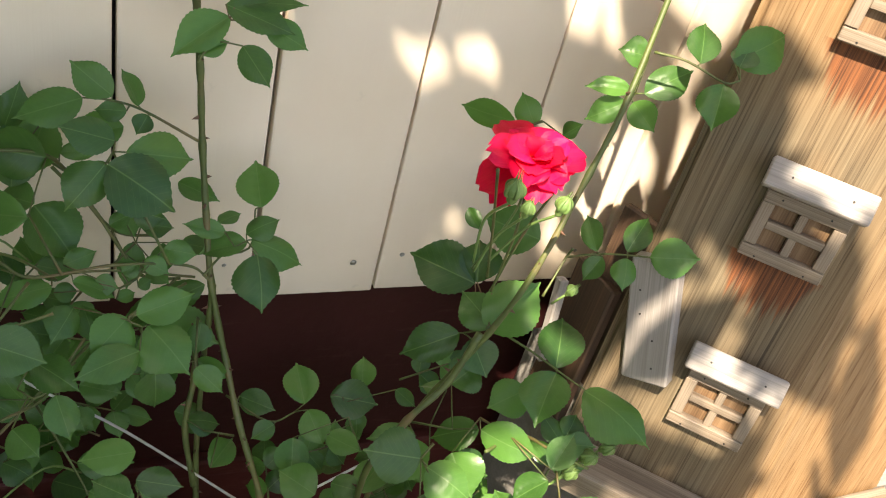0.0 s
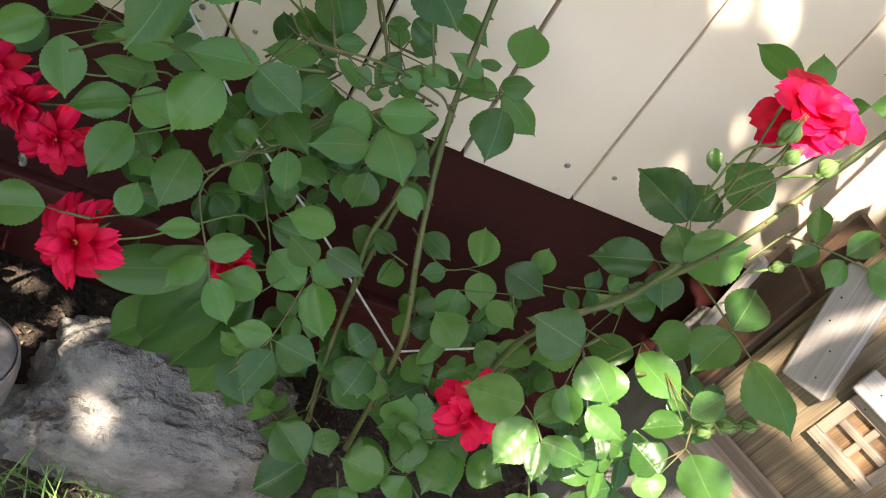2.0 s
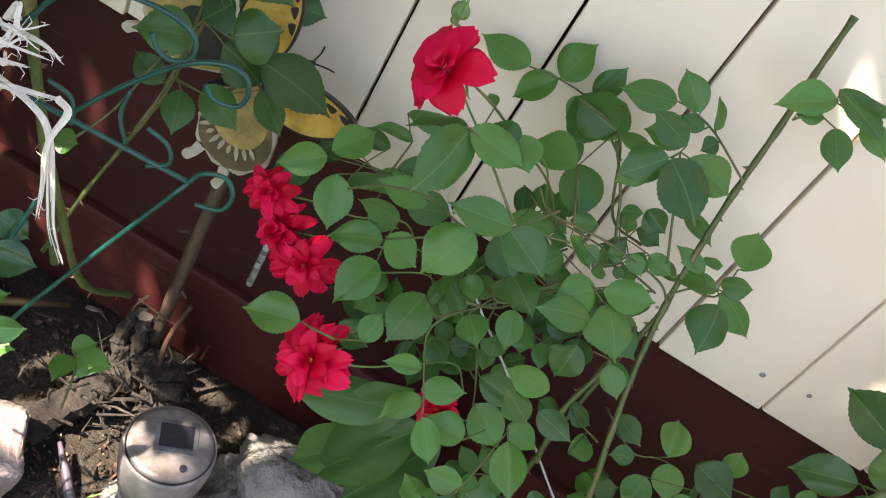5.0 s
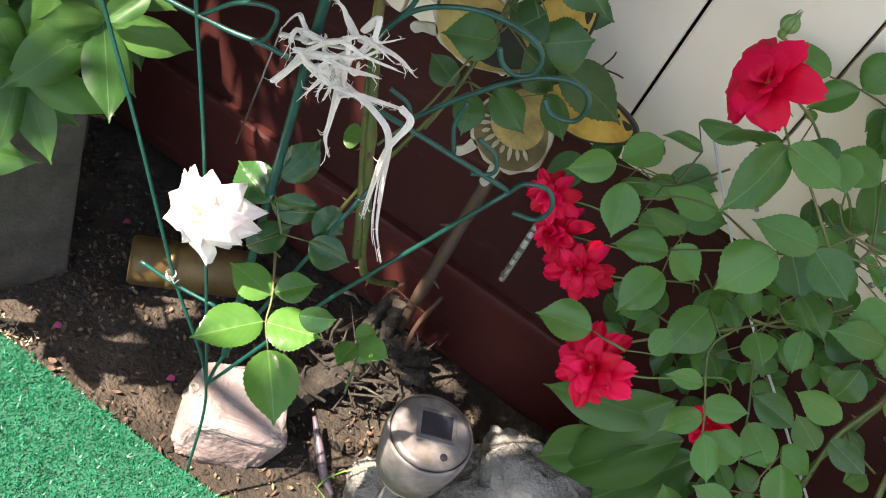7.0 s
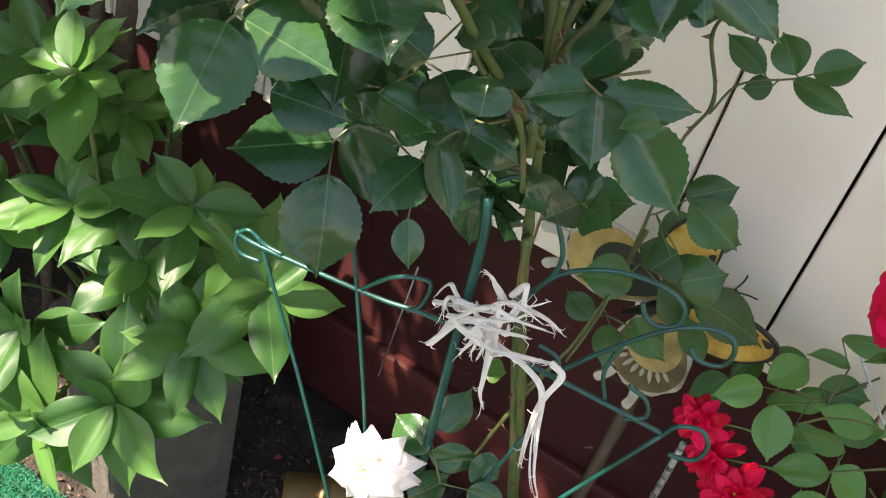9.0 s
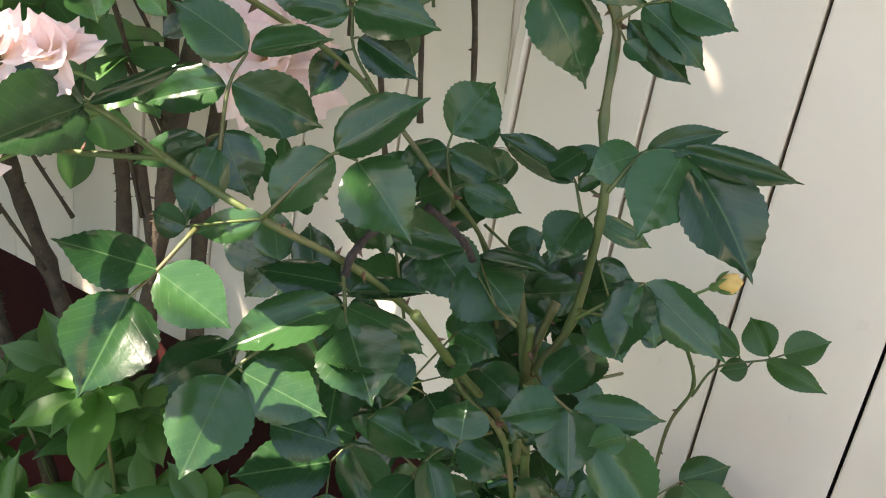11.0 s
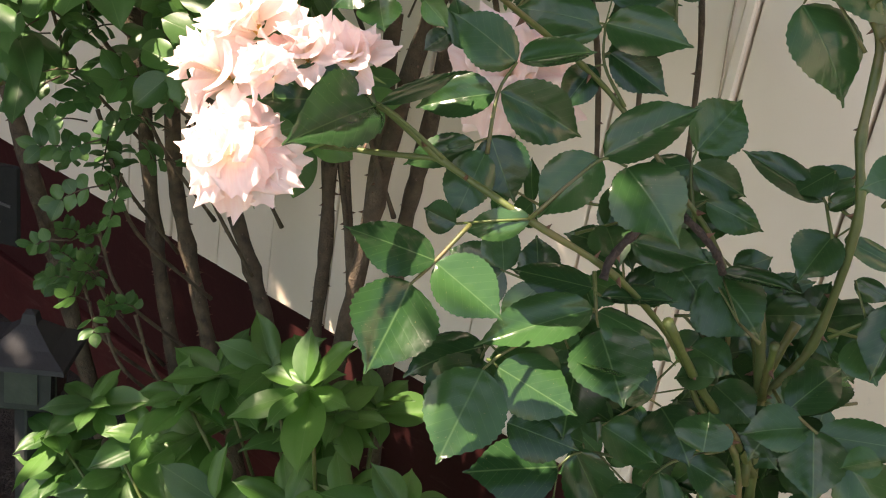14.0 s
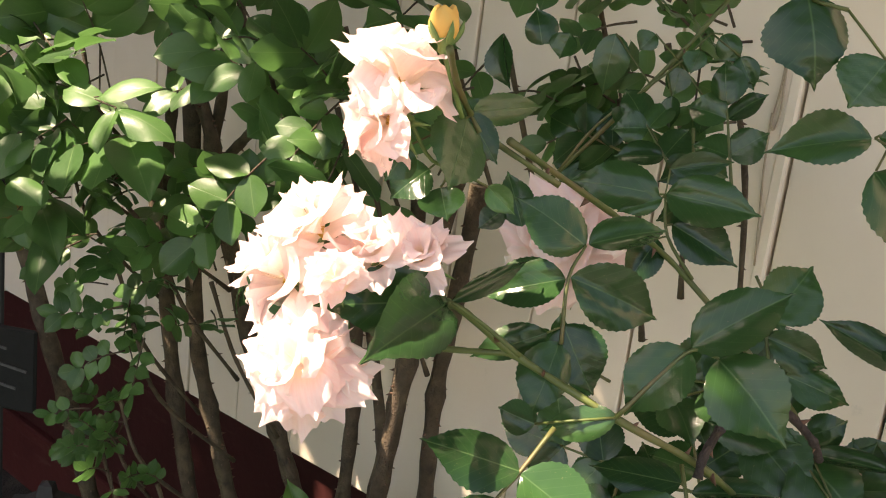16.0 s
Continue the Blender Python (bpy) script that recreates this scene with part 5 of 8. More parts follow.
spray(PALE, (0.415, -0.561, 0.716), [(-0.362, 0.364, 0.947), (-0.382, 0.337, 0.938), (-0.388, 0.317, 0.926)],
      [(-0.386, 0.316, 0.925, -0.391, 0.276, 0.908, 0.031), (-0.385, 0.328, 0.933, -0.356, 0.310, 0.902, 0.025), (-0.385, 0.331, 0.935, -0.426, 0.323, 0.947, 0.024), (-0.375, 0.344, 0.939, -0.343, 0.358, 0.928, 0.027), (-0.376, 0.294, 0.901, -0.362, 0.283, 0.878, 0.018)])
spray(PALE, (0.203, -0.823, 0.531), [(-0.342, 0.345, 0.997), (-0.330, 0.349, 0.998), (-0.314, 0.349, 0.993), (-0.296, 0.350, 0.986)],
      [(-0.314, 0.350, 0.993, -0.297, 0.328, 0.962, 0.035), (-0.317, 0.349, 0.993, -0.343, 0.323, 0.986, 0.027), (-0.330, 0.349, 0.998, -0.316, 0.381, 1.025, 0.027), (-0.311, 0.349, 0.991, -0.263, 0.372, 0.998, 0.025), (-0.295, 0.350, 0.986, -0.248, 0.348, 0.950, 0.037)])
spray(PALE, (0.120, -0.752, 0.648), [(-0.327, 0.363, 1.047), (-0.309, 0.366, 1.048)],
      [(-0.312, 0.365, 1.047, -0.292, 0.356, 1.030, 0.029), (-0.293, 0.371, 1.050, -0.273, 0.377, 1.048, 0.021), (-0.278, 0.384, 1.063, -0.246, 0.380, 1.043, 0.024), (-0.367, 0.324, 1.009, -0.390, 0.320, 1.000, 0.023), (-0.392, 0.304, 0.990, -0.414, 0.294, 1.003, 0.030), (-0.353, 0.298, 0.977, -0.360, 0.311, 0.996, 0.032), (-0.274, 0.332, 1.002, -0.288, 0.315, 0.997, 0.017)])
spray(CLIMBER, (-0.041, -0.844, 0.535), [(-0.298, 0.636, 0.886), (-0.288, 0.653, 0.913), (-0.254, 0.662, 0.931), (-0.241, 0.667, 0.940)],
      [(-0.274, 0.661, 0.927, -0.316, 0.666, 0.943, 0.023), (-0.252, 0.664, 0.935, -0.278, 0.674, 0.959, 0.030), (-0.241, 0.667, 0.940, -0.210, 0.677, 0.962, 0.030), (-0.264, 0.657, 0.922, -0.285, 0.652, 0.911, 0.021), (-0.252, 0.662, 0.931, -0.200, 0.650, 0.929, 0.023)])
spray(CLIMBER, (0.079, -0.819, 0.568), [(-0.298, 0.589, 0.835), (-0.298, 0.574, 0.813), (-0.278, 0.589, 0.833)],
      [(-0.280, 0.590, 0.833, -0.246, 0.614, 0.852, 0.034), (-0.275, 0.589, 0.832, -0.224, 0.585, 0.815, 0.039), (-0.264, 0.566, 0.798, -0.276, 0.549, 0.782, 0.035), (-0.252, 0.555, 0.781, -0.221, 0.567, 0.801, 0.043)])
spray(PALE, (0.722, -0.480, 0.499), [(-0.490, 0.201, 1.115), (-0.506, 0.190, 1.128), (-0.519, 0.180, 1.137)],
      [(-0.520, 0.179, 1.137, -0.544, 0.118, 1.138, 0.034), (-0.520, 0.178, 1.136, -0.496, 0.102, 1.133, 0.034), (-0.519, 0.180, 1.137, -0.513, 0.235, 1.153, 0.010)])
spray(PALE, (0.452, -0.755, 0.475), [(-0.492, 0.240, 1.113), (-0.502, 0.254, 1.143), (-0.501, 0.265, 1.160)],
      [(-0.501, 0.265, 1.160, -0.528, 0.238, 1.183, 0.031), (-0.500, 0.266, 1.161, -0.474, 0.301, 1.173, 0.026), (-0.503, 0.253, 1.143, -0.536, 0.226, 1.129, 0.028), (-0.501, 0.255, 1.144, -0.463, 0.289, 1.127, 0.033), (-0.495, 0.244, 1.122, -0.472, 0.244, 1.091, 0.030), (-0.493, 0.240, 1.114, -0.488, 0.215, 1.080, 0.027), (-0.500, 0.238, 1.117, -0.533, 0.218, 1.096, 0.018)])
spray(PALE, (0.498, -0.765, 0.408), [(-0.481, 0.360, 1.134), (-0.501, 0.359, 1.156), (-0.510, 0.365, 1.179)],
      [(-0.510, 0.366, 1.180, -0.455, 0.378, 1.178, 0.034), (-0.501, 0.363, 1.163, -0.461, 0.374, 1.146, 0.027), (-0.513, 0.363, 1.179, -0.561, 0.338, 1.181, 0.031), (-0.513, 0.372, 1.194, -0.484, 0.397, 1.203, 0.017), (-0.511, 0.364, 1.177, -0.533, 0.350, 1.165, 0.015), (-0.505, 0.355, 1.154, -0.509, 0.332, 1.127, 0.023), (-0.572, 0.309, 1.150, -0.592, 0.314, 1.181, 0.022), (-0.585, 0.306, 1.158, -0.594, 0.294, 1.145, 0.018)])
spray(PALE, (0.182, -0.853, 0.489), [(-0.448, 0.225, 1.093), (-0.436, 0.240, 1.116), (-0.427, 0.249, 1.129), (-0.415, 0.252, 1.128)],
      [(-0.428, 0.250, 1.130, -0.394, 0.272, 1.164, 0.032), (-0.428, 0.249, 1.128, -0.445, 0.226, 1.096, 0.032), (-0.415, 0.252, 1.128, -0.374, 0.243, 1.104, 0.037), (-0.448, 0.225, 1.094, -0.482, 0.213, 1.077, 0.017), (-0.482, 0.210, 1.081, -0.501, 0.204, 1.084, 0.019)])
spray(PALE, (0.495, -0.562, 0.662), [(-0.464, 0.198, 1.089), (-0.466, 0.177, 1.072), (-0.468, 0.163, 1.062)],
      [(-0.466, 0.177, 1.073, -0.501, 0.147, 1.084, 0.032), (-0.465, 0.177, 1.072, -0.426, 0.185, 1.056, 0.031), (-0.468, 0.164, 1.063, -0.455, 0.126, 1.031, 0.041)])
spray(PALE, (0.354, -0.635, 0.687), [(-0.434, 0.280, 1.058), (-0.422, 0.270, 1.041), (-0.416, 0.265, 1.035)],
      [(-0.424, 0.269, 1.042, -0.459, 0.215, 1.020, 0.030), (-0.421, 0.270, 1.042, -0.375, 0.287, 1.029, 0.029), (-0.415, 0.265, 1.034, -0.382, 0.246, 1.009, 0.045), (-0.424, 0.275, 1.048, -0.388, 0.296, 1.056, 0.019), (-0.430, 0.274, 1.051, -0.471, 0.250, 1.052, 0.023)])
spray(PALE, (0.369, -0.584, 0.724), [(-0.470, 0.260, 1.012), (-0.472, 0.248, 1.004), (-0.471, 0.240, 0.997)],
      [(-0.471, 0.241, 0.997, -0.447, 0.187, 0.965, 0.049), (-0.474, 0.246, 1.003, -0.495, 0.203, 0.991, 0.034), (-0.468, 0.249, 1.002, -0.422, 0.264, 0.984, 0.043)])
spray(PALE, (0.497, -0.792, 0.355), [(-0.426, 0.380, 1.073), (-0.439, 0.385, 1.103), (-0.441, 0.390, 1.115)],
      [(-0.441, 0.390, 1.115, -0.431, 0.416, 1.149, 0.038), (-0.439, 0.386, 1.106, -0.405, 0.401, 1.095, 0.024), (-0.425, 0.387, 1.087, -0.389, 0.403, 1.077, 0.024), (-0.441, 0.386, 1.107, -0.462, 0.364, 1.096, 0.022)])
spray(PALE, (0.214, -0.768, 0.603), [(-0.349, 0.400, 1.086), (-0.362, 0.410, 1.104)],
      [(-0.364, 0.410, 1.104, -0.417, 0.401, 1.122, 0.023), (-0.372, 0.413, 1.112, -0.352, 0.435, 1.122, 0.018), (-0.350, 0.402, 1.089, -0.354, 0.374, 1.064, 0.030), (-0.359, 0.408, 1.101, -0.342, 0.415, 1.118, 0.018)])
spray(PALE, (0.189, -0.742, 0.643), [(-0.358, 0.355, 1.026), (-0.374, 0.357, 1.032)],
      [(-0.402, 0.366, 1.051, -0.359, 0.364, 1.029, 0.051), (-0.397, 0.369, 1.053, -0.350, 0.372, 1.060, 0.018), (-0.430, 0.363, 1.055, -0.388, 0.356, 1.030, 0.041), (-0.454, 0.357, 1.055, -0.401, 0.363, 1.059, 0.029)])
spray(PALE, (0.002, -0.680, 0.733), [(-0.349, 0.378, 0.992), (-0.335, 0.370, 0.985)],
      [(-0.336, 0.369, 0.984, -0.342, 0.344, 0.962, 0.041), (-0.334, 0.371, 0.986, -0.319, 0.413, 1.008, 0.041), (-0.314, 0.365, 0.979, -0.289, 0.361, 0.982, 0.033), (-0.333, 0.369, 0.984, -0.313, 0.350, 0.973, 0.034)])
spray(PALE, (0.359, -0.603, 0.712), [(-0.409, 0.324, 0.968), (-0.409, 0.330, 0.974)],
      [(-0.418, 0.305, 0.957, -0.383, 0.317, 0.946, 0.032), (-0.397, 0.334, 0.971, -0.365, 0.321, 0.955, 0.040), (-0.411, 0.324, 0.969, -0.398, 0.321, 0.959, 0.011), (-0.379, 0.362, 0.986, -0.347, 0.357, 0.977, 0.034), (-0.401, 0.367, 1.001, -0.373, 0.376, 0.992, 0.029), (-0.450, 0.315, 0.982, -0.431, 0.284, 0.948, 0.043), (-0.462, 0.269, 0.949, -0.423, 0.293, 0.941, 0.035)])
spray(PALE, (0.258, -0.796, 0.548), [(-0.341, 0.411, 1.098), (-0.361, 0.410, 1.106)],
      [(-0.348, 0.402, 1.088, -0.359, 0.384, 1.061, 0.027), (-0.343, 0.403, 1.088, -0.308, 0.422, 1.077, 0.016), (-0.365, 0.420, 1.122, -0.379, 0.399, 1.105, 0.022)])
spray(PALE, (0.349, -0.890, 0.295), [(-0.361, 0.412, 1.201), (-0.350, 0.420, 1.213)],
      [(-0.337, 0.427, 1.218, -0.298, 0.435, 1.209, 0.027), (-0.350, 0.420, 1.213, -0.307, 0.429, 1.187, 0.030), (-0.355, 0.415, 1.203, -0.315, 0.434, 1.173, 0.022), (-0.353, 0.412, 1.192, -0.338, 0.414, 1.184, 0.014)])
spray(PALE, (0.750, -0.535, 0.390), [(-0.530, 0.200, 1.215), (-0.535, 0.198, 1.222)],
      [(-0.536, 0.197, 1.222, -0.520, 0.170, 1.191, 0.034), (-0.535, 0.199, 1.224, -0.522, 0.239, 1.229, 0.016), (-0.536, 0.197, 1.223, -0.521, 0.205, 1.201, 0.016), (-0.547, 0.169, 1.206, -0.548, 0.158, 1.190, 0.021)])
spray(PALE, (0.286, -0.943, 0.170), [(-0.423, 0.354, 1.294), (-0.440, 0.350, 1.297)],
      [(-0.443, 0.349, 1.300, -0.425, 0.342, 1.255, 0.044), (-0.400, 0.357, 1.271, -0.410, 0.345, 1.246, 0.035)])
spray(PALE, (0.232, -0.968, 0.097), [(-0.651, 0.467, 1.164), (-0.628, 0.476, 1.204), (-0.586, 0.491, 1.248), (-0.561, 0.500, 1.280)],
      [(-0.629, 0.483, 1.272, -0.632, 0.479, 1.226, 0.028), (-0.664, 0.474, 1.268, -0.669, 0.471, 1.248, 0.027), (-0.718, 0.460, 1.262, -0.704, 0.456, 1.219, 0.031), (-0.578, 0.487, 1.194, -0.525, 0.492, 1.191, 0.021), (-0.577, 0.493, 1.253, -0.578, 0.490, 1.232, 0.020), (-0.579, 0.491, 1.232, -0.575, 0.488, 1.208, 0.017), (-0.553, 0.502, 1.280, -0.537, 0.502, 1.262, 0.019), (-0.538, 0.504, 1.266, -0.524, 0.505, 1.244, 0.020), (-0.609, 0.482, 1.219, -0.614, 0.479, 1.204, 0.018), (-0.600, 0.490, 1.275, -0.608, 0.483, 1.262, 0.018), (-0.566, 0.497, 1.267, -0.567, 0.489, 1.250, 0.017), (-0.554, 0.497, 1.232, -0.557, 0.500, 1.206, 0.017), (-0.684, 0.468, 1.257, -0.694, 0.467, 1.286, 0.027)])
spray(PALE, (0.381, -0.795, 0.472), [(-0.573, 0.224, 1.203), (-0.561, 0.222, 1.190)],
      [(-0.572, 0.216, 1.189, -0.582, 0.199, 1.173, 0.027), (-0.563, 0.216, 1.181, -0.553, 0.212, 1.166, 0.024), (-0.542, 0.228, 1.185, -0.527, 0.234, 1.173, 0.014), (-0.559, 0.245, 1.226, -0.565, 0.233, 1.208, 0.018)])
spray(RED, (-0.162, -0.404, 0.900), [(0.374, 0.464, 0.584), (0.355, 0.458, 0.578), (0.333, 0.470, 0.580)],
      [(0.336, 0.470, 0.580, 0.312, 0.424, 0.573, 0.037), (0.359, 0.460, 0.580, 0.396, 0.448, 0.577, 0.029), (0.344, 0.473, 0.583, 0.374, 0.507, 0.598, 0.034), (0.346, 0.448, 0.572, 0.357, 0.422, 0.567, 0.025)])
spray(RED, (-0.383, -0.485, 0.786), [(0.455, 0.471, 0.657), (0.454, 0.450, 0.643)],
      [(0.459, 0.446, 0.643, 0.497, 0.407, 0.624, 0.047), (0.439, 0.430, 0.624, 0.415, 0.454, 0.623, 0.038), (0.425, 0.431, 0.618, 0.438, 0.407, 0.617, 0.030)])
spray(RED, (-0.194, -0.413, 0.890), [(0.321, 0.527, 0.437), (0.288, 0.520, 0.426)],
      [(0.281, 0.530, 0.429, 0.283, 0.490, 0.409, 0.039), (0.266, 0.483, 0.404, 0.221, 0.493, 0.395, 0.047), (0.323, 0.516, 0.432, 0.305, 0.472, 0.414, 0.042), (0.280, 0.573, 0.449, 0.238, 0.541, 0.430, 0.042), (0.258, 0.598, 0.456, 0.283, 0.567, 0.459, 0.036)])
spray(RED, (-0.130, -0.375, 0.918), [(0.186, 0.584, 0.388), (0.181, 0.550, 0.374)],
      [(0.156, 0.532, 0.363, 0.197, 0.501, 0.351, 0.046), (0.201, 0.535, 0.371, 0.217, 0.510, 0.363, 0.031), (0.092, 0.591, 0.378, 0.122, 0.549, 0.345, 0.052), (0.123, 0.612, 0.391, 0.176, 0.589, 0.378, 0.052), (0.208, 0.563, 0.383, 0.230, 0.597, 0.406, 0.049), (0.078, 0.607, 0.382, 0.114, 0.617, 0.401, 0.044), (0.182, 0.589, 0.390, 0.204, 0.620, 0.405, 0.031), (0.031, 0.647, 0.393, 0.058, 0.597, 0.374, 0.045), (0.020, 0.669, 0.400, -0.008, 0.612, 0.394, 0.048)])
spray(RED, (-0.215, -0.496, 0.841), [(0.416, 0.510, 0.581), (0.386, 0.500, 0.568)],
      [(0.390, 0.537, 0.591, 0.430, 0.521, 0.585, 0.044), (0.307, 0.534, 0.568, 0.343, 0.568, 0.569, 0.032), (0.270, 0.541, 0.563, 0.240, 0.568, 0.570, 0.037), (0.285, 0.547, 0.569, 0.311, 0.530, 0.573, 0.027), (0.387, 0.509, 0.573, 0.371, 0.489, 0.572, 0.032)])
spray(RED, (-0.130, -0.373, 0.919), [(0.235, 0.567, 0.296), (0.196, 0.580, 0.296)],
      [(0.168, 0.584, 0.294, 0.221, 0.556, 0.279, 0.041), (0.263, 0.582, 0.306, 0.296, 0.534, 0.289, 0.054), (0.333, 0.617, 0.330, 0.319, 0.560, 0.305, 0.044), (0.210, 0.547, 0.284, 0.165, 0.503, 0.256, 0.051), (0.344, 0.607, 0.328, 0.398, 0.587, 0.306, 0.048), (0.210, 0.630, 0.318, 0.256, 0.617, 0.322, 0.040), (0.223, 0.668, 0.336, 0.184, 0.686, 0.331, 0.040)])
spray(RED, (0.125, -0.435, 0.892), [(0.113, 0.652, 0.440), (0.081, 0.660, 0.448)],
      [(0.049, 0.668, 0.457, 0.087, 0.648, 0.457, 0.042), (0.170, 0.731, 0.470, 0.208, 0.722, 0.455, 0.038), (0.093, 0.782, 0.506, 0.143, 0.783, 0.489, 0.038), (0.048, 0.783, 0.513, 0.041, 0.734, 0.498, 0.038), (0.006, 0.753, 0.504, 0.041, 0.740, 0.492, 0.037), (-0.070, 0.666, 0.472, -0.029, 0.664, 0.464, 0.036), (-0.080, 0.697, 0.489, -0.042, 0.683, 0.483, 0.042), (-0.081, 0.841, 0.559, -0.016, 0.850, 0.560, 0.051), (0.013, 0.887, 0.568, -0.032, 0.884, 0.577, 0.046)])
spray(PALE, (0.526, -0.722, 0.450), [(-0.366, 0.408, 1.193), (-0.393, 0.406, 1.221), (-0.409, 0.400, 1.230)],
      [(-0.403, 0.394, 1.213, -0.362, 0.403, 1.165, 0.052), (-0.410, 0.399, 1.230, -0.453, 0.360, 1.217, 0.029), (-0.407, 0.403, 1.232, -0.347, 0.430, 1.216, 0.034)])
spray(PALE, (0.333, -0.772, 0.542), [(-0.309, 0.310, 1.134), (-0.301, 0.327, 1.154), (-0.285, 0.337, 1.157)],
      [(-0.301, 0.329, 1.155, -0.270, 0.351, 1.170, 0.015), (-0.287, 0.337, 1.158, -0.229, 0.353, 1.155, 0.016), (-0.278, 0.337, 1.153, -0.232, 0.321, 1.113, 0.038), (-0.285, 0.337, 1.157, -0.288, 0.305, 1.119, 0.036), (-0.303, 0.327, 1.153, -0.321, 0.309, 1.141, 0.025)])
spray(PALE, (0.135, -0.869, 0.476), [(-0.322, 0.348, 1.048), (-0.294, 0.366, 1.075)],
      [(-0.295, 0.366, 1.075, -0.294, 0.343, 1.037, 0.028), (-0.294, 0.366, 1.075, -0.276, 0.352, 1.048, 0.032), (-0.294, 0.366, 1.075, -0.240, 0.359, 1.051, 0.029), (-0.322, 0.364, 1.079, -0.300, 0.360, 1.077, 0.013)])
spray(SHRUB, (0.423, -0.417, 0.805), [(-1.281, 0.361, 1.213), (-1.229, 0.360, 1.185)],
      [(-1.231, 0.361, 1.187, -1.300, 0.458, 1.225, 0.036), (-1.226, 0.357, 1.182, -1.264, 0.335, 1.174, 0.029), (-1.223, 0.359, 1.182, -1.162, 0.356, 1.152, 0.027), (-1.263, 0.359, 1.202, -1.347, 0.367, 1.227, 0.034)])
spray(SHRUB, (0.277, -0.692, 0.667), [(-1.172, 0.343, 1.153), (-1.110, 0.360, 1.145)],
      [(-1.135, 0.356, 1.152, -1.082, 0.390, 1.174, 0.031), (-1.108, 0.360, 1.144, -1.041, 0.381, 1.129, 0.037), (-1.107, 0.358, 1.142, -1.094, 0.331, 1.102, 0.037), (-1.128, 0.355, 1.148, -1.175, 0.338, 1.158, 0.033)])
spray(SHRUB, (0.135, -0.592, 0.795), [(-1.254, 0.388, 1.112), (-1.257, 0.370, 1.099)],
      [(-1.254, 0.375, 1.102, -1.323, 0.351, 1.108, 0.037), (-1.251, 0.371, 1.098, -1.175, 0.319, 1.065, 0.041), (-1.239, 0.374, 1.098, -1.124, 0.324, 1.069, 0.038), (-1.259, 0.352, 1.086, -1.274, 0.322, 1.059, 0.034)])
spray(SHRUB, (0.140, -0.580, 0.802), [(-1.142, 0.403, 1.135), (-1.120, 0.380, 1.115)],
      [(-1.120, 0.380, 1.115, -1.017, 0.341, 1.076, 0.052), (-1.127, 0.369, 1.108, -1.060, 0.307, 1.075, 0.046), (-1.161, 0.345, 1.097, -1.090, 0.295, 1.066, 0.038)])
spray(SHRUB, (0.244, -0.591, 0.769), [(-1.320, 0.419, 1.019), (-1.324, 0.400, 1.006)],
      [(-1.324, 0.400, 1.006, -1.240, 0.402, 0.988, 0.043), (-1.326, 0.394, 1.002, -1.216, 0.359, 0.966, 0.045), (-1.314, 0.381, 0.988, -1.312, 0.347, 0.964, 0.044), (-1.285, 0.384, 0.981, -1.221, 0.336, 0.922, 0.045)])
spray(SHRUB, (0.217, -0.634, 0.742), [(-1.352, 0.357, 1.156), (-1.316, 0.360, 1.147)],
      [(-1.312, 0.358, 1.144, -1.267, 0.365, 1.122, 0.036), (-1.337, 0.357, 1.151, -1.281, 0.312, 1.114, 0.044), (-1.416, 0.401, 1.211, -1.332, 0.400, 1.199, 0.047), (-1.194, 0.296, 1.057, -1.153, 0.306, 1.041, 0.035)])
spray(RED, (-0.270, -0.303, 0.914), [(0.315, 0.408, 0.644), (0.306, 0.424, 0.647), (0.297, 0.435, 0.648)],
      [(0.296, 0.436, 0.648, 0.248, 0.447, 0.631, 0.043), (0.305, 0.424, 0.646, 0.286, 0.395, 0.615, 0.038), (0.306, 0.425, 0.647, 0.336, 0.455, 0.664, 0.027), (0.313, 0.409, 0.644, 0.314, 0.381, 0.628, 0.020), (0.314, 0.410, 0.644, 0.353, 0.402, 0.649, 0.024)])
spray(RED, (-0.211, -0.560, 0.801), [(0.332, 0.477, 0.705), (0.321, 0.470, 0.697)],
      [(0.321, 0.470, 0.697, 0.278, 0.486, 0.695, 0.045), (0.325, 0.464, 0.694, 0.354, 0.433, 0.688, 0.037), (0.316, 0.444, 0.678, 0.335, 0.422, 0.658, 0.025), (0.338, 0.432, 0.675, 0.370, 0.414, 0.672, 0.027)])
spray(RED, (-0.290, -0.422, 0.859), [(0.316, 0.477, 0.386), (0.295, 0.500, 0.390)],
      [(0.278, 0.503, 0.386, 0.233, 0.503, 0.363, 0.051), (0.295, 0.502, 0.391, 0.284, 0.545, 0.411, 0.039), (0.294, 0.499, 0.389, 0.291, 0.477, 0.363, 0.037), (0.317, 0.525, 0.409, 0.343, 0.485, 0.401, 0.048), (0.351, 0.524, 0.420, 0.385, 0.502, 0.433, 0.042)])
spray(RED, (-0.106, -0.701, 0.705), [(0.243, 0.539, 0.459), (0.215, 0.560, 0.475)],
      [(0.210, 0.559, 0.474, 0.199, 0.526, 0.454, 0.048), (0.205, 0.579, 0.493, 0.189, 0.561, 0.479, 0.040), (0.260, 0.517, 0.439, 0.255, 0.534, 0.475, 0.040), (0.290, 0.539, 0.466, 0.267, 0.526, 0.451, 0.040), (0.269, 0.591, 0.514, 0.260, 0.567, 0.480, 0.034)])
trunk(0.0154, [(-1.702, 0.560, 0.851), (-1.652, 0.570, 0.729), (-1.583, 0.580, 0.593), (-1.529, 0.600, 0.427)])
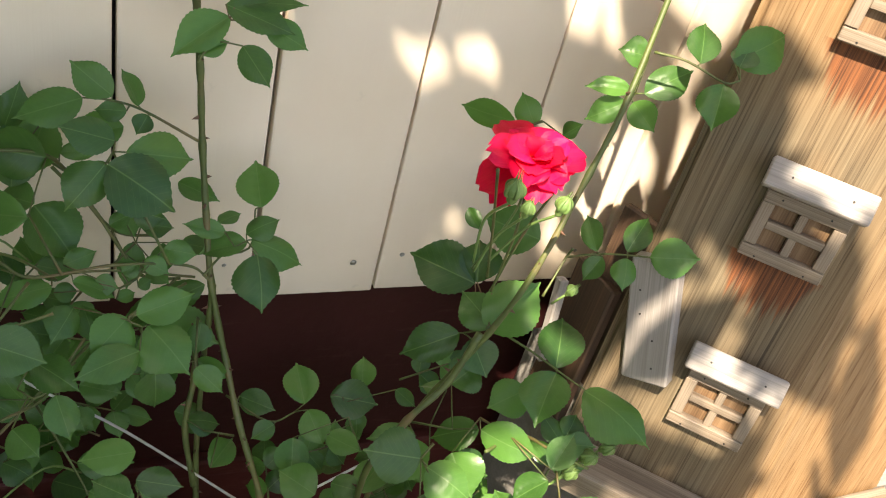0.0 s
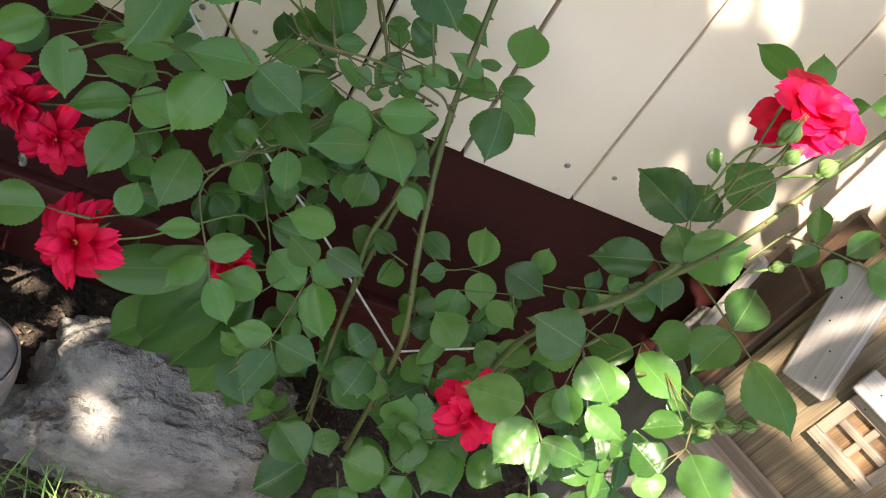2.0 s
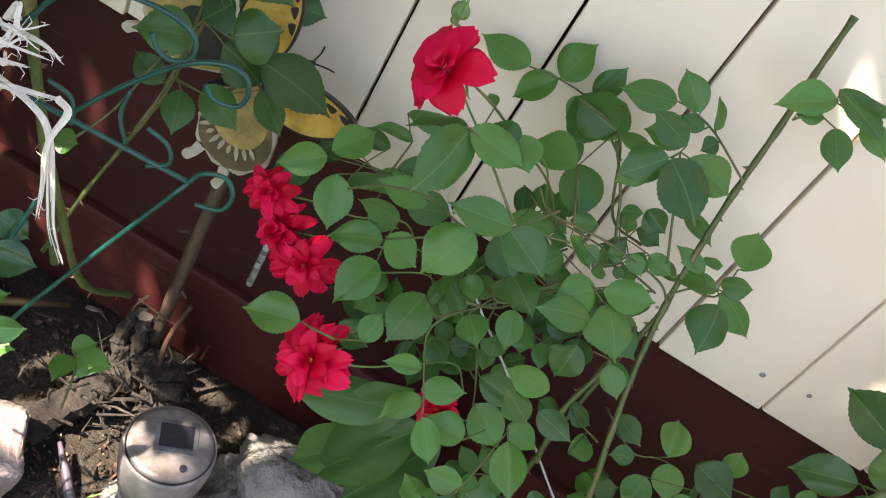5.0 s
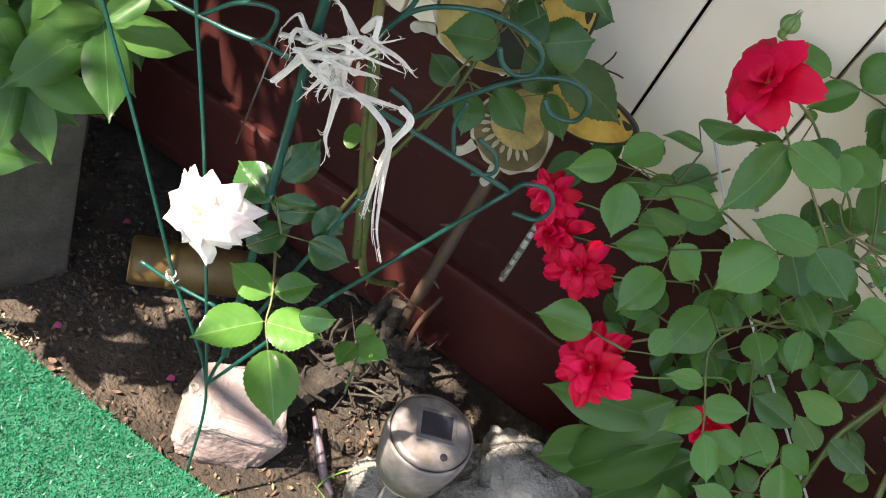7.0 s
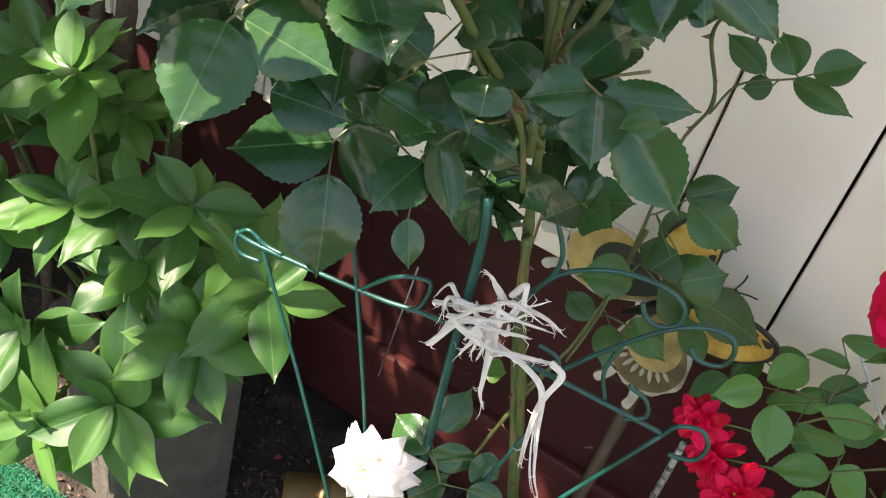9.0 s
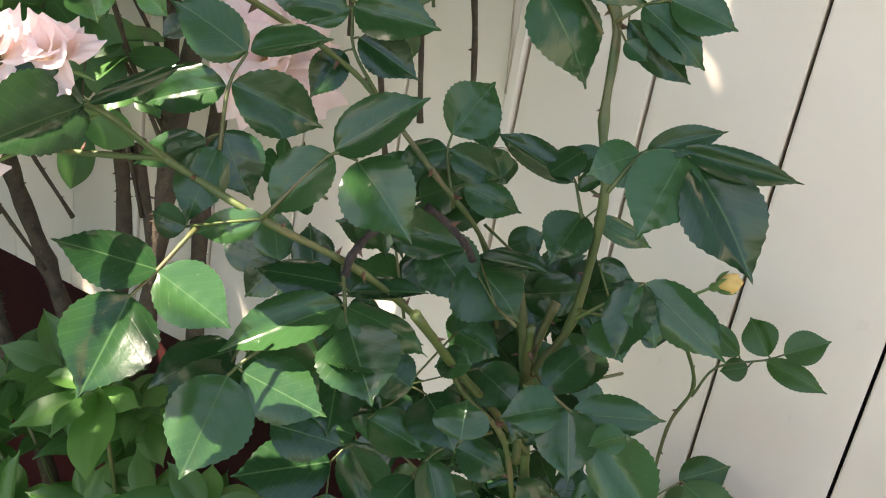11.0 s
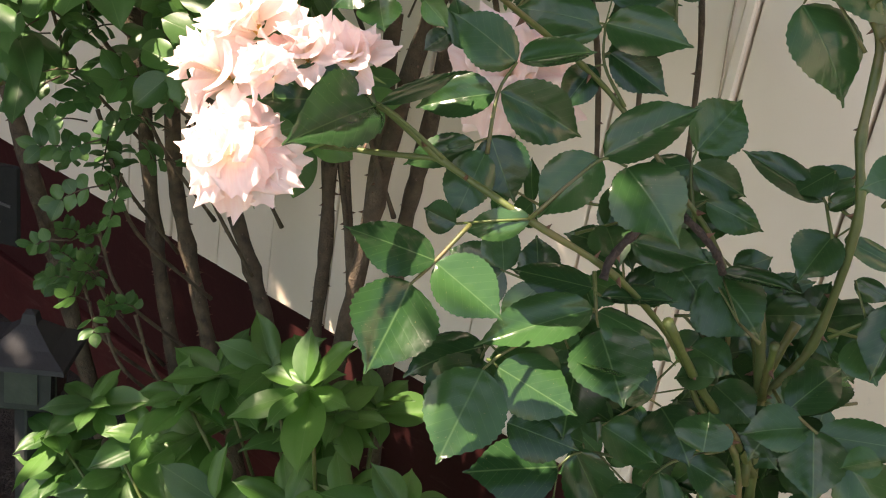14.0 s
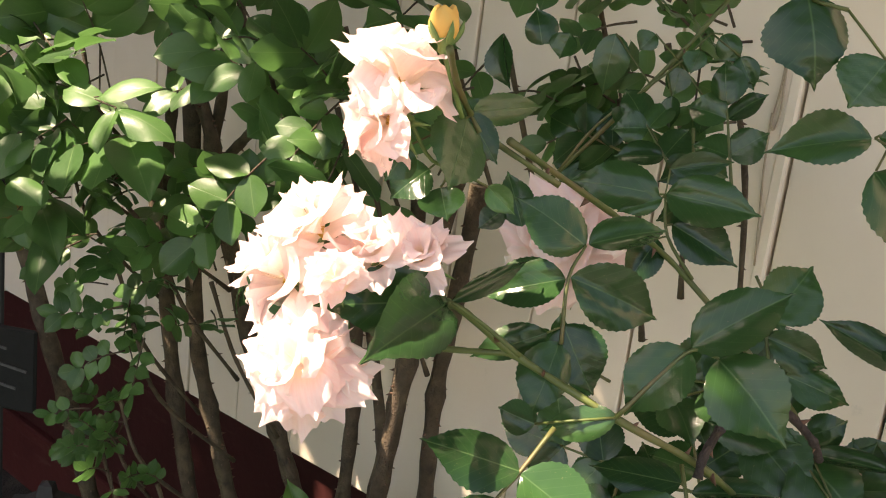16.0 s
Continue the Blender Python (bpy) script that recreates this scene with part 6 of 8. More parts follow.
trunk(0.0126, [(-1.376, 0.580, 1.024), (-1.352, 0.590, 0.890), (-1.322, 0.600, 0.702), (-1.280, 0.610, 0.536)])
trunk(0.0126, [(-1.322, 0.600, 1.125), (-1.301, 0.610, 0.827), (-1.269, 0.620, 0.699), (-1.215, 0.630, 0.559)])
trunk(0.0126, [(-1.271, 0.630, 0.963), (-1.217, 0.640, 0.814), (-1.156, 0.650, 0.699), (-1.107, 0.660, 0.597)])
trunk(0.0112, [(-1.057, 0.680, 0.888), (-1.045, 0.680, 0.766), (-1.047, 0.680, 0.617)])
trunk(0.0108, [(-0.924, 0.620, 1.107), (-0.917, 0.620, 0.979), (-0.921, 0.620, 0.826), (-0.934, 0.620, 0.689)])
trunk(0.0112, [(-0.870, 0.660, 1.097), (-0.886, 0.660, 0.941), (-0.896, 0.660, 0.840), (-0.892, 0.660, 0.694)])
trunk(0.0112, [(-0.844, 0.600, 1.148), (-0.871, 0.600, 1.047), (-0.894, 0.600, 0.895), (-0.913, 0.600, 0.742), (-0.932, 0.600, 0.588)])
trunk(0.0084, [(-1.052, 0.700, 0.889), (-1.007, 0.700, 0.726), (-1.011, 0.700, 0.655)])
cane(SHRUB, 0.0095, [Vector(p) for p in ((-1.400, 0.600, 1.274), (-1.339, 0.600, 1.176), (-1.270, 0.600, 1.071), (-1.291, 0.600, 0.961))], CANE_BROWN, 0.013, 0.005)
cane(SHRUB, 0.0080, [Vector(p) for p in ((-1.284, 0.620, 1.284), (-1.282, 0.620, 1.161), (-1.298, 0.620, 1.060))], CANE_BROWN, 0.013, 0.005)
cane(SHRUB, 0.0055, [Vector(p) for p in ((-1.292, 0.640, 1.286), (-1.263, 0.640, 1.201), (-1.234, 0.640, 1.127))], CANE_BROWN, 0.013, 0.005)
cane(SHRUB, 0.0068, [Vector(p) for p in ((-1.164, 0.630, 1.238), (-1.177, 0.630, 1.167), (-1.205, 0.630, 1.124), (-1.253, 0.630, 1.079), (-1.304, 0.630, 1.035))], CANE_BROWN, 0.013, 0.005)
cane(SHRUB, 0.0080, [Vector(p) for p in ((-1.375, 0.600, 1.269), (-1.367, 0.600, 1.103), (-1.374, 0.600, 0.999), (-1.377, 0.600, 0.908))], CANE_BROWN, 0.013, 0.005)


# ---- peony clump ----
PLANTER_TOP = 0.40
PLANTER = mat_plain("rough_grey_concrete", (0.050, 0.042, 0.034), (0.115, 0.099, 0.081), 24, 0.92, bumps=0.8, dist=0.004, fine=150, dirt=(0.07, 0.058, 0.045))
planter = base("planter", (-0.776, 0.528, SOIL_Z), "square grey concrete planter under the peony, dusty and stained", "planter", m=pose(-0.776, 0.528, SOIL_Z, 0, 0, -25.5))
PH = PLANTER_TOP - SOIL_Z + 0.02
for cx, cy, sx, sy in ((0.085, 0, 0.022, 0.152), (-0.085, 0, 0.022, 0.152), (0, 0.0655, 0.148, 0.021), (0, -0.0655, 0.148, 0.021)):
    part("side", box((sx, sy, PH), pose(cx, cy, PH / 2 - 0.02), 0.004, 2), PLANTER, planter)
part("soil_fill", box((0.147, 0.109, 0.05), pose(0, 0, PLANTER_TOP - SOIL_Z - 0.045), 0.004), SOIL, planter, "dark potting soil")
PEONY = Plant("PEONY", (-0.78, 0.52, SOIL_Z), "peony clump with long pale green leaflets in dappled sun", "peony bush")


def whorl(at, axis, size, count, lean=76):
    """A shoot tip: a stem from the ground and its ring of leaflets."""
    at, ax = Vector(at), Vector(axis).normalized()
    r = PEONY.rand
    foot = Vector((PEONY.at.x + 0.35 * (at.x - PEONY.at.x), PEONY.at.y + 0.3 * (at.y - PEONY.at.y), SOIL_Z)) - PEONY.at
    mid = (foot + at - PEONY.at) / 2 + Vector((0, 0, 0.03))
    if abs(at.x - PEONY.at.x) < 0.26:
        out = at - PEONY.at
        foot = Vector((0.14 * out.x, 0.14 * out.y, PLANTER_TOP - 0.03 - SOIL_Z))
        mid = Vector((0.45 * out.x, 0.45 * out.y, max(0.5 * out.z + 0.03, PLANTER_TOP + 0.05 - SOIL_Z)))
    bm = bmesh.new()
    add_tube(bm, smooth_path([foot, mid, at - PEONY.at], 4), 0.0022, 6)
    ob = part("leaf", bm, CANE_GREEN, PEONY.ob, smooth=True)
    u = ax.orthogonal().normalized()
    v = ax.cross(u)
    off = r.uniform(0, 6.28)
    for k in range(count + 2):
        a = off + k * 2.39996
        t = k / (count + 2)
        b = radians(lean * (1.16 - 0.50 * t) + r.gauss(0, 8))
        rad = math.cos(a) * u + math.sin(a) * v
        d = math.cos(b) * ax + math.sin(b) * rad
        nn = math.sin(b) * ax - math.cos(b) * rad
        ln = size * r.uniform(0.7, 1.05) * (1.1 - 0.4 * t)
        p = at + ax * 0.02 * t
        leaflet(PEONY, ob, p, p + d * ln - Vector((0, 0, 0.12 * ln)), ln * r.uniform(0.40, 0.50), nn + Vector((r.gauss(0.05, 0.2), r.gauss(-0.15, 0.2), 0.2)))


for at, ax, size, count in (
        ((-0.647, 0.505, 0.547), (0.3, -0.4, 0.8), 0.105, 8), ((-0.640, 0.409, 0.541), (0.3, -0.5, 0.8), 0.075, 8),
        ((-0.653, 0.360, 0.493), (0.2, -0.8, 0.2), 0.115, 8), ((-0.872, 0.536, 0.619), (0.2, -0.4, 0.8), 0.10, 8),
        ((-0.812, 0.445, 0.587), (0.25, -0.5, 0.8), 0.10, 9), ((-0.750, 0.551, 0.518), (0.3, -0.4, 0.8), 0.10, 8),
        ((-0.780, 0.36, 0.50), (0.1, -0.8, 0.3), 0.11, 8), ((-0.72, 0.45, 0.565), (0.3, -0.4, 0.8), 0.095, 8),
        ((-0.90, 0.42, 0.55), (-0.1, -0.5, 0.8), 0.10, 8), ((-0.95, 0.53, 0.60), (-0.1, -0.3, 0.9), 0.10, 8),
        ((-0.86, 0.62, 0.62), (0.1, -0.2, 0.9), 0.09, 7), ((-1.02, 0.48, 0.55), (-0.2, -0.4, 0.8), 0.10, 7),
        ((-0.72, 0.33, 0.45), (0.1, -0.8, 0.1), 0.11, 8), ((-0.76, 0.47, 0.61), (0.2, -0.3, 0.9), 0.08, 8),
        ((-0.93, 0.36, 0.47), (-0.1, -0.6, 0.7), 0.09, 7), ((-0.68, 0.60, 0.53), (0.2, -0.2, 0.9), 0.085, 7),
        ((-1.283, 0.430, 0.432), (-0.2, -0.4, 0.8), 0.088, 8),
        ((-1.233, 0.460, 0.494), (0.0, -0.4, 0.8), 0.094, 8),
        ((-1.140, 0.490, 0.478), (0.2, -0.4, 0.8), 0.100, 8),
        ((-0.984, 0.430, 0.635), (-0.2, -0.4, 0.8), 0.088, 8),
        ((-0.963, 0.460, 0.666), (0.0, -0.4, 0.8), 0.094, 8),
        ((-0.913, 0.490, 0.696), (0.2, -0.4, 0.8), 0.100, 8),
        ((-0.789, 0.430, 0.750), (-0.2, -0.4, 0.8), 0.088, 8),
        ((-1.302, 0.460, 0.351), (0.0, -0.4, 0.8), 0.094, 8),
        ((-1.202, 0.490, 0.387), (0.2, -0.4, 0.8), 0.100, 8),
        ((-0.575, 0.45, 0.625), (0.5, -0.3, 0.6), 0.095, 5), ((-0.66, 0.44, 0.67), (0.3, -0.2, 0.9), 0.085, 6), ((-0.61, 0.40, 0.58), (0.5, -0.4, 0.5), 0.09, 6),
        ((-0.99, 0.60, 0.58), (0, -0.3, 0.9), 0.085, 7), ((-0.84, 0.53, 0.655), (0.1, -0.3, 0.9), 0.085, 8)):
    whorl(at, ax, size, count)

# ---- low clump of broad leaves beside the rock ----
LOW = Plant("LOW", (0.02, 0.60, SOIL_Z), "low clump of broad dark green leaves beside the rock", "leaf clump")
for foot, tip, width in (
        ((0.030, 0.600, 0.475), (-0.085, 0.580, 0.440), 0.050), ((0.060, 0.600, 0.470), (-0.020, 0.575, 0.330), 0.072), ((0.085, 0.605, 0.460), (0.030, 0.575, 0.325), 0.070),
        ((0.095, 0.610, 0.400), (0.065, 0.575, 0.290), 0.062), ((0.030, 0.615, 0.400), (-0.040, 0.595, 0.315), 0.055), ((0.030, 0.610, 0.500), (-0.015, 0.585, 0.425), 0.050),
        ((0.125, 0.610, 0.380), (0.110, 0.570, 0.280), 0.055)):
    foot, tip = Vector(foot), Vector(tip)
    bm = bmesh.new()
    add_tube(bm, smooth_path([Vector((0.02 * foot.x, 0.03, 0.0)), (foot - LOW.at) * 0.6 + Vector((0.01, 0.02, 0.02)), foot - LOW.at], 5), 0.0019, 6)
    low_stalk = part("leaf", bm, CANE_GREEN, LOW.ob, smooth=True)
    leaflet(LOW, low_stalk, foot, tip, width, (-0.15 + LOW.rand.gauss(0, 0.2), -0.6, 0.8))

# ---- back shrub: leaves of many small blades ----
rs = random.Random(21)


def shrub_leaf(at, out, size, count=7):
    at, out = Vector(at), Vector(out).normalized()
    n = Vector((0.52 + rs.gauss(0, 0.25), -0.55 + rs.gauss(0, 0.2), 0.65 + rs.gauss(0, 0.2)))
    n = (n - out * n.dot(out)).normalized()
    side = out.cross(n).normalized()
    rows = []
    ln = size * 1.9
    for k in range(count):
        t = 1.0 if k == 0 else 0.9 - 0.28 * ((k - 1) // 2)
        p = at + out * ln * t - Vector((0, 0, 0.25 * ln * t * t))
        d = out if k == 0 else (0.55 * out + (side if k % 2 else -side))
        q = p + d.normalized() * size * rs.uniform(0.7, 1.05)
        rows.append((*p, *q, size * rs.uniform(0.55, 0.68)))
    spray(SHRUB, n, [at, at + out * ln * 0.5 - Vector((0, 0, 0.05 * ln)), at + out * ln - Vector((0, 0, 0.25 * ln))], rows)


for at, n_leaves, spread, size in (
        ((-1.36, 0.45, 1.16), 5, 0.08, 0.070), ((-1.29, 0.42, 1.20), 4, 0.06, 0.068), ((-1.27, 0.44, 1.10), 5, 0.06, 0.070), ((-1.42, 0.48, 1.04), 6, 0.09, 0.060), ((-1.47, 0.44, 1.14), 3, 0.06, 0.064),
        ((-1.26, 0.47, 0.755), 4, 0.05, 0.021), ((-1.30, 0.47, 0.67), 4, 0.045, 0.023), ((-1.25, 0.47, 0.645), 4, 0.05, 0.024), ((-1.18, 0.48, 0.66), 3, 0.03, 0.02), ((-1.235, 0.47, 0.86), 4, 0.05, 0.026),
        ((-1.07, 0.50, 1.24), 4, 0.06, 0.052), ((-1.02, 0.50, 1.13), 4, 0.05, 0.058), ((-0.95, 0.51, 1.17), 4, 0.07, 0.056), ((-0.96, 0.52, 1.25), 5, 0.09, 0.052), ((-0.91, 0.53, 1.10), 5, 0.06, 0.050),
        ((-1.24, 0.50, 0.98), 8, 0.08, 0.032), ((-1.10, 0.52, 1.02), 5, 0.07, 0.034), ((-1.34, 0.50, 0.70), 6, 0.07, 0.024), ((-1.15, 0.52, 0.93), 6, 0.06, 0.030),
        ((-0.98, 0.56, 1.06), 6, 0.07, 0.040), ((-1.32, 0.50, 0.90), 7, 0.08, 0.030), ((-0.84, 0.52, 1.30), 8, 0.10, 0.046), ((-0.77, 0.54, 1.25), 5, 0.06, 0.048),
        ((-1.02, 0.62, 1.34), 9, 0.13, 0.048), ((-0.72, 0.58, 1.33), 8, 0.10, 0.040), ((-0.63, 0.57, 1.27), 7, 0.05, 0.030), ((-0.575, 0.57, 1.27), 7, 0.045, 0.028), ((-0.66, 0.56, 1.22), 4, 0.04, 0.030)):
    for k in range(n_leaves):
        off = Vector((rs.gauss(0, spread * 0.6), rs.gauss(0, spread * 0.35), rs.gauss(0, spread * 0.5)))
        shrub_leaf(Vector(at) + off, off * 4 + Vector((rs.gauss(0, 0.4), -0.35, rs.gauss(0.05, 0.3))), size * rs.uniform(0.8, 1.2), rs.choice((5, 7)))
    cane(SHRUB, 0.0026, [at, Vector(at) + Vector((0.02, 0.03, -0.10)), (at[0] + 0.03, 0.62, at[2] - 0.22)], CANE_BROWN, 0.03, 0.004)

# ---- leaves deep inside the two rose bushes ----
fr = random.Random(44)


def inner_leaves(plant, lo, hi, n, size, face):
    for k in range(n):
        c = Vector([fr.uniform(a, b) for a, b in zip(lo, hi)])
        d = Vector((fr.gauss(0, 1), fr.gauss(0, 0.5), fr.gauss(-0.2, 0.8))).normalized()
        nn = Vector(face) + Vector((fr.gauss(0, 0.3), fr.gauss(0, 0.3), fr.gauss(0, 0.3)))
        side = d.cross(nn).normalized()
        rows = []
        for j, (t, s) in enumerate(((1.0, 0), (0.85, 1), (0.85, -1), (0.4, 1), (0.4, -1))):
            p = c + d * size * 1.5 * t
            q = p + (d * (1 if s == 0 else 0.5) + side * s).normalized() * size * fr.uniform(0.7, 1.0)
            rows.append((*p, *q, size * fr.uniform(0.6, 0.75)))
        spray(plant, nn, [c, c + d * size * 0.8, c + d * size * 1.5], rows)


inner_leaves(RED, (-0.06, 0.64, 0.40), (0.12, 0.73, 0.72), 13, 0.036, (-0.05, -0.7, 0.6))
inner_leaves(RED, (0.28, 0.60, 0.36), (0.46, 0.70, 0.58), 8, 0.036, (-0.05, -0.7, 0.6))
inner_leaves(RED, (0.06, 0.56, 0.30), (0.34, 0.66, 0.46), 9, 0.036, (-0.05, -0.7, 0.6))
inner_leaves(RED, (0.38, 0.47, 0.47), (0.52, 0.53, 0.60), 8, 0.036, (-0.05, -0.7, 0.6))
inner_leaves(RED, (0.18, 0.52, 0.28), (0.40, 0.60, 0.48), 9, 0.036, (-0.05, -0.7, 0.6))
inner_leaves(PALE, (-0.50, 0.40, 0.88), (-0.34, 0.50, 1.06), 8, 0.042, (0.35, -0.7, 0.4))
inner_leaves(PALE, (-0.56, 0.34, 0.90), (-0.46, 0.44, 1.05), 9, 0.046, (0.35, -0.75, 0.45))
inner_leaves(PALE, (-0.44, 0.44, 0.86), (-0.30, 0.54, 1.00), 6, 0.044, (0.2, -0.75, 0.45))
inner_leaves(PALE, (-0.62, 0.42, 1.02), (-0.48, 0.52, 1.22), 7, 0.038, (0.45, -0.7, 0.3))
inner_leaves(PALE, (-0.46, 0.42, 0.80), (-0.37, 0.50, 0.88), 2, 0.050, (0.2, -0.75, 0.45))

# dead stubs of old canes inside the pale bush
cane(PALE, 0.0022, [Vector(p) for p in ((-0.415, 0.255, 1.066), (-0.416, 0.260, 1.076), (-0.418, 0.280, 1.084), (-0.421, 0.310, 1.088))], CANE_DEAD, 0.02, 0.004)
cane(PALE, 0.0021, [Vector(p) for p in ((-0.400, 0.300, 1.099), (-0.393, 0.310, 1.091), (-0.384, 0.320, 1.079), (-0.382, 0.330, 1.067))], CANE_DEAD, 0.02, 0.004)

# ---- mini windmill tower ----
IRON = mat_plain("nail_iron", (0.03, 0.028, 0.027), (0.07, 0.06, 0.055), 90, 0.55, 0.6)
CONCRETE = mat_plain("pale_paving", (0.22, 0.21, 0.195), (0.34, 0.325, 0.30), 18, 0.9, bumps=0.6, dist=0.004, fine=140, dirt=(0.17, 0.155, 0.14))
DARKWOOD = mat_wood("dark_brown_wood", (0.028, 0.016, 0.010), (0.060, 0.032, 0.019), (0.105, 0.058, 0.032), 1.2, along="Y")
ORANGEWOOD = mat_wood("oiled_wood", (0.34, 0.15, 0.05), (0.46, 0.22, 0.085), (0.55, 0.3, 0.13), 1.2, along="X")
# axes of the windowed face: u to its right, v up the slope, w out of it
FU, FV, FW = Vector((0.743, -0.669, 0)), Vector((0.1165, 0.1294, 0.985)), Vector((-0.659, -0.732, 0.174))
FACE = Matrix((FU, FV, FW)).transposed().to_4x4()
FACE.translation = (0.627, 0.545, 0.620)
tower = base("garden_windmill", (0.80, 0.62, 0.56), "weathered pine garden windmill tower with small framed windows", "garden ornament")
tb = Matrix.Translation((-0.80, -0.62, -0.56))


def tower_body():
    """Sloping sides; the windowed face runs from u = -0.087 to 0.115 at its foot."""
    bm = bmesh.new()
    foot = [(-0.087, 0.0), (0.115, 0.0), (0.255, -0.14), (0.255, -0.32), (-0.075, -0.32)]
    head = [(-0.087, 0.0), (0.062, 0.0), (0.13, -0.07), (0.13, -0.18), (-0.080, -0.18)]
    low = [bm.verts.new((u, -0.075, w)) for u, w in foot]
    high = [bm.verts.new((u, 0.85, w)) for u, w in head]
    flat = FACE.inverted()
    for v in low:
        p = FACE @ v.co
        v.co = flat @ Vector((p.x, p.y, 0.536))
    n = len(low)
    for k in range(n):
        j = (k + 1) % n
        bm.faces.new((low[k], low[j], high[j], high[k]))
    bm.faces.new(high), bm.faces.new(low[::-1])
    bmesh.ops.bevel(bm, geom=[e for e in bm.edges if abs(e.verts[0].co.y - e.verts[1].co.y) > 0.5], offset=0.008, segments=3, affect="EDGES")
    return bm


def on_face(u, v, w, rz=0.0, rx=0.0):
    return tb @ FACE @ pose(u, v, w, rx, 0, rz)


def plank(name, size, m, woods, parent, label="", bev=0.0008):
    """A squared piece of wood with the grain along its longest side."""
    return part(name, box(size, None, bev), woods["XYZ"[max(range(3), key=lambda k: size[k])]], parent, label, m=m)


def tower_window(u, v, wd=0.076, ht=0.066):
    at = on_face(u + wd / 2, v + ht / 2, 0.001)
    back = part("window", box((wd - 0.006, ht - 0.006, 0.004)), PALEWOOD["Y"], tower, "small framed window", m=at)
    t = 0.0115
    for cu, cv, su, sv, th in ((0, t / 2 - ht / 2, wd, t, 0.0115), (0, ht / 2 - t / 2, wd, t, 0.0115),
                               (t / 2 - wd / 2, 0, t, ht - 2 * t - 0.001, 0.0105), (wd / 2 - t / 2, 0, t, ht - 2 * t - 0.001, 0.0105)):
        plank("frame", (su, sv, th), pose(cu, cv, th / 2, 0, 0, math.sin(900 * (cu + u)) * 0.6), FRAMEWOOD, back)
    plank("glazing_bar", (0.008, ht - 2 * t, 0.007), pose(0, 0, 0.0055), FRAMEWOOD, back)
    plank("glazing_bar", (wd - 2 * t, 0.008, 0.0085), pose(0, 0.001, 0.0058), FRAMEWOOD, back)
    hood = plank("hood", (wd + 0.017, 0.027, 0.016), pose(0.000, ht / 2 + 0.0165, 0.0165, -24), GREYWOOD, back, "silvered wooden hood", 0.0014)
    for cu, cv, w, on in ((-0.3, -0.46, 0.0116, back), (0.3, -0.45, 0.0116, back), (-0.3, 0.42, 0.0116, back), (0.28, 0.42, 0.0116, back), (-0.34, 0.03, 0.0088, hood), (0.36, 0.06, 0.0088, hood)):
        bm = bmesh.new()
        bmesh.ops.create_cone(bm, cap_ends=True, segments=8, radius1=0.0011, radius2=0.0009, depth=0.0012)
        part("nail", bm, IRON, on, m=pose(cu * wd, cv * (ht if on is back else 0.02), w))


part("body", tower_body(), TOWERWOOD, tower, "sun-bleached pine boards", m=tb @ FACE)
# boards round its foot: a flat one against each side and a raised rim outside it
for u, w, rz, ln in ((0.012, 0.0, 0.0, 0.20), (0.188, -0.073, 45.0, 0.19)):
    c = FACE @ Vector((u, -0.075, w))
    m = tb @ pose(c.x, c.y, 0.535, 0, 0, -42 + rz)
    plank("foot_board", (ln, 0.034, 0.022), m @ pose(0, -0.019, 0.004), FRAMEWOOD, tower, "weathered board at the foot", 0.0015)
    plank("foot_rim", (ln, 0.018, 0.034), m @ pose(0, -0.0465, 0.004), FRAMEWOOD, tower, "raised weathered rim board", 0.0015)


tower_window(0.0, 0.0)
tower_window(-0.013, 0.194)
tower_window(-0.020, 0.396)
# side hood and dark left side boards
side = Matrix.Translation(tb.translation) @ FACE
plank("shutter", (0.047, 0.13, 0.020), side @ pose(-0.053, 0.094, 0.010, 0, -12, 17), GREYWOOD, tower, "silvered board with nail holes", 0.002)
for cu, cv in ((-0.06, 0.10), (-0.045, 0.075), (-0.062, 0.125), (-0.043, 0.045)):
    bm = bmesh.new()
    bmesh.ops.create_cone(bm, cap_ends=True, segments=8, radius1=0.001, radius2=0.001, depth=0.001, matrix=side @ pose(-0.053, 0.094, 0.010, 0, -12, 17) @ pose(cu + 0.05, cv - 0.092, 0.0102))
    part("nail", bm, IRON, tower)
part("side_board", box((0.07, 0.17, 0.012), None, 0.002), DARKWOOD, tower, "dark brown side board", m=side @ pose(-0.118, 0.010, -0.035, 0, -45, 0))
part("side_board", box((0.05, 0.20, 0.010), None, 0.002), DARKWOOD, tower, "dark brown side board", m=side @ pose(-0.100, 0.075, -0.030, 0, -30, 0))
plank("batten", (0.012, 0.10, 0.010), side @ pose(-0.145, 0.03, -0.02, 0, -45, 6), GREYWOOD, tower, "loose grey batten", 0.0015)
# plinth of paving under it, extended unseen towards -y to bounce light
pad = tagged(part("pavement", box((1.7, 2.95, 0.42), pose(1.45, -0.70, 0.31), 0.006), CONCRETE), "pale concrete paving beside the bed, extended unseen to bounce light", "pavement", kind="structure")
slabs = random.Random(9)
slab_mesh = link_bm("slab", box((0.19, 0.12, 0.03), None, 0.004), CONCRETE)
for i in range(7):
    for j in range(5):
        part("slab", slab_mesh, None, pad, m=pose(0.70 + 0.196 * i + 0.098 * (j % 2), 0.16 + 0.126 * j, 0.518 + slabs.uniform(-0.002, 0.002), 0, 0, -42 * 0 + slabs.uniform(-0.6, 0.6)))
stool = base("timber_box", (1.10, 0.45, 0.57), "orange-brown oiled timber box on the paving", "box")
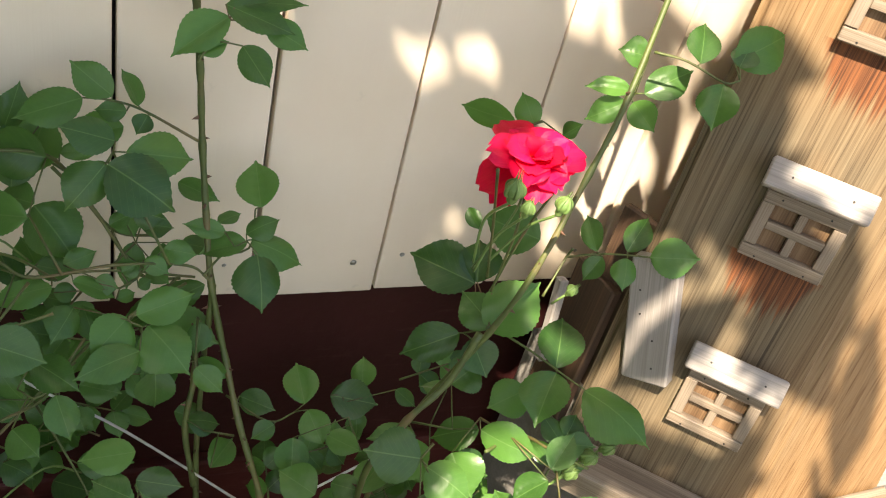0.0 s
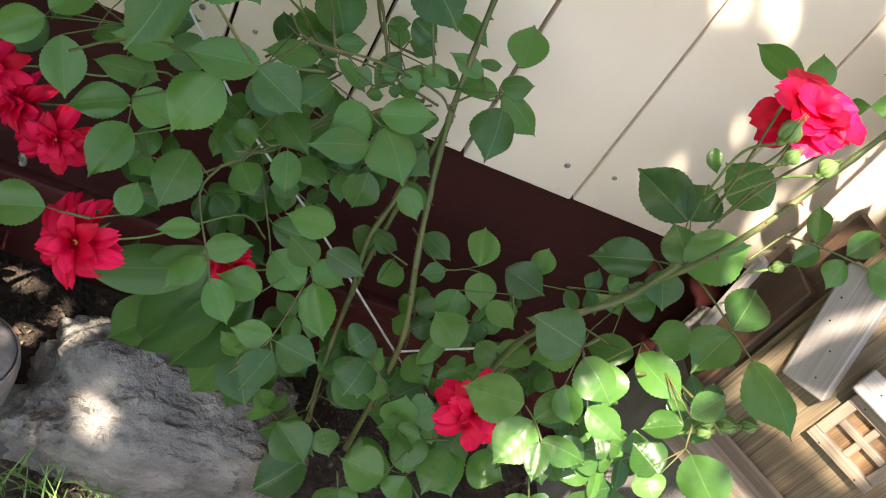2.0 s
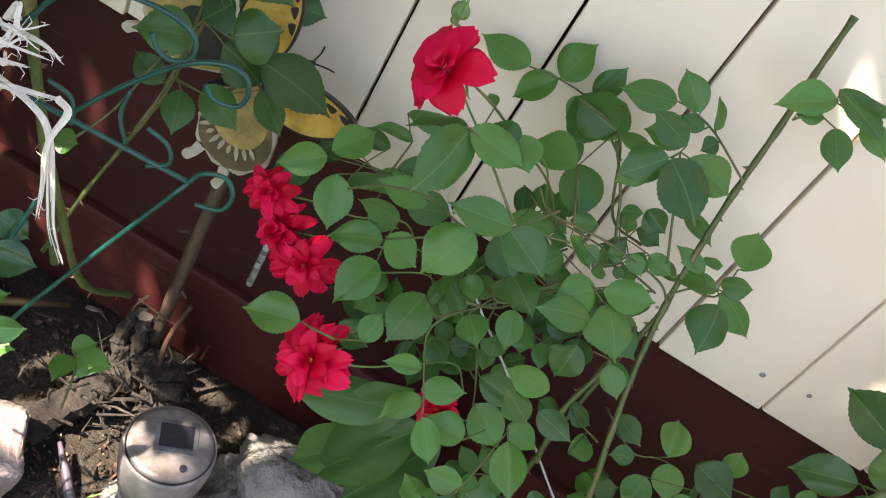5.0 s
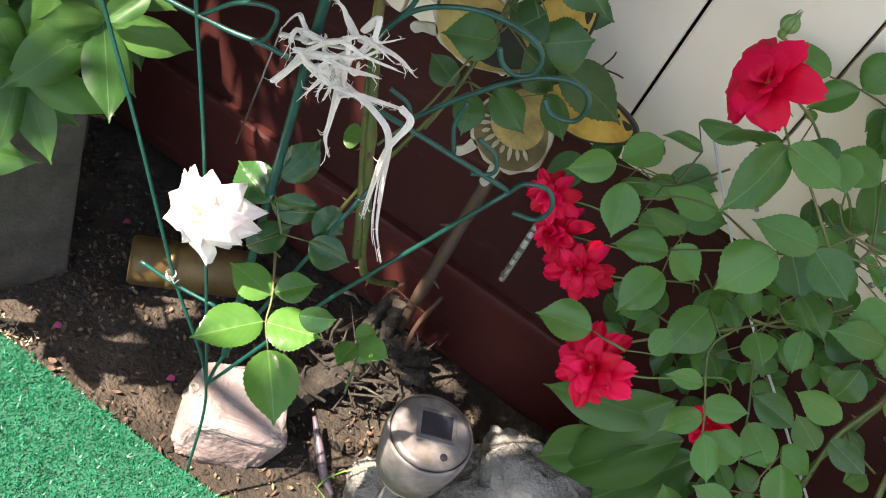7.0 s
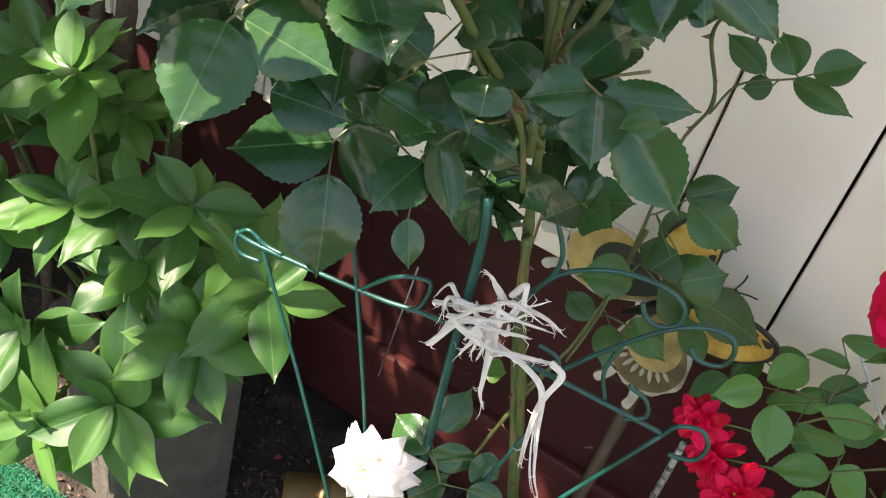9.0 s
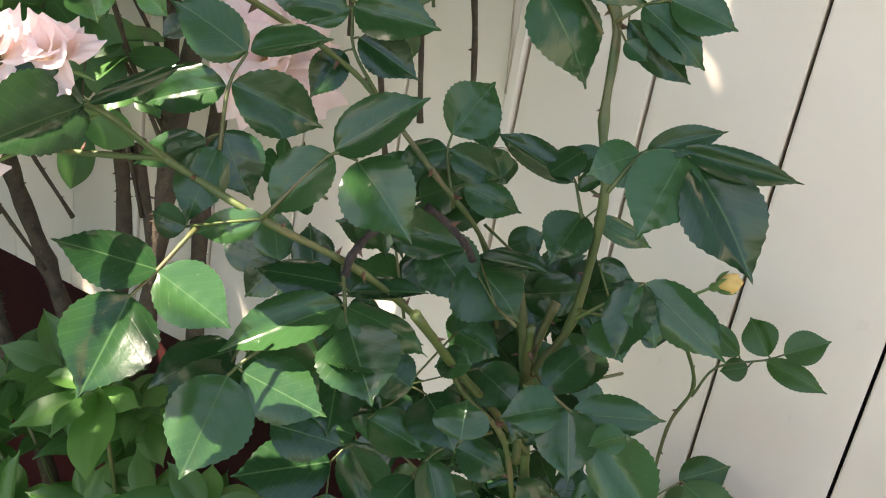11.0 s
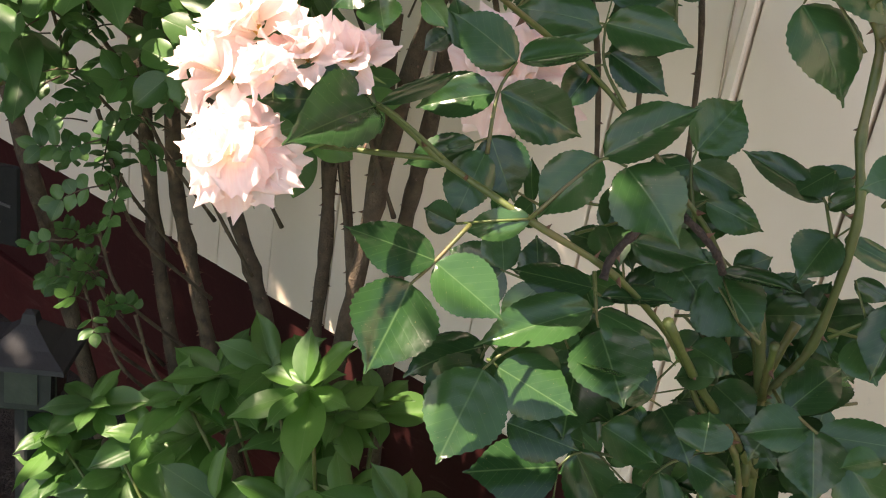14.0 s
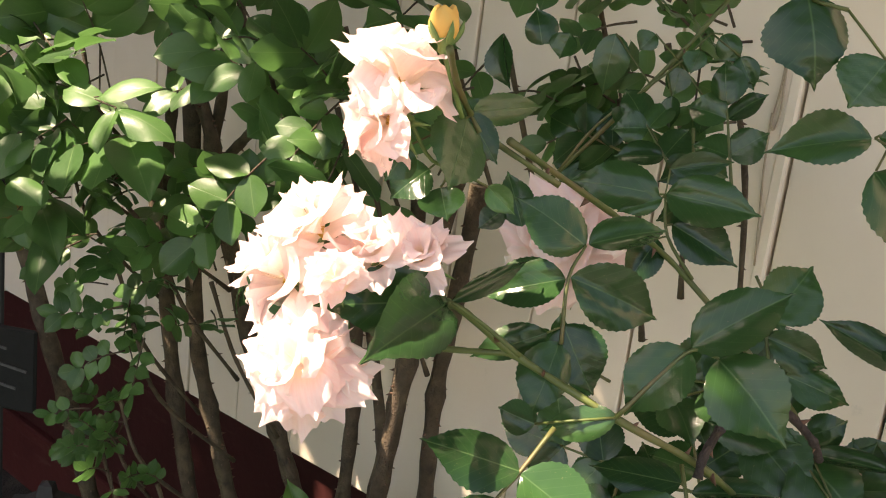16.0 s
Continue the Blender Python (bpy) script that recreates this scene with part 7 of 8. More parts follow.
for k in range(3):
    part("board", box((0.3, 0.02, 0.09), None, 0.002), ORANGEWOOD, stool, m=pose(0.02, -0.0, 0.012 + 0.094 * k, 0, 0, -42))

# ---- trellis ----
GREENWIRE = mat_plain("green_coated_wire", (0.002, 0.046, 0.036), (0.004, 0.080, 0.064), 50, 0.36, bumps=0.1)
TIE = mat_plain("tie_wire", (0.4, 0.38, 0.35), (0.6, 0.58, 0.55), 60, 0.4, 0.7)
trellis = base("trellis", (-0.36, 0.42, SOIL_Z), "green coated metal trellis with scrolled wire ends", "trellis")


def rod(radius, pts):
    bm = bmesh.new()
    add_tube(bm, [p - trellis.location for p in smooth_path(pts, 7)], radius * 0.74, 8)
    part("scroll" if len(pts) > 5 else "rod", bm, GREENWIRE, trellis, smooth=True)


rod(0.0048, [(-0.370, 0.393, 0.873), (-0.365, 0.394, 0.835), (-0.362, 0.394, 0.752), (-0.355, 0.396, 0.579), (-0.348, 0.397, 0.417)])
rod(0.0022, [(-0.526, 0.363, 0.763), (-0.518, 0.365, 0.747), (-0.468, 0.374, 0.630), (-0.412, 0.385, 0.486), (-0.355, 0.396, 0.357), (-0.343, 0.398, 0.185)])
rod(0.0022, [(-0.457, 0.377, 0.804), (-0.447, 0.378, 0.773), (-0.413, 0.385, 0.635), (-0.378, 0.391, 0.474), (-0.355, 0.396, 0.357)])
rod(0.0026, [(-0.544, 0.360, 0.759), (-0.521, 0.364, 0.755), (-0.428, 0.382, 0.755), (-0.382, 0.391, 0.759), (-0.291, 0.408, 0.754), (-0.203, 0.425, 0.746)])
rod(0.0024, [(-0.203, 0.425, 0.746), (-0.263, 0.413, 0.605), (-0.291, 0.408, 0.536), (-0.355, 0.396, 0.357)])
rod(0.0024, [(-0.290, 0.408, 0.689), (-0.319, 0.403, 0.561), (-0.348, 0.397, 0.417), (-0.355, 0.396, 0.357)])
rod(0.0024, [(-0.444, 0.379, 0.484), (-0.407, 0.386, 0.477), (-0.370, 0.393, 0.476)])
rod(0.0024, [(-0.286, 0.409, 0.760), (-0.262, 0.414, 0.795), (-0.234, 0.419, 0.829), (-0.212, 0.423, 0.844), (-0.196, 0.426, 0.845), (-0.189, 0.427, 0.835), (-0.192, 0.427, 0.821), (-0.206, 0.424, 0.818), (-0.215, 0.423, 0.825)])
rod(0.0024, [(-0.326, 0.401, 0.810), (-0.308, 0.405, 0.840), (-0.278, 0.410, 0.858), (-0.247, 0.416, 0.861), (-0.230, 0.420, 0.853), (-0.228, 0.420, 0.839), (-0.238, 0.418, 0.831), (-0.248, 0.416, 0.834), (-0.254, 0.415, 0.843)])
rod(0.0024, [(-0.203, 0.425, 0.746), (-0.197, 0.426, 0.758), (-0.182, 0.429, 0.763), (-0.173, 0.430, 0.752), (-0.177, 0.430, 0.735), (-0.194, 0.427, 0.730)])
rod(0.0022, [(-0.249, 0.416, 0.754), (-0.257, 0.414, 0.775), (-0.256, 0.415, 0.796)])
rod(0.0022, [(-0.232, 0.419, 0.744), (-0.219, 0.422, 0.754), (-0.224, 0.421, 0.768), (-0.239, 0.418, 0.774)])
rod(0.0022, [(-0.305, 0.405, 0.776), (-0.291, 0.408, 0.772), (-0.286, 0.409, 0.763), (-0.285, 0.409, 0.750)])
rod(0.0022, [(-0.504, 0.367, 0.757), (-0.519, 0.365, 0.758), (-0.534, 0.362, 0.765), (-0.543, 0.360, 0.754), (-0.538, 0.361, 0.741), (-0.521, 0.364, 0.741)])
rod(0.0024, [(-0.368, 0.393, 0.887), (-0.355, 0.396, 0.896), (-0.336, 0.399, 0.891), (-0.320, 0.403, 0.870), (-0.312, 0.404, 0.845), (-0.325, 0.402, 0.808)])
rod(0.0022, [(-0.439, 0.380, 0.757), (-0.417, 0.384, 0.780), (-0.392, 0.389, 0.788), (-0.393, 0.389, 0.766), (-0.402, 0.387, 0.755)])
for at in ((-0.414, 0.382, 0.488), (-0.365, 0.394, 0.34)):
    bm = bmesh.new()
    for k in range(3):
        ring = [Vector(at) - trellis.location + Vector((0.0042 * math.cos(a), 0.0042 * math.sin(a), 0.0022 * k + 0.001 * math.sin(2 * a))) for a in [0.42 * q for q in range(16)]]
        add_tube(bm, ring, 0.0005, 6)
    add_tube(bm, [Vector(at) - trellis.location, Vector(at) - trellis.location + Vector((0.01, -0.008, 0.006)), Vector(at) - trellis.location + Vector((0.013, -0.008, 0.014))], 0.0006, 5)
    part("wire_tie", bm, TIE, trellis)

# ---- frayed twine ----
TWINE = mat_plain("white_twine", (0.70, 0.63, 0.56), (0.86, 0.80, 0.74), 120, 0.9, bumps=0.5, stretch=(1, 1, 0.2))
twine = base("twine", (-0.335, 0.395, 0.79), "frayed off-white twine knotted round the trellis and a cane", "twine")


def strand(pts, r0, r1, fibres=15):
    """A loose strand: many fine fibres that part towards its end."""
    bm = bmesh.new()
    path = smooth_path(pts, 7)
    n = len(path) - 1
    sr = random.Random(int(1e5 * abs(path[-1].x) + 1e5 * abs(path[-1].z)))
    for f in range(fibres):
        a, k = sr.uniform(0, 6.28), sr.random() ** 0.5
        o = Vector((math.cos(a) * k, 0.6 * math.sin(a) * k, 0.5 * math.sin(a + 1) * k))
        w = sr.uniform(0, 6)
        stop = n if f < 3 else sr.randint(max(3, n // 2), n)
        line, w0 = [], sr.uniform(0.0008, 0.0016)
        for i in range(stop + 1):
            t = i / n
            spread = (r0 + (r1 - r0) * t) * (0.9 + 0.25 * math.sin(5 * t + w)) + 0.0009 * max(0, t - 0.75) * 4
            line.append(path[i] + o * spread + 0.0005 * Vector((math.sin(9 * t + w), 0, math.cos(7 * t + w))))
        add_tube(bm, line, [w0 * (1 - 0.85 * (i / stop) ** 2) for i in range(stop + 1)], 5)
    for f in range(fibres // 3):
        i = sr.randint(n // 2, n - 1)
        d = Vector((sr.gauss(0, 1), sr.gauss(-0.3, 0.6), sr.gauss(0, 1))).normalized()
        along = (path[i] - path[i - 1]).normalized()
        ln = sr.uniform(0.004, 0.011)
        add_tube(bm, [path[i], path[i] + (d * 0.5 + along * 0.6) * ln, path[i] + (d + along * 0.5) * ln], [0.0004, 0.0003, 0.0001], 4)
    part("strand", bm, TWINE, twine)


strand([(-0.049, -0.002, -0.018), (-0.020, -0.006, -0.003), (0.005, -0.010, 0.011)], 0.0034, 0.0030)
strand([(-0.032, -0.002, -0.021), (-0.006, -0.006, -0.006), (0.009, -0.010, 0.012), (0.013, -0.002, 0.029)], 0.0034, 0.0028)
strand([(-0.008, -0.002, -0.011), (0.004, -0.006, -0.028), (0.017, -0.010, -0.018), (0.046, -0.002, -0.014)], 0.0030, 0.0030)
strand([(0.000, -0.002, -0.023), (0.030, -0.006, -0.024), (0.049, -0.010, -0.033), (0.055, -0.002, -0.078), (0.066, -0.006, -0.114), (0.081, -0.010, -0.136)], 0.0030, 0.0026)
strand([(0.046, -0.002, -0.012), (0.056, -0.006, -0.015), (0.051, -0.010, -0.042), (0.051, -0.002, -0.087), (0.054, -0.006, -0.112)], 0.0026, 0.0022)
strand([(0.000, -0.002, -0.023), (0.004, -0.006, -0.043), (0.007, -0.010, -0.065), (0.012, -0.002, -0.086)], 0.0026, 0.0006)
strand([(-0.032, -0.002, -0.021), (-0.037, -0.006, -0.037), (-0.042, -0.010, -0.051)], 0.002, 0.0004)
strand([(-0.002, -0.002, 0.015), (-0.011, -0.006, 0.028), (-0.019, -0.010, 0.036)], 0.0026, 0.0005)
strand([(0.002, -0.002, 0.015), (0.029, -0.006, 0.022), (0.045, -0.010, 0.021)], 0.0026, 0.0005)
strand([(-0.031, -0.002, -0.008), (-0.040, -0.006, -0.005), (-0.039, -0.010, -0.014)], 0.0026, 0.0005)
strand([(-0.007, -0.002, -0.015), (-0.013, -0.006, -0.030), (-0.018, -0.010, -0.044)], 0.0022, 0.0004)
strand([(0.003, -0.002, 0.022), (0.011, -0.006, 0.039), (0.016, -0.010, 0.026), (0.029, -0.002, 0.034)], 0.0022, 0.0005)

strand([(-0.034, -0.012, -0.015), (-0.014, -0.012, -0.005), (0.009, -0.012, 0.009), (0.023, -0.012, 0.027)], 0.0022, 0.001, 9)
strand([(-0.042, -0.012, -0.048), (-0.021, -0.012, -0.012), (0.004, -0.012, -0.003), (0.028, -0.012, 0.006)], 0.0022, 0.001, 9)
strand([(-0.029, -0.012, -0.016), (-0.009, -0.012, 0.010), (0.014, -0.012, 0.013), (0.040, -0.012, 0.019)], 0.0022, 0.001, 9)
strand([(-0.030, -0.012, 0.002), (-0.012, -0.012, 0.006), (0.007, -0.012, 0.024), (0.031, -0.012, 0.021)], 0.0022, 0.001, 9)
strand([(-0.025, -0.012, -0.017), (-0.004, -0.012, -0.022), (0.014, -0.012, -0.019), (0.031, -0.012, -0.016)], 0.0022, 0.001, 9)
tr = random.Random(6)
for cx, cz, n in ((0.006, 0.002, 9), (-0.008, -0.020, 7), (-0.028, 0.000, 2)):
    for k in range(n):
        a = tr.uniform(0, 6.28)
        d = Vector((math.cos(a), -0.35 + tr.gauss(0, 0.3), math.sin(a)))
        ln = tr.uniform(0.008, 0.024)
        p = Vector((cx + tr.gauss(0, 0.004), -0.008 + tr.gauss(0, 0.002), cz + tr.gauss(0, 0.004)))
        strand([p, p + d * ln * 0.5 + Vector((tr.gauss(0, 0.003), 0, tr.gauss(0, 0.003))), p + d * ln + Vector((0, 0, tr.gauss(-0.004, 0.005)))], tr.uniform(0.0012, 0.0024), 0.0008, 7)

# ---- butterfly ornament on the wall ----
def mat_wing():
    m, n, link, b = material("painted_wing", 0.5)
    v = coords(n, link)
    a = noise_tex(n, link, v, 30, 5)
    col = ramp(n, link, a, (0.33, (0.32, 0.17, 0.035)), (0.5, (0.58, 0.34, 0.06)), (0.7, (0.66, 0.45, 0.13)))
    chips = ramp(n, link, noise_tex(n, link, v, 130, 3), (0.66, (0, 0, 0)), (0.72, (1, 1, 1)))
    link(mixc(n, link, chips, col, (0.05, 0.035, 0.02)), b.inputs["Base Color"])
    bump(n, link, b, a, 0.3)
    return m


WING = mat_wing()
WINGBROWN = mat_plain("wing_brown", (0.085, 0.055, 0.025), (0.24, 0.165, 0.075), 22, 0.5, dirt=(0.05, 0.032, 0.016))
WINGDULL = mat_plain("wing_tan", (0.34, 0.22, 0.065), (0.58, 0.41, 0.15), 36, 0.5, dirt=(0.15, 0.10, 0.04))
WINGBLACK = mat_plain("wing_black", (0.01, 0.009, 0.008), (0.03, 0.026, 0.022), 60, 0.5)
WINGPALE = mat_plain("wing_pale", (0.42, 0.37, 0.30), (0.62, 0.57, 0.49), 40, 0.6, dirt=(0.25, 0.2, 0.13))
WINGSTREAK = mat_plain("wing_streak", (0.36, 0.30, 0.20), (0.52, 0.45, 0.33), 60, 0.6)
bfly = base("butterfly_ornament", (-0.257, 0.700, 0.663), "yellow and brown painted butterfly ornament on a wooden stick", "garden ornament", m=Matrix.Translation((-0.262, 0.700, 0.668)) @ pose(0, 0, 0, 90, 0, 0) @ pose(0, 0, 0, 0, 0, -45) @ Matrix.Scale(0.92, 4))


def plate(pts, z, th, mat, parent, name, label=""):
    bm = bmesh.new()
    a = [bm.verts.new((x, y, z)) for x, y in pts]
    b = [bm.verts.new((x, y, z + th)) for x, y in pts]
    n = len(pts)
    bm.faces.new(a[::-1]), bm.faces.new(b)
    for k in range(n):
        bm.faces.new((a[k], a[(k + 1) % n], b[(k + 1) % n], b[k]))
    bmesh.ops.recalc_face_normals(bm, faces=bm.faces[:])
    return part(name, bm, mat, parent, label)


def outline(side, corners, steps=6):
    """A closed smooth line through a wing's corners, mirrored for the other side."""
    k = len(corners)
    e = [Vector((x, y, 0)) for x, y in corners]
    out = []
    for i in range(k):
        a, b, c, d = e[i - 1], e[i], e[(i + 1) % k], e[(i + 2) % k]
        for q in range(steps):
            t = q / steps
            p = 0.5 * (2 * b + (c - a) * t + (2 * a - 5 * b + 4 * c - d) * t * t + (3 * b - a - 3 * c + d) * t ** 3)
            out.append((side * p.x, p.y))
    return out if side > 0 else out[::-1]


def shrunk(corners, k, at):
    return [(at[0] + k * (x - at[0]), at[1] + k * (y - at[1])) for x, y in corners]


FORE = [(0.006, 0.006), (0.014, 0.044), (0.044, 0.076), (0.074, 0.090), (0.088, 0.078), (0.086, 0.048), (0.074, 0.020), (0.048, 0.000)]
HIND = [(0.008, -0.004), (0.050, -0.006), (0.090, -0.022), (0.108, -0.052), (0.104, -0.080), (0.086, -0.098), (0.060, -0.104), (0.034, -0.090), (0.014, -0.058)]


def wing(side):
    """Fore and hind wing of one side; the body runs along y with its head at +y."""
    fore = plate(outline(side, FORE), 0.0, 0.006, WINGBLACK, bfly, "forewing", "yellow forewing with a black rim")
    plate(outline(side, shrunk(FORE, 0.91, (0.041, 0.036))), 0.006, 0.0015, WING, fore, "wing_panel")
    for k in range(3):
        a = (0.036 + 0.015 * k, 0.061 + 0.010 * k)
        plate(outline(side, [(a[0] - 0.006, a[1] - 0.003), (a[0] + 0.004, a[1] + 0.006), (a[0] + 0.006, a[1] - 0.002)], 4), 0.0075, 0.0008, WINGBLACK, fore, "spot")
    rim = []
    for i, (x, y) in enumerate(outline(1, shrunk(HIND, 1.06, (0.05, -0.05)), 4)):
        k = 1 + 0.035 * math.sin(i * 1.35)
        rim.append((side * (0.05 + k * (x - 0.05)), -0.05 + k * (y + 0.05)))
    hind = plate(rim if side > 0 else rim[::-1], -0.003, 0.006, WINGPALE, bfly, "hindwing", "brown hindwing with pale streaks, a white rim and two tails")
    plate(outline(side, shrunk(HIND, 0.98, (0.05, -0.05))), 0.003, 0.0016, WINGBROWN if side > 0 else WINGDULL, hind, "wing_panel")
    plate(outline(side, shrunk(HIND, 0.70, (0.020, -0.010))), 0.0046, 0.0014, WINGDULL if side > 0 else WINGBLACK, hind, "wing_panel")
    for k in range(9 if side > 0 else 0):
        a = -1.95 + 0.24 * k
        c = (0.048 + 0.040 * math.cos(a), -0.044 + 0.040 * math.sin(a))
        d, w = (math.cos(a), math.sin(a)), 0.0026
        ln = 0.009 + 0.003 * math.sin(2.3 * k)
        tip, root = (c[0] + d[0] * ln, c[1] + d[1] * ln), (c[0] - d[0] * ln, c[1] - d[1] * ln)
        plate(outline(side, [root, (c[0] + d[1] * w, c[1] - d[0] * w), tip, (c[0] - d[1] * w, c[1] + d[0] * w)], 4), 0.0060, 0.0008, WINGSTREAK, hind, "streak")
    for x, y, dx, dy in ((0.100, -0.090, 0.018, -0.022), (0.068, -0.106, 0.008, -0.026)):
        n = Vector((-dy, dx)).normalized() * 0.006
        plate(outline(side, [(x - n.x, y - n.y), (x + 0.6 * dx - 0.6 * n.x, y + 0.6 * dy - 0.6 * n.y), (x + dx - n.x, y + dy - n.y), (x + 1.2 * dx, y + 1.2 * dy), (x + dx + n.x, y + dy + n.y), (x + n.x, y + n.y)], 4), -0.002, 0.005, WINGPALE, hind, "tail")


wing(1), wing(-1)
bm = bmesh.new()
add_tube(bm, [(0, -0.06, 0.008), (0, -0.02, 0.012), (0, 0.03, 0.014), (0, 0.06, 0.012), (0, 0.075, 0.012)], [0.003, 0.008, 0.009, 0.007, 0.002], 8)
part("body", bm, WINGBLACK, bfly, "black body", True)
bm = bmesh.new()
for s in (-1, 1):
    add_tube(bm, smooth_path([(0, 0.07, 0.01), (s * 0.008, 0.085, 0.012), (s * 0.014, 0.092, 0.012)], 4), 0.0010, 5)
part("antennae", bm, WINGBLACK, bfly)

# ---- solar lamp ----
STEEL = mat_plain("dull_steel", (0.17, 0.150, 0.146), (0.34, 0.305, 0.305), 60, 0.42, 0.25, bumps=0.2, fine=200, dirt=(0.15, 0.12, 0.10))
RIMGREY = mat_plain("clouded_cover", (0.07, 0.065, 0.068), (0.26, 0.24, 0.245), 45, 0.3)
GREYPOST = mat_plain("grey_post", (0.16, 0.16, 0.175), (0.26, 0.26, 0.28), 40, 0.45, 0.3)
PANEL = mat_plain("solar_cell", (0.012, 0.012, 0.02), (0.03, 0.03, 0.045), 25, 0.18)
BRASS = mat_plain("tarnished_brass", (0.13, 0.075, 0.026), (0.22, 0.14, 0.05), 24, 0.5, 0.4, bumps=0.15, dirt=(0.12, 0.08, 0.035))
FROST = mat_plain("yellowed_plastic", (0.55, 0.5, 0.28), (0.66, 0.61, 0.4), 30, 0.3)
lamp = base("solar_lamp", (-0.150, 0.520, SOIL_Z), "round dull steel solar garden lamp on a stake", "garden lamp", m=pose(-0.141, 0.522, SOIL_Z + 0.002, 2, -2, 0) @ Matrix.Diagonal((0.95, 0.95, 1, 1)))
LH = 0.052
part("body", add_lathe(bmesh.new(), [(0.0, LH + 0.098), (0.036, LH + 0.098), (0.043, LH + 0.104), (0.0455, LH + 0.118), (0.0495, LH + 0.140), (0.0512, LH + 0.158), (0.0507, LH + 0.170), (0.0495, LH + 0.1750), (0.0475, LH + 0.1745), (0.0465, LH + 0.166), (0.0, LH + 0.166)], 48), STEEL, lamp, smooth=True)
part("diffuser", add_lathe(bmesh.new(), [(0.0, LH + 0.076), (0.020, LH + 0.077), (0.034, LH + 0.086), (0.037, LH + 0.100)], 32), FROST, lamp, "yellowed plastic diffuser", True)
cap = part("cap", add_lathe(bmesh.new(), [(0.0, LH + 0.167), (0.0455, LH + 0.168), (0.0462, LH + 0.176), (0.0452, LH + 0.1785), (0.040, LH + 0.1797), (0.0, LH + 0.181)], 48), STEEL, lamp, smooth=True)
part("panel_rim", box((0.046, 0.042, 0.0016), pose(0.001, 0.008, LH + 0.1806, 0, 0, 24), 0.0006), RIMGREY, cap, "scratched clear cover")
part("solar_panel", box((0.036, 0.030, 0.0022), pose(0.001, 0.008, LH + 0.1812, 0, 0, 24), 0.0006), PANEL, cap, "dark solar cell")
part("switch", add_lathe(bmesh.new(), [(0.0, LH + 0.180), (0.004, LH + 0.1805), (0.0042, LH + 0.183), (0.0, LH + 0.184)], 12, pose(0.026, -0.022, 0)), PANEL, cap)
part("stake", add_tube(bmesh.new(), [(0, 0, LH + 0.080), (-0.004, -0.001, LH + 0.02), (-0.007, -0.002, 0.0), (-0.010, -0.003, -0.03)], [0.011, 0.0105, 0.010, 0.005], 12), GREYPOST, lamp, "grey metal stake", smooth=True)

# lamp fallen over in the soil
fallen = base("fallen_lamp", (-0.555, 0.635, SOIL_Z + 0.03), "tarnished brass garden lamp lying on the soil", "garden lamp", m=pose(-0.60, 0.60, SOIL_Z + 0.032, 0, 90, 36))
part("body", add_lathe(bmesh.new(), [(0.0, 0.0), (0.030, 0.001), (0.033, 0.006), (0.033, 0.045), (0.031, 0.047), (0.033, 0.049), (0.033, 0.058), (0.031, 0.06), (0.033, 0.062), (0.033, 0.15), (0.028, 0.158), (0.0, 0.16)], 32), BRASS, fallen, smooth=True)
part("stake", add_tube(bmesh.new(), [(0, 0, 0.15), (0, 0, 0.26)], [0.008, 0.003], 8), BRASS, fallen, smooth=True)


# ---- stones ----
def stone(name, at, size, seed, mat, label, rough=0.16, cut=0.0):
    bm = bmesh.new()
    bmesh.ops.create_icosphere(bm, subdivisions=6, radius=1)
    o = Vector((seed * 3.7, seed * 1.3, 0))
    for v in bm.verts:
        c = v.co.normalized()
        c = Vector([math.copysign(abs(k) ** (1 - cut), k) for k in c])
        k = 1 + rough * noise.noise(c * 1.4 + o) + rough * 0.5 * noise.noise(c * 3.7 + o) + rough * 0.2 * noise.noise(c * 11 + o) + rough * 0.13 * noise.noise(c * 26 + o) + rough * 0.08 * noise.noise(c * 60 + o)
        v.co = Vector((c.x * size[0], c.y * size[1], c.z * size[2])) * k
    ob = part(name, bm, mat, None, "", True, m=at)
    return tagged(ob, label, "stone")


stone("rock", pose(0.055, 0.615, SOIL_Z + 0.03, 10, 4, 6), (0.165, 0.085, 0.125), 3, ROCK, "large grey rock standing in the bed", 0.22, 0.42)
stone("rock", pose(-0.355, 0.505, SOIL_Z + 0.03, 4, 9, 28), (0.056, 0.046, 0.054), 5, PINKROCK, "pinkish sandstone block at the trellis foot", 0.12, 0.72)
stone("rock", pose(-0.130, 0.565, SOIL_Z + 0.004, 0, 3, 20), (0.075, 0.035, 0.05), 7, ROCK, "small pale rock beside the solar lamp", 0.2, 0.4)
tagged(part("concrete_block", box((0.24, 0.16, 0.13), pose(-0.915, 0.66, SOIL_Z + 0.035, 0, 0, -4), 0.008, 2), mat_plain("old_concrete", (0.085, 0.068, 0.055), (0.15, 0.12, 0.1), 16, 0.95, bumps=0.8, dist=0.006, fine=90)), "weathered brown concrete block under the peony", "block")

# ---- stump and stakes ----
STUMPWOOD = mat_plain("dead_wood", (0.018, 0.014, 0.011), (0.062, 0.048, 0.038), 50, 0.95, bumps=1.0, dist=0.006, stretch=(1, 1, 0.3), fine=140)
STUMPGREY = mat_plain("grey_dead_wood", (0.045, 0.038, 0.032), (0.12, 0.102, 0.086), 60, 0.95, bumps=0.8, dist=0.004)
DEADSHOOT = mat_plain("dead_shoot", (0.045, 0.020, 0.012), (0.10, 0.045, 0.025), 50, 0.8)
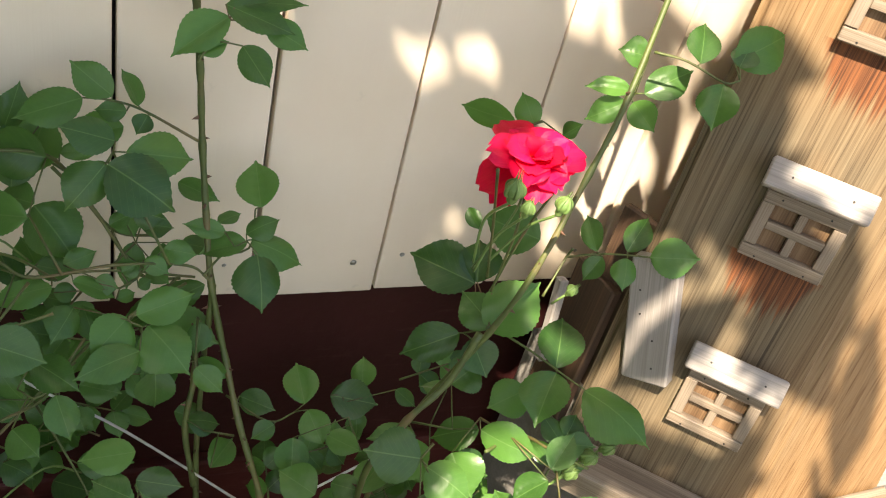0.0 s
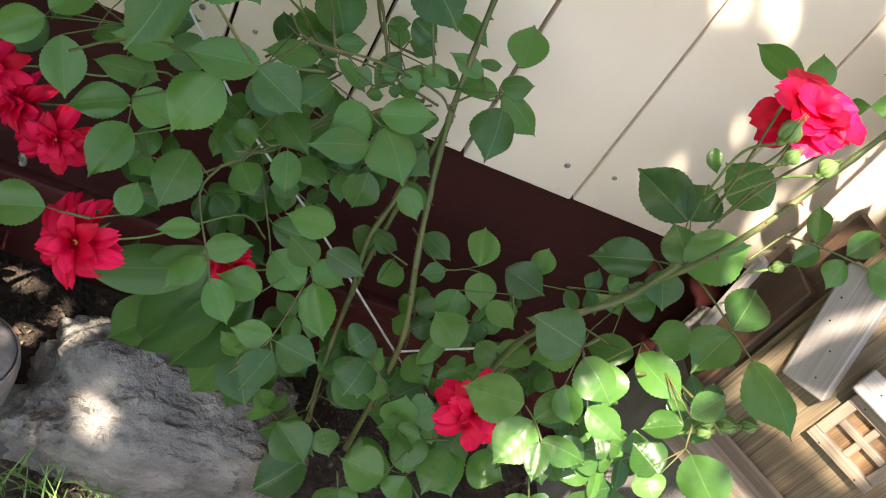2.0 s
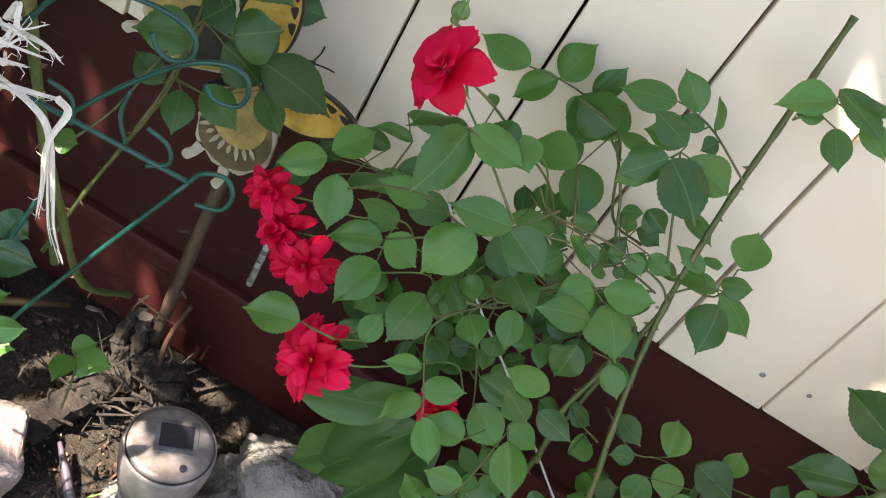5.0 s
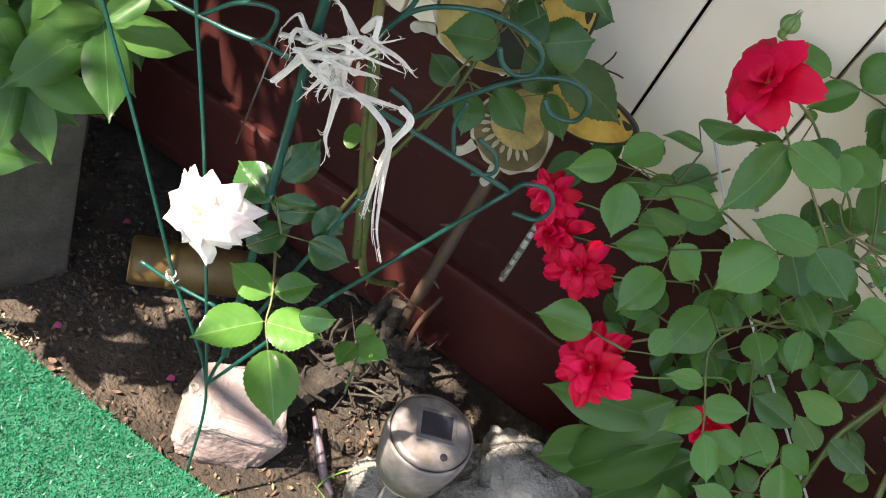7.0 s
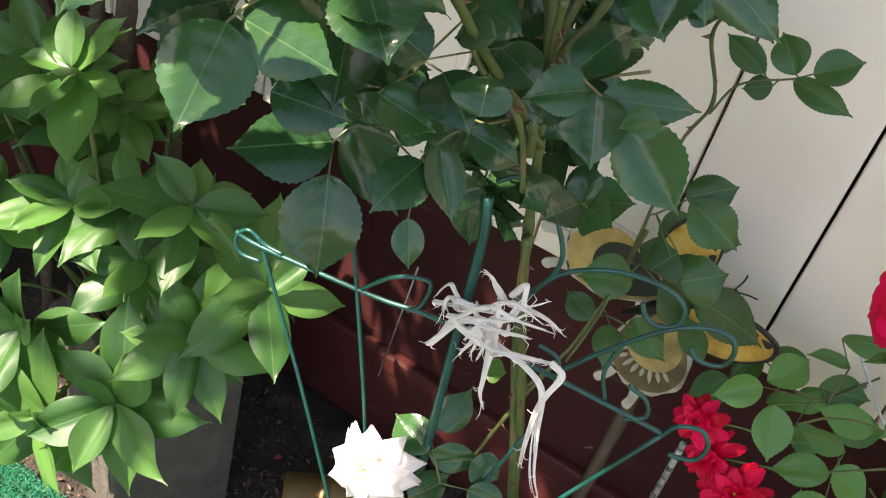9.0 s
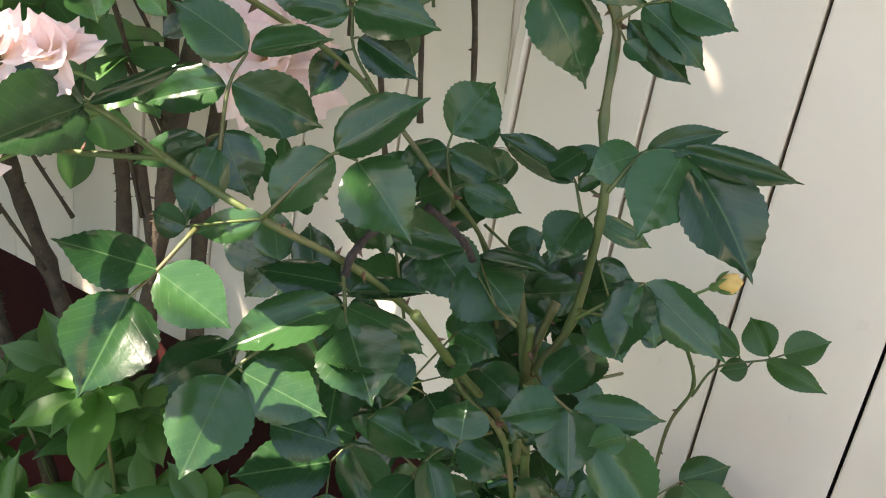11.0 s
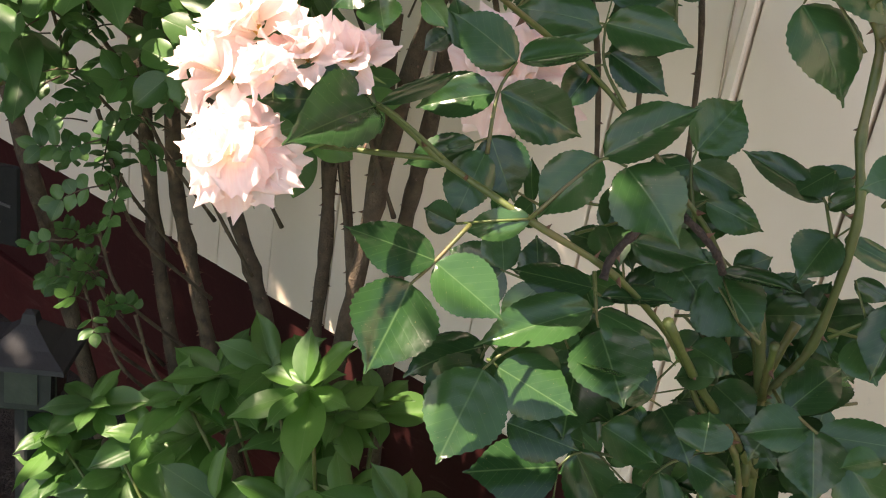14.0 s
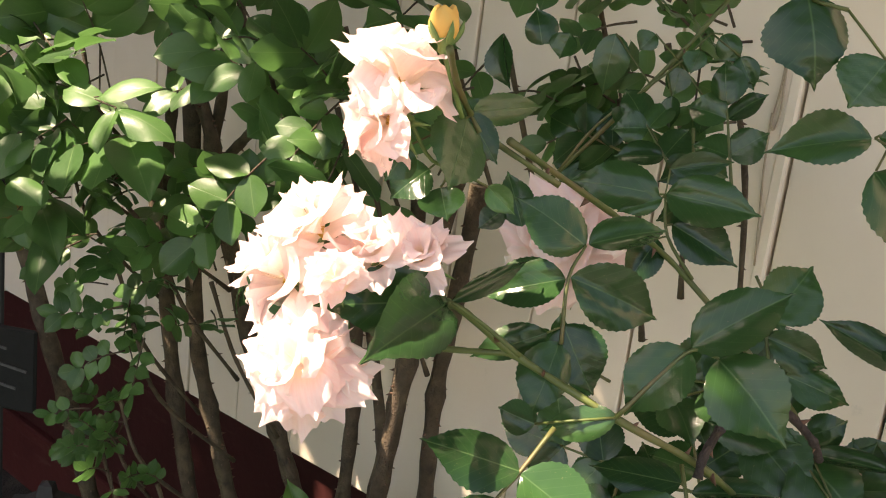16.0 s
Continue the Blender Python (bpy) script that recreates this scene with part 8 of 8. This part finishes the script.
OLDSTAKE = mat_wood("brown_stake", (0.038, 0.022, 0.014), (0.07, 0.043, 0.028), (0.105, 0.068, 0.046), 1.5)
stump = base("rose_stump", (-0.262, 0.70, SOIL_Z), "gnarled dead rose stump at the foot of the wall", "stump")
sr = random.Random(12)
for k, (pts, r0) in enumerate((
        ([(-0.06, -0.10, 0.0), (-0.03, -0.05, 0.03), (0.0, 0.0, 0.05), (0.02, 0.01, 0.08)], 0.022),
        ([(0.06, -0.02, 0.03), (0.03, -0.005, 0.04), (0.0, 0.0, 0.05)], 0.016),
        ([(0.0, 0.0, 0.03), (-0.01, 0.005, 0.10), (-0.012, 0.0, 0.14)], 0.008),
        ([(0.02, 0.0, 0.05), (0.045, 0.0, 0.08), (0.05, 0.0, 0.075)], 0.010),
        ([(-0.01, -0.01, 0.05), (-0.03, 0.0, 0.09), (-0.02, 0.01, 0.13)], 0.009),
        ([(0.03, -0.02, 0.0), (0.035, -0.015, 0.05), (0.06, -0.01, 0.07)], 0.012))):
    bm = bmesh.new()
    path = [1.15 * p for p in smooth_path(pts, 8)]
    add_tube(bm, path, [1.1 * r0 * (1.1 - 0.5 * i / len(path)) * sr.uniform(0.75, 1.25) for i in range(len(path))], 9)
    for v in bm.verts:
        v.co += 0.008 * Vector((noise.noise(v.co * 60), noise.noise(v.co * 60 + Vector((5, 0, 0))), noise.noise(v.co * 60 + Vector((0, 5, 0)))))
    part("branch", bm, STUMPWOOD, stump, smooth=False)
for k in range(95):
    p = Vector((sr.gauss(-0.005, 0.042), sr.gauss(-0.035, 0.036), sr.uniform(0.0, 0.105)))
    d = Vector((sr.gauss(0, 0.6), sr.gauss(-0.15, 0.5), sr.uniform(-0.1, 0.9))).normalized() * sr.uniform(0.018, 0.06)
    w = sr.uniform(0.0010, 0.0034)
    part("splinter", add_tube(bmesh.new(), [p, p + d * 0.55 + Vector((sr.gauss(0, 0.005), sr.gauss(0, 0.004), 0)), p + d], [w, 0.8 * w, 0.2 * w], 5), STUMPWOOD if k % 4 else STUMPGREY, stump)
for pts, r0 in (([(0.03, 0.0, 0.05), (0.02, 0.012, 0.12), (0.028, 0.02, 0.19)], 0.0042), ([(-0.03, 0.0, 0.06), (-0.034, 0.01, 0.14), (-0.022, 0.016, 0.175)], 0.0032), ([(0.026, 0.018, 0.15), (0.0, 0.012, 0.158), (-0.03, 0.004, 0.172)], 0.0013)):
    path = smooth_path(pts, 5)
    part("dead_shoot", add_tube(bmesh.new(), path, [r0 * (1 - 0.3 * i / len(path)) for i in range(len(path))], 7), DEADSHOOT, stump, "dry reddish dead shoot", smooth=True)
stake = base("wooden_stake", (-0.262, 0.735, SOIL_Z), "brown wooden stick standing against the plinth", "stake")
part("pole", add_tube(bmesh.new(), smooth_path([(-0.006, 0.0, 0.0), (0.0, -0.004, 0.14), (0.004, -0.018, 0.30), (0.008, -0.026, 0.47)], 6), [0.0082 + 0.0008 * math.sin(1.9 * i) for i in range(19)], 9), OLDSTAKE, stake, smooth=True)
for z, dx in ((0.20, 0.02), (0.29, -0.018), (0.36, 0.014)):
    part("twig", add_tube(bmesh.new(), [(0, -0.006, z), (dx * 0.6, -0.016, z + 0.006), (dx, -0.02, z + 0.004)], [0.003, 0.002, 0.001], 5), OLDSTAKE, stake)
GLASS = mat_plain("aged_tube", (0.26, 0.26, 0.23), (0.62, 0.62, 0.57), 150, 0.3, bumps=0.2, dirt=(0.10, 0.11, 0.08))
TUBEMARK = mat_plain("tube_mark", (0.09, 0.085, 0.07), (0.2, 0.19, 0.16), 90, 0.5)
tube = base("thermometer_tube", (-0.186, 0.735, 0.43), "thin pale marked tube against the plinth", "tube")
part("tube", add_tube(bmesh.new(), [(0.0, 0.0, 0.05), (0.001, 0.0, -0.05)], 0.0042, 8), GLASS, tube, smooth=True)
for k, z in enumerate((0.044, 0.031, 0.012, -0.006, -0.019, -0.036)):
    part("mark", add_tube(bmesh.new(), [(0.0, -0.0006, z), (0.0, -0.0006, z - 0.003 - 0.002 * (k % 3))], 0.0042, 8), TUBEMARK, tube)
STRIP = mat_plain("dull_plastic", (0.085, 0.065, 0.085), (0.15, 0.12, 0.15), 40, 0.5)
strip = base("plastic_strip", (-0.249, 0.548, SOIL_Z), "bent dull purple plastic strip stuck in soil", "strip")
part("strip_body", add_tube(bmesh.new(), smooth_path([Vector(p) - strip.location for p in ((-0.279, 0.575, 0.150), (-0.249, 0.548, 0.142), (-0.226, 0.527, 0.134), (-0.203, 0.516, 0.126))], 5), [0.002 + 0.004 * math.sin(3.14 * (i + 1) / 17) for i in range(16)], 6), STRIP, strip, smooth=True)
STRINGCREAM = mat_plain("cream_string", (0.42, 0.32, 0.22), (0.6, 0.48, 0.35), 90, 0.8)
ROPE = mat_plain("white_cord", (0.5, 0.5, 0.48), (0.66, 0.66, 0.64), 90, 0.6)
cord = base("cord", (0.1, 0.68, 0.55), "thin white cord strung among the rose canes", "cord")
part("cord_line", add_tube(bmesh.new(), smooth_path([Vector(p) - cord.location for p in ((-0.10, 0.74, 0.70), (0.015, 0.68, 0.607), (0.115, 0.66, 0.531), (0.249, 0.60, 0.446), (0.30, 0.59, 0.41))], 6), 0.0014, 6), ROPE, cord, smooth=True)
part("cord_line", add_tube(bmesh.new(), [Vector(p) - cord.location for p in ((0.242, 0.60, 0.45), (0.30, 0.61, 0.475), (0.36, 0.62, 0.50))], 0.0013, 6), ROPE, cord, smooth=True)
string = base("string", (-0.614, 0.794, 1.246), "thin cream string hanging in a loop on the boards", "string")
for line in (((-0.615, 0.794, 1.296), (-0.612, 0.794, 1.263), (-0.613, 0.794, 1.229), (-0.615, 0.794, 1.204), (-0.610, 0.794, 1.202), (-0.608, 0.794, 1.224), (-0.610, 0.794, 1.257), (-0.611, 0.794, 1.291)),
             ((-0.616, 0.794, 1.217), (-0.613, 0.794, 1.159), (-0.608, 0.794, 1.113), (-0.603, 0.794, 1.059))):
    part("string_line", add_tube(bmesh.new(), [p - string.location for p in smooth_path(line, 5)], 0.0011, 6), STRINGCREAM, string, smooth=True)
wire = base("wire_stake", (-0.57, 0.745, 0.39), "thin grey wire leaning on the plinth", "wire")
part("wire_line", add_tube(bmesh.new(), [(-0.006, 0.005, -0.10), (0.006, 0.01, 0.10)], 0.0012, 6), TIE, wire, smooth=True)

# ---- far end of the bed ----
BLACKMETAL = mat_plain("black_iron", (0.010, 0.010, 0.012), (0.022, 0.022, 0.025), 40, 0.7)
lantern = base("lantern", (-1.36, 0.43, SOIL_Z), "black iron pagoda lantern on a post", "lantern")
part("roof", add_lathe(bmesh.new(), [(0.0, 0.485), (0.012, 0.48), (0.016, 0.465), (0.055, 0.44), (0.09, 0.425), (0.092, 0.418), (0.0, 0.418)], 4), BLACKMETAL, lantern)
part("frame", add_lathe(bmesh.new(), [(0.05, 0.34), (0.055, 0.345), (0.058, 0.415), (0.0, 0.417)], 4), BLACKMETAL, lantern)
lglass = mat_plain("smoky_glass", (0.02, 0.02, 0.02), (0.045, 0.043, 0.04), 30, 0.4)
for k in range(4):
    part("pane", box((0.045, 0.003, 0.05), pose(0, 0, 0, 0, 0, 45 + 90 * k) @ pose(0, -0.0415, 0.38)), lglass, lantern)
part("post", box((0.035, 0.035, 0.36), pose(0, 0, 0.165), 0.003), BLACKMETAL, lantern)
jar = base("hanging_jar", (-1.535, 0.45, 0.93), "amber glass jar hung on a wire handle", "jar")
part("jar", add_lathe(bmesh.new(), [(0.0, -0.045), (0.03, -0.043), (0.036, -0.03), (0.034, 0.02), (0.028, 0.03), (0.031, 0.036), (0.031, 0.042), (0.028, 0.042)], 20), mat_plain("amber_glass", (0.22, 0.17, 0.06), (0.32, 0.26, 0.11), 20, 0.1), jar, smooth=True)
part("handle", add_tube(bmesh.new(), smooth_path([(-0.03, 0, 0.036), (-0.03, 0, 0.07), (0, 0, 0.10), (0.03, 0, 0.07), (0.03, 0, 0.036)], 5), 0.0014, 5), BLACKMETAL, jar)
hook = base("shepherd_hook", (-1.56, 0.46, SOIL_Z), "thin black iron hook post", "hook")
part("post", add_tube(bmesh.new(), [(0, 0, 0), (0, 0, 0.5), (0, 0, 0.92)], 0.004, 6), BLACKMETAL, hook)
part("crook", add_tube(bmesh.new(), smooth_path([(0, 0, 0.918), (0.002, 0, 0.94), (0.012, -0.005, 0.952), (0.024, -0.009, 0.94), (0.025, -0.01, 0.915)], 6), 0.0035, 6), BLACKMETAL, hook)
CHALK = mat_plain("chalk_grey", (0.045, 0.045, 0.045), (0.09, 0.09, 0.09), 90, 0.8)
sign = base("chalk_sign", (-1.545, 0.46, 0.70), "black hanging sign with unreadable white lettering", "sign")
part("board", box((0.10, 0.008, 0.13), pose(0, 0, 0, 0, 0, 30), 0.003), mat_plain("chalkboard_black", (0.003, 0.003, 0.003), (0.007, 0.007, 0.007), 60, 0.95), sign)
for k, (x, z, w) in enumerate(((-0.02, 0.035, 0.05), (0.005, 0.005, 0.065), (-0.005, -0.025, 0.05))):
    part("text_bar", box((w, 0.002, 0.004), pose(0, 0, 0, 0, 0, 30) @ pose(x, -0.0052, z, 0, 8, 0)), CHALK, sign)

# painted bead along one joint of the boards
part("bead", box((0.012, 0.005, 2.3), pose(GAP_X + BOARD * -7 - 0.009, -0.0015, SIDING_Z + 1.18), 0.0015), CREAM, wall, "cream-painted bead beside a joint")
# ---- screws in the boards ----
SCREW = mat_plain("zinc_screw", (0.3, 0.29, 0.27), (0.48, 0.46, 0.44), 90, 0.4, 0.8)
sbm = bmesh.new()
add_lathe(sbm, [(0.0, -0.004), (0.0022, -0.003), (0.0044, 0.0), (0.0046, 0.0008), (0.0, 0.0014)], 12, pose(0, 0, 0, 90))
smesh = link_bm("screw", sbm, SCREW, True)
for i in range(-10, 4):
    for dx in (0.026, BOARD - 0.030):
        part("screw", smesh, None, wall, m=pose(GAP_X + BOARD * i + dx, 0.001 + 0.002 * math.sin(i * 1.7), SIDING_Z + 0.047 + 0.004 * math.sin(7 * i + 50 * dx)))

# ---- litter, grass and turf ----
DRY = mat_plain("dry_leaf", (0.10, 0.070, 0.044), (0.24, 0.178, 0.115), 60, 0.8)
PINKFALL = mat_petal("fallen_petal", (0.32, 0.04, 0.14), (0.45, 0.08, 0.20), (0.40, 0.06, 0.17))
lr = random.Random(31)


def litter(n, mat, size, name, label, seed, xr=(-1.1, 0.35), yr=(0.42, 0.76), lift=0.006):
    r = random.Random(seed)
    bm = bmesh.new()
    for k in range(n):
        x, y = r.uniform(*xr), r.uniform(*yr)
        z = SOIL_Z + 0.022 * noise.noise((x * 6, y * 6, 0)) + 0.012 * noise.noise((x * 23, y * 23, 3)) - 0.012 + lift
        m = pose(x, y, z, r.gauss(0, 25), r.gauss(0, 25), r.uniform(0, 360))
        s = size * r.uniform(0.4, 1.3)
        w = s * r.uniform(0.2, 0.6)
        vs = [bm.verts.new(m @ Vector(p)) for p in ((-w / 2, -s * 0.2, 0), (0, -s / 2, 0.1 * s), (w / 2, -s * 0.1, 0), (w * 0.35, s * 0.3, 0.05 * s), (0, s / 2, 0.15 * s), (-w * 0.4, s * 0.25, 0))]
        c = bm.verts.new(m @ Vector((0, 0, -0.12 * w)))
        for q in range(6):
            bm.faces.new((vs[q], vs[(q + 1) % 6], c))
    return tagged(part(name, bm, mat), label, "litter", kind="stuff")


litter(1700, DRY, 0.0078, "dry_leaf_litter", "scattered dry leaf litter and bark chips on soil", 1)
litter(1100, mat_plain("bark_chip", (0.07, 0.04, 0.028), (0.16, 0.095, 0.065), 60, 0.9), 0.011, "bark_mulch", "dark bark mulch chips on the soil", 2)
litter(170, mat_plain("pale_straw", (0.30, 0.235, 0.165), (0.52, 0.43, 0.32), 60, 0.8), 0.008, "straw_litter", "pale dry straw and husks along the turf edge", 5, (-0.73, -0.60), (0.424, 0.452), 0.010)
for x, y, turn in ((-0.668, 0.268, 0.4), (-0.656, 0.281, 2.1)):
    d = Vector((0.011 * math.cos(turn), 0.011 * math.sin(turn), 0.003))
    ob = part("dry_leaf", leaf_mesh(DRY, int(9 * turn), 0.9, False, 0.5, 0.4, 10), None, None, m=stand(Vector((x, y, SOIL_Z + 0.011)), Vector((x, y, SOIL_Z + 0.011)) + d * 1.4, 0.012, (0, 0, 1)))
    tagged(ob, "curled tan dry leaf lying on the turf", "dry leaf", "dry leaves on the turf")
for k, (x, y, z) in enumerate(((-0.453, 0.506, 0.128), (-0.66, 0.66, 0.125), (-0.045, 0.530, 0.19), (-0.60, 0.47, 0.13))):
    pm = petal_mesh(PINKFALL, 60 + k)
    ob = part("fallen_petal", pm, None, None, m=stand((x, y, z), (x + 0.006, y + 0.008, z + 0.003), 0.009, (0, -0.3, 0.9)))
    tagged(ob, "fallen magenta petal on the ground", "petal", "fallen petals")

# crumbs and pebbles of soil
bm = bmesh.new()
for k in range(1500):
    x, y = lr.uniform(-1.1, 0.4), lr.uniform(0.42, 0.76)
    z = SOIL_Z + 0.022 * noise.noise((x * 6, y * 6, 0)) + 0.012 * noise.noise((x * 23, y * 23, 3)) - 0.012
    s = lr.uniform(0.002, 0.006)
    o = Vector((x, y, z + s * 0.3))
    vs = [bm.verts.new(o + s * Vector(d) * lr.uniform(0.7, 1.2)) for d in ((1, 0, 0), (0, 1, 0), (-1, 0, 0), (0, -1, 0), (0, 0, 0.8))]
    for q in range(4):
        bm.faces.new((vs[q], vs[(q + 1) % 4], vs[4]))
tagged(part("soil_crumbs", bm, SOIL), "loose crumbs of dark soil", "soil", kind="stuff")

GRASS = mat_plain("grass_blade", (0.09, 0.2, 0.04), (0.2, 0.34, 0.09), 40, 0.5)
bm = bmesh.new()
for k in range(100):
    x, y = lr.gauss(-0.10, 0.08), lr.uniform(0.43, 0.52)
    a, h = lr.uniform(0, 6.28), lr.uniform(0.04, 0.12)
    d, w = Vector((math.cos(a), math.sin(a), 0)), 0.0018
    s = d.cross(Vector((0, 0, 1)))
    prev = None
    for j in range(5):
        t = j / 4
        p = Vector((x, y, SOIL_Z)) + d * h * 0.7 * t * t + Vector((0, 0, h * (t - 0.35 * t * t)))
        cur = (bm.verts.new(p - s * w * (1 - t * 0.9)), bm.verts.new(p + s * w * (1 - t * 0.9)))
        if prev:
            bm.faces.new((prev[0], prev[1], cur[1], cur[0]))
        prev = cur
tagged(part("grass_tuft", bm, GRASS), "tufts of green grass in front of the rock", "grass", kind="stuff")

# turf fibres, thick where the bed's edge passes near
bm = bmesh.new()
tv, tf = [], []
tfr = np.random.RandomState(8)
N = 80000
px = tfr.uniform(-1.15, -0.22, N)
py = TURF_EDGE - np.abs(tfr.uniform(0, 0.30, N)) + tfr.normal(0, 0.002, N)
ang, hh, wd = tfr.uniform(0, 6.28, N), tfr.uniform(0.002, 0.0055, N), tfr.uniform(0.0009, 0.0018, N)
lx, ly = tfr.normal(0, 0.003, N), tfr.normal(0, 0.003, N)
bm.free()
vco = np.empty((N, 3, 3))
vco[:, 0] = np.stack([px - wd * np.cos(ang), py - wd * np.sin(ang), np.full(N, SOIL_Z + 0.005)], 1)
vco[:, 1] = np.stack([px + wd * np.cos(ang), py + wd * np.sin(ang), np.full(N, SOIL_Z + 0.005)], 1)
vco[:, 2] = np.stack([px + lx, py + ly, SOIL_Z + 0.006 + hh], 1)
tme = bpy.data.meshes.new("turf_pile")
tme.from_pydata(vco.reshape(-1, 3).tolist(), [], [(3 * i, 3 * i + 1, 3 * i + 2) for i in range(N)])
tme.materials.append(TURF)
pile = part("pile", tme, None, turf, m=Matrix.Translation((0, 0, -SOIL_Z)))
tagged(pile, "short plastic turf fibres", kind="stuff")
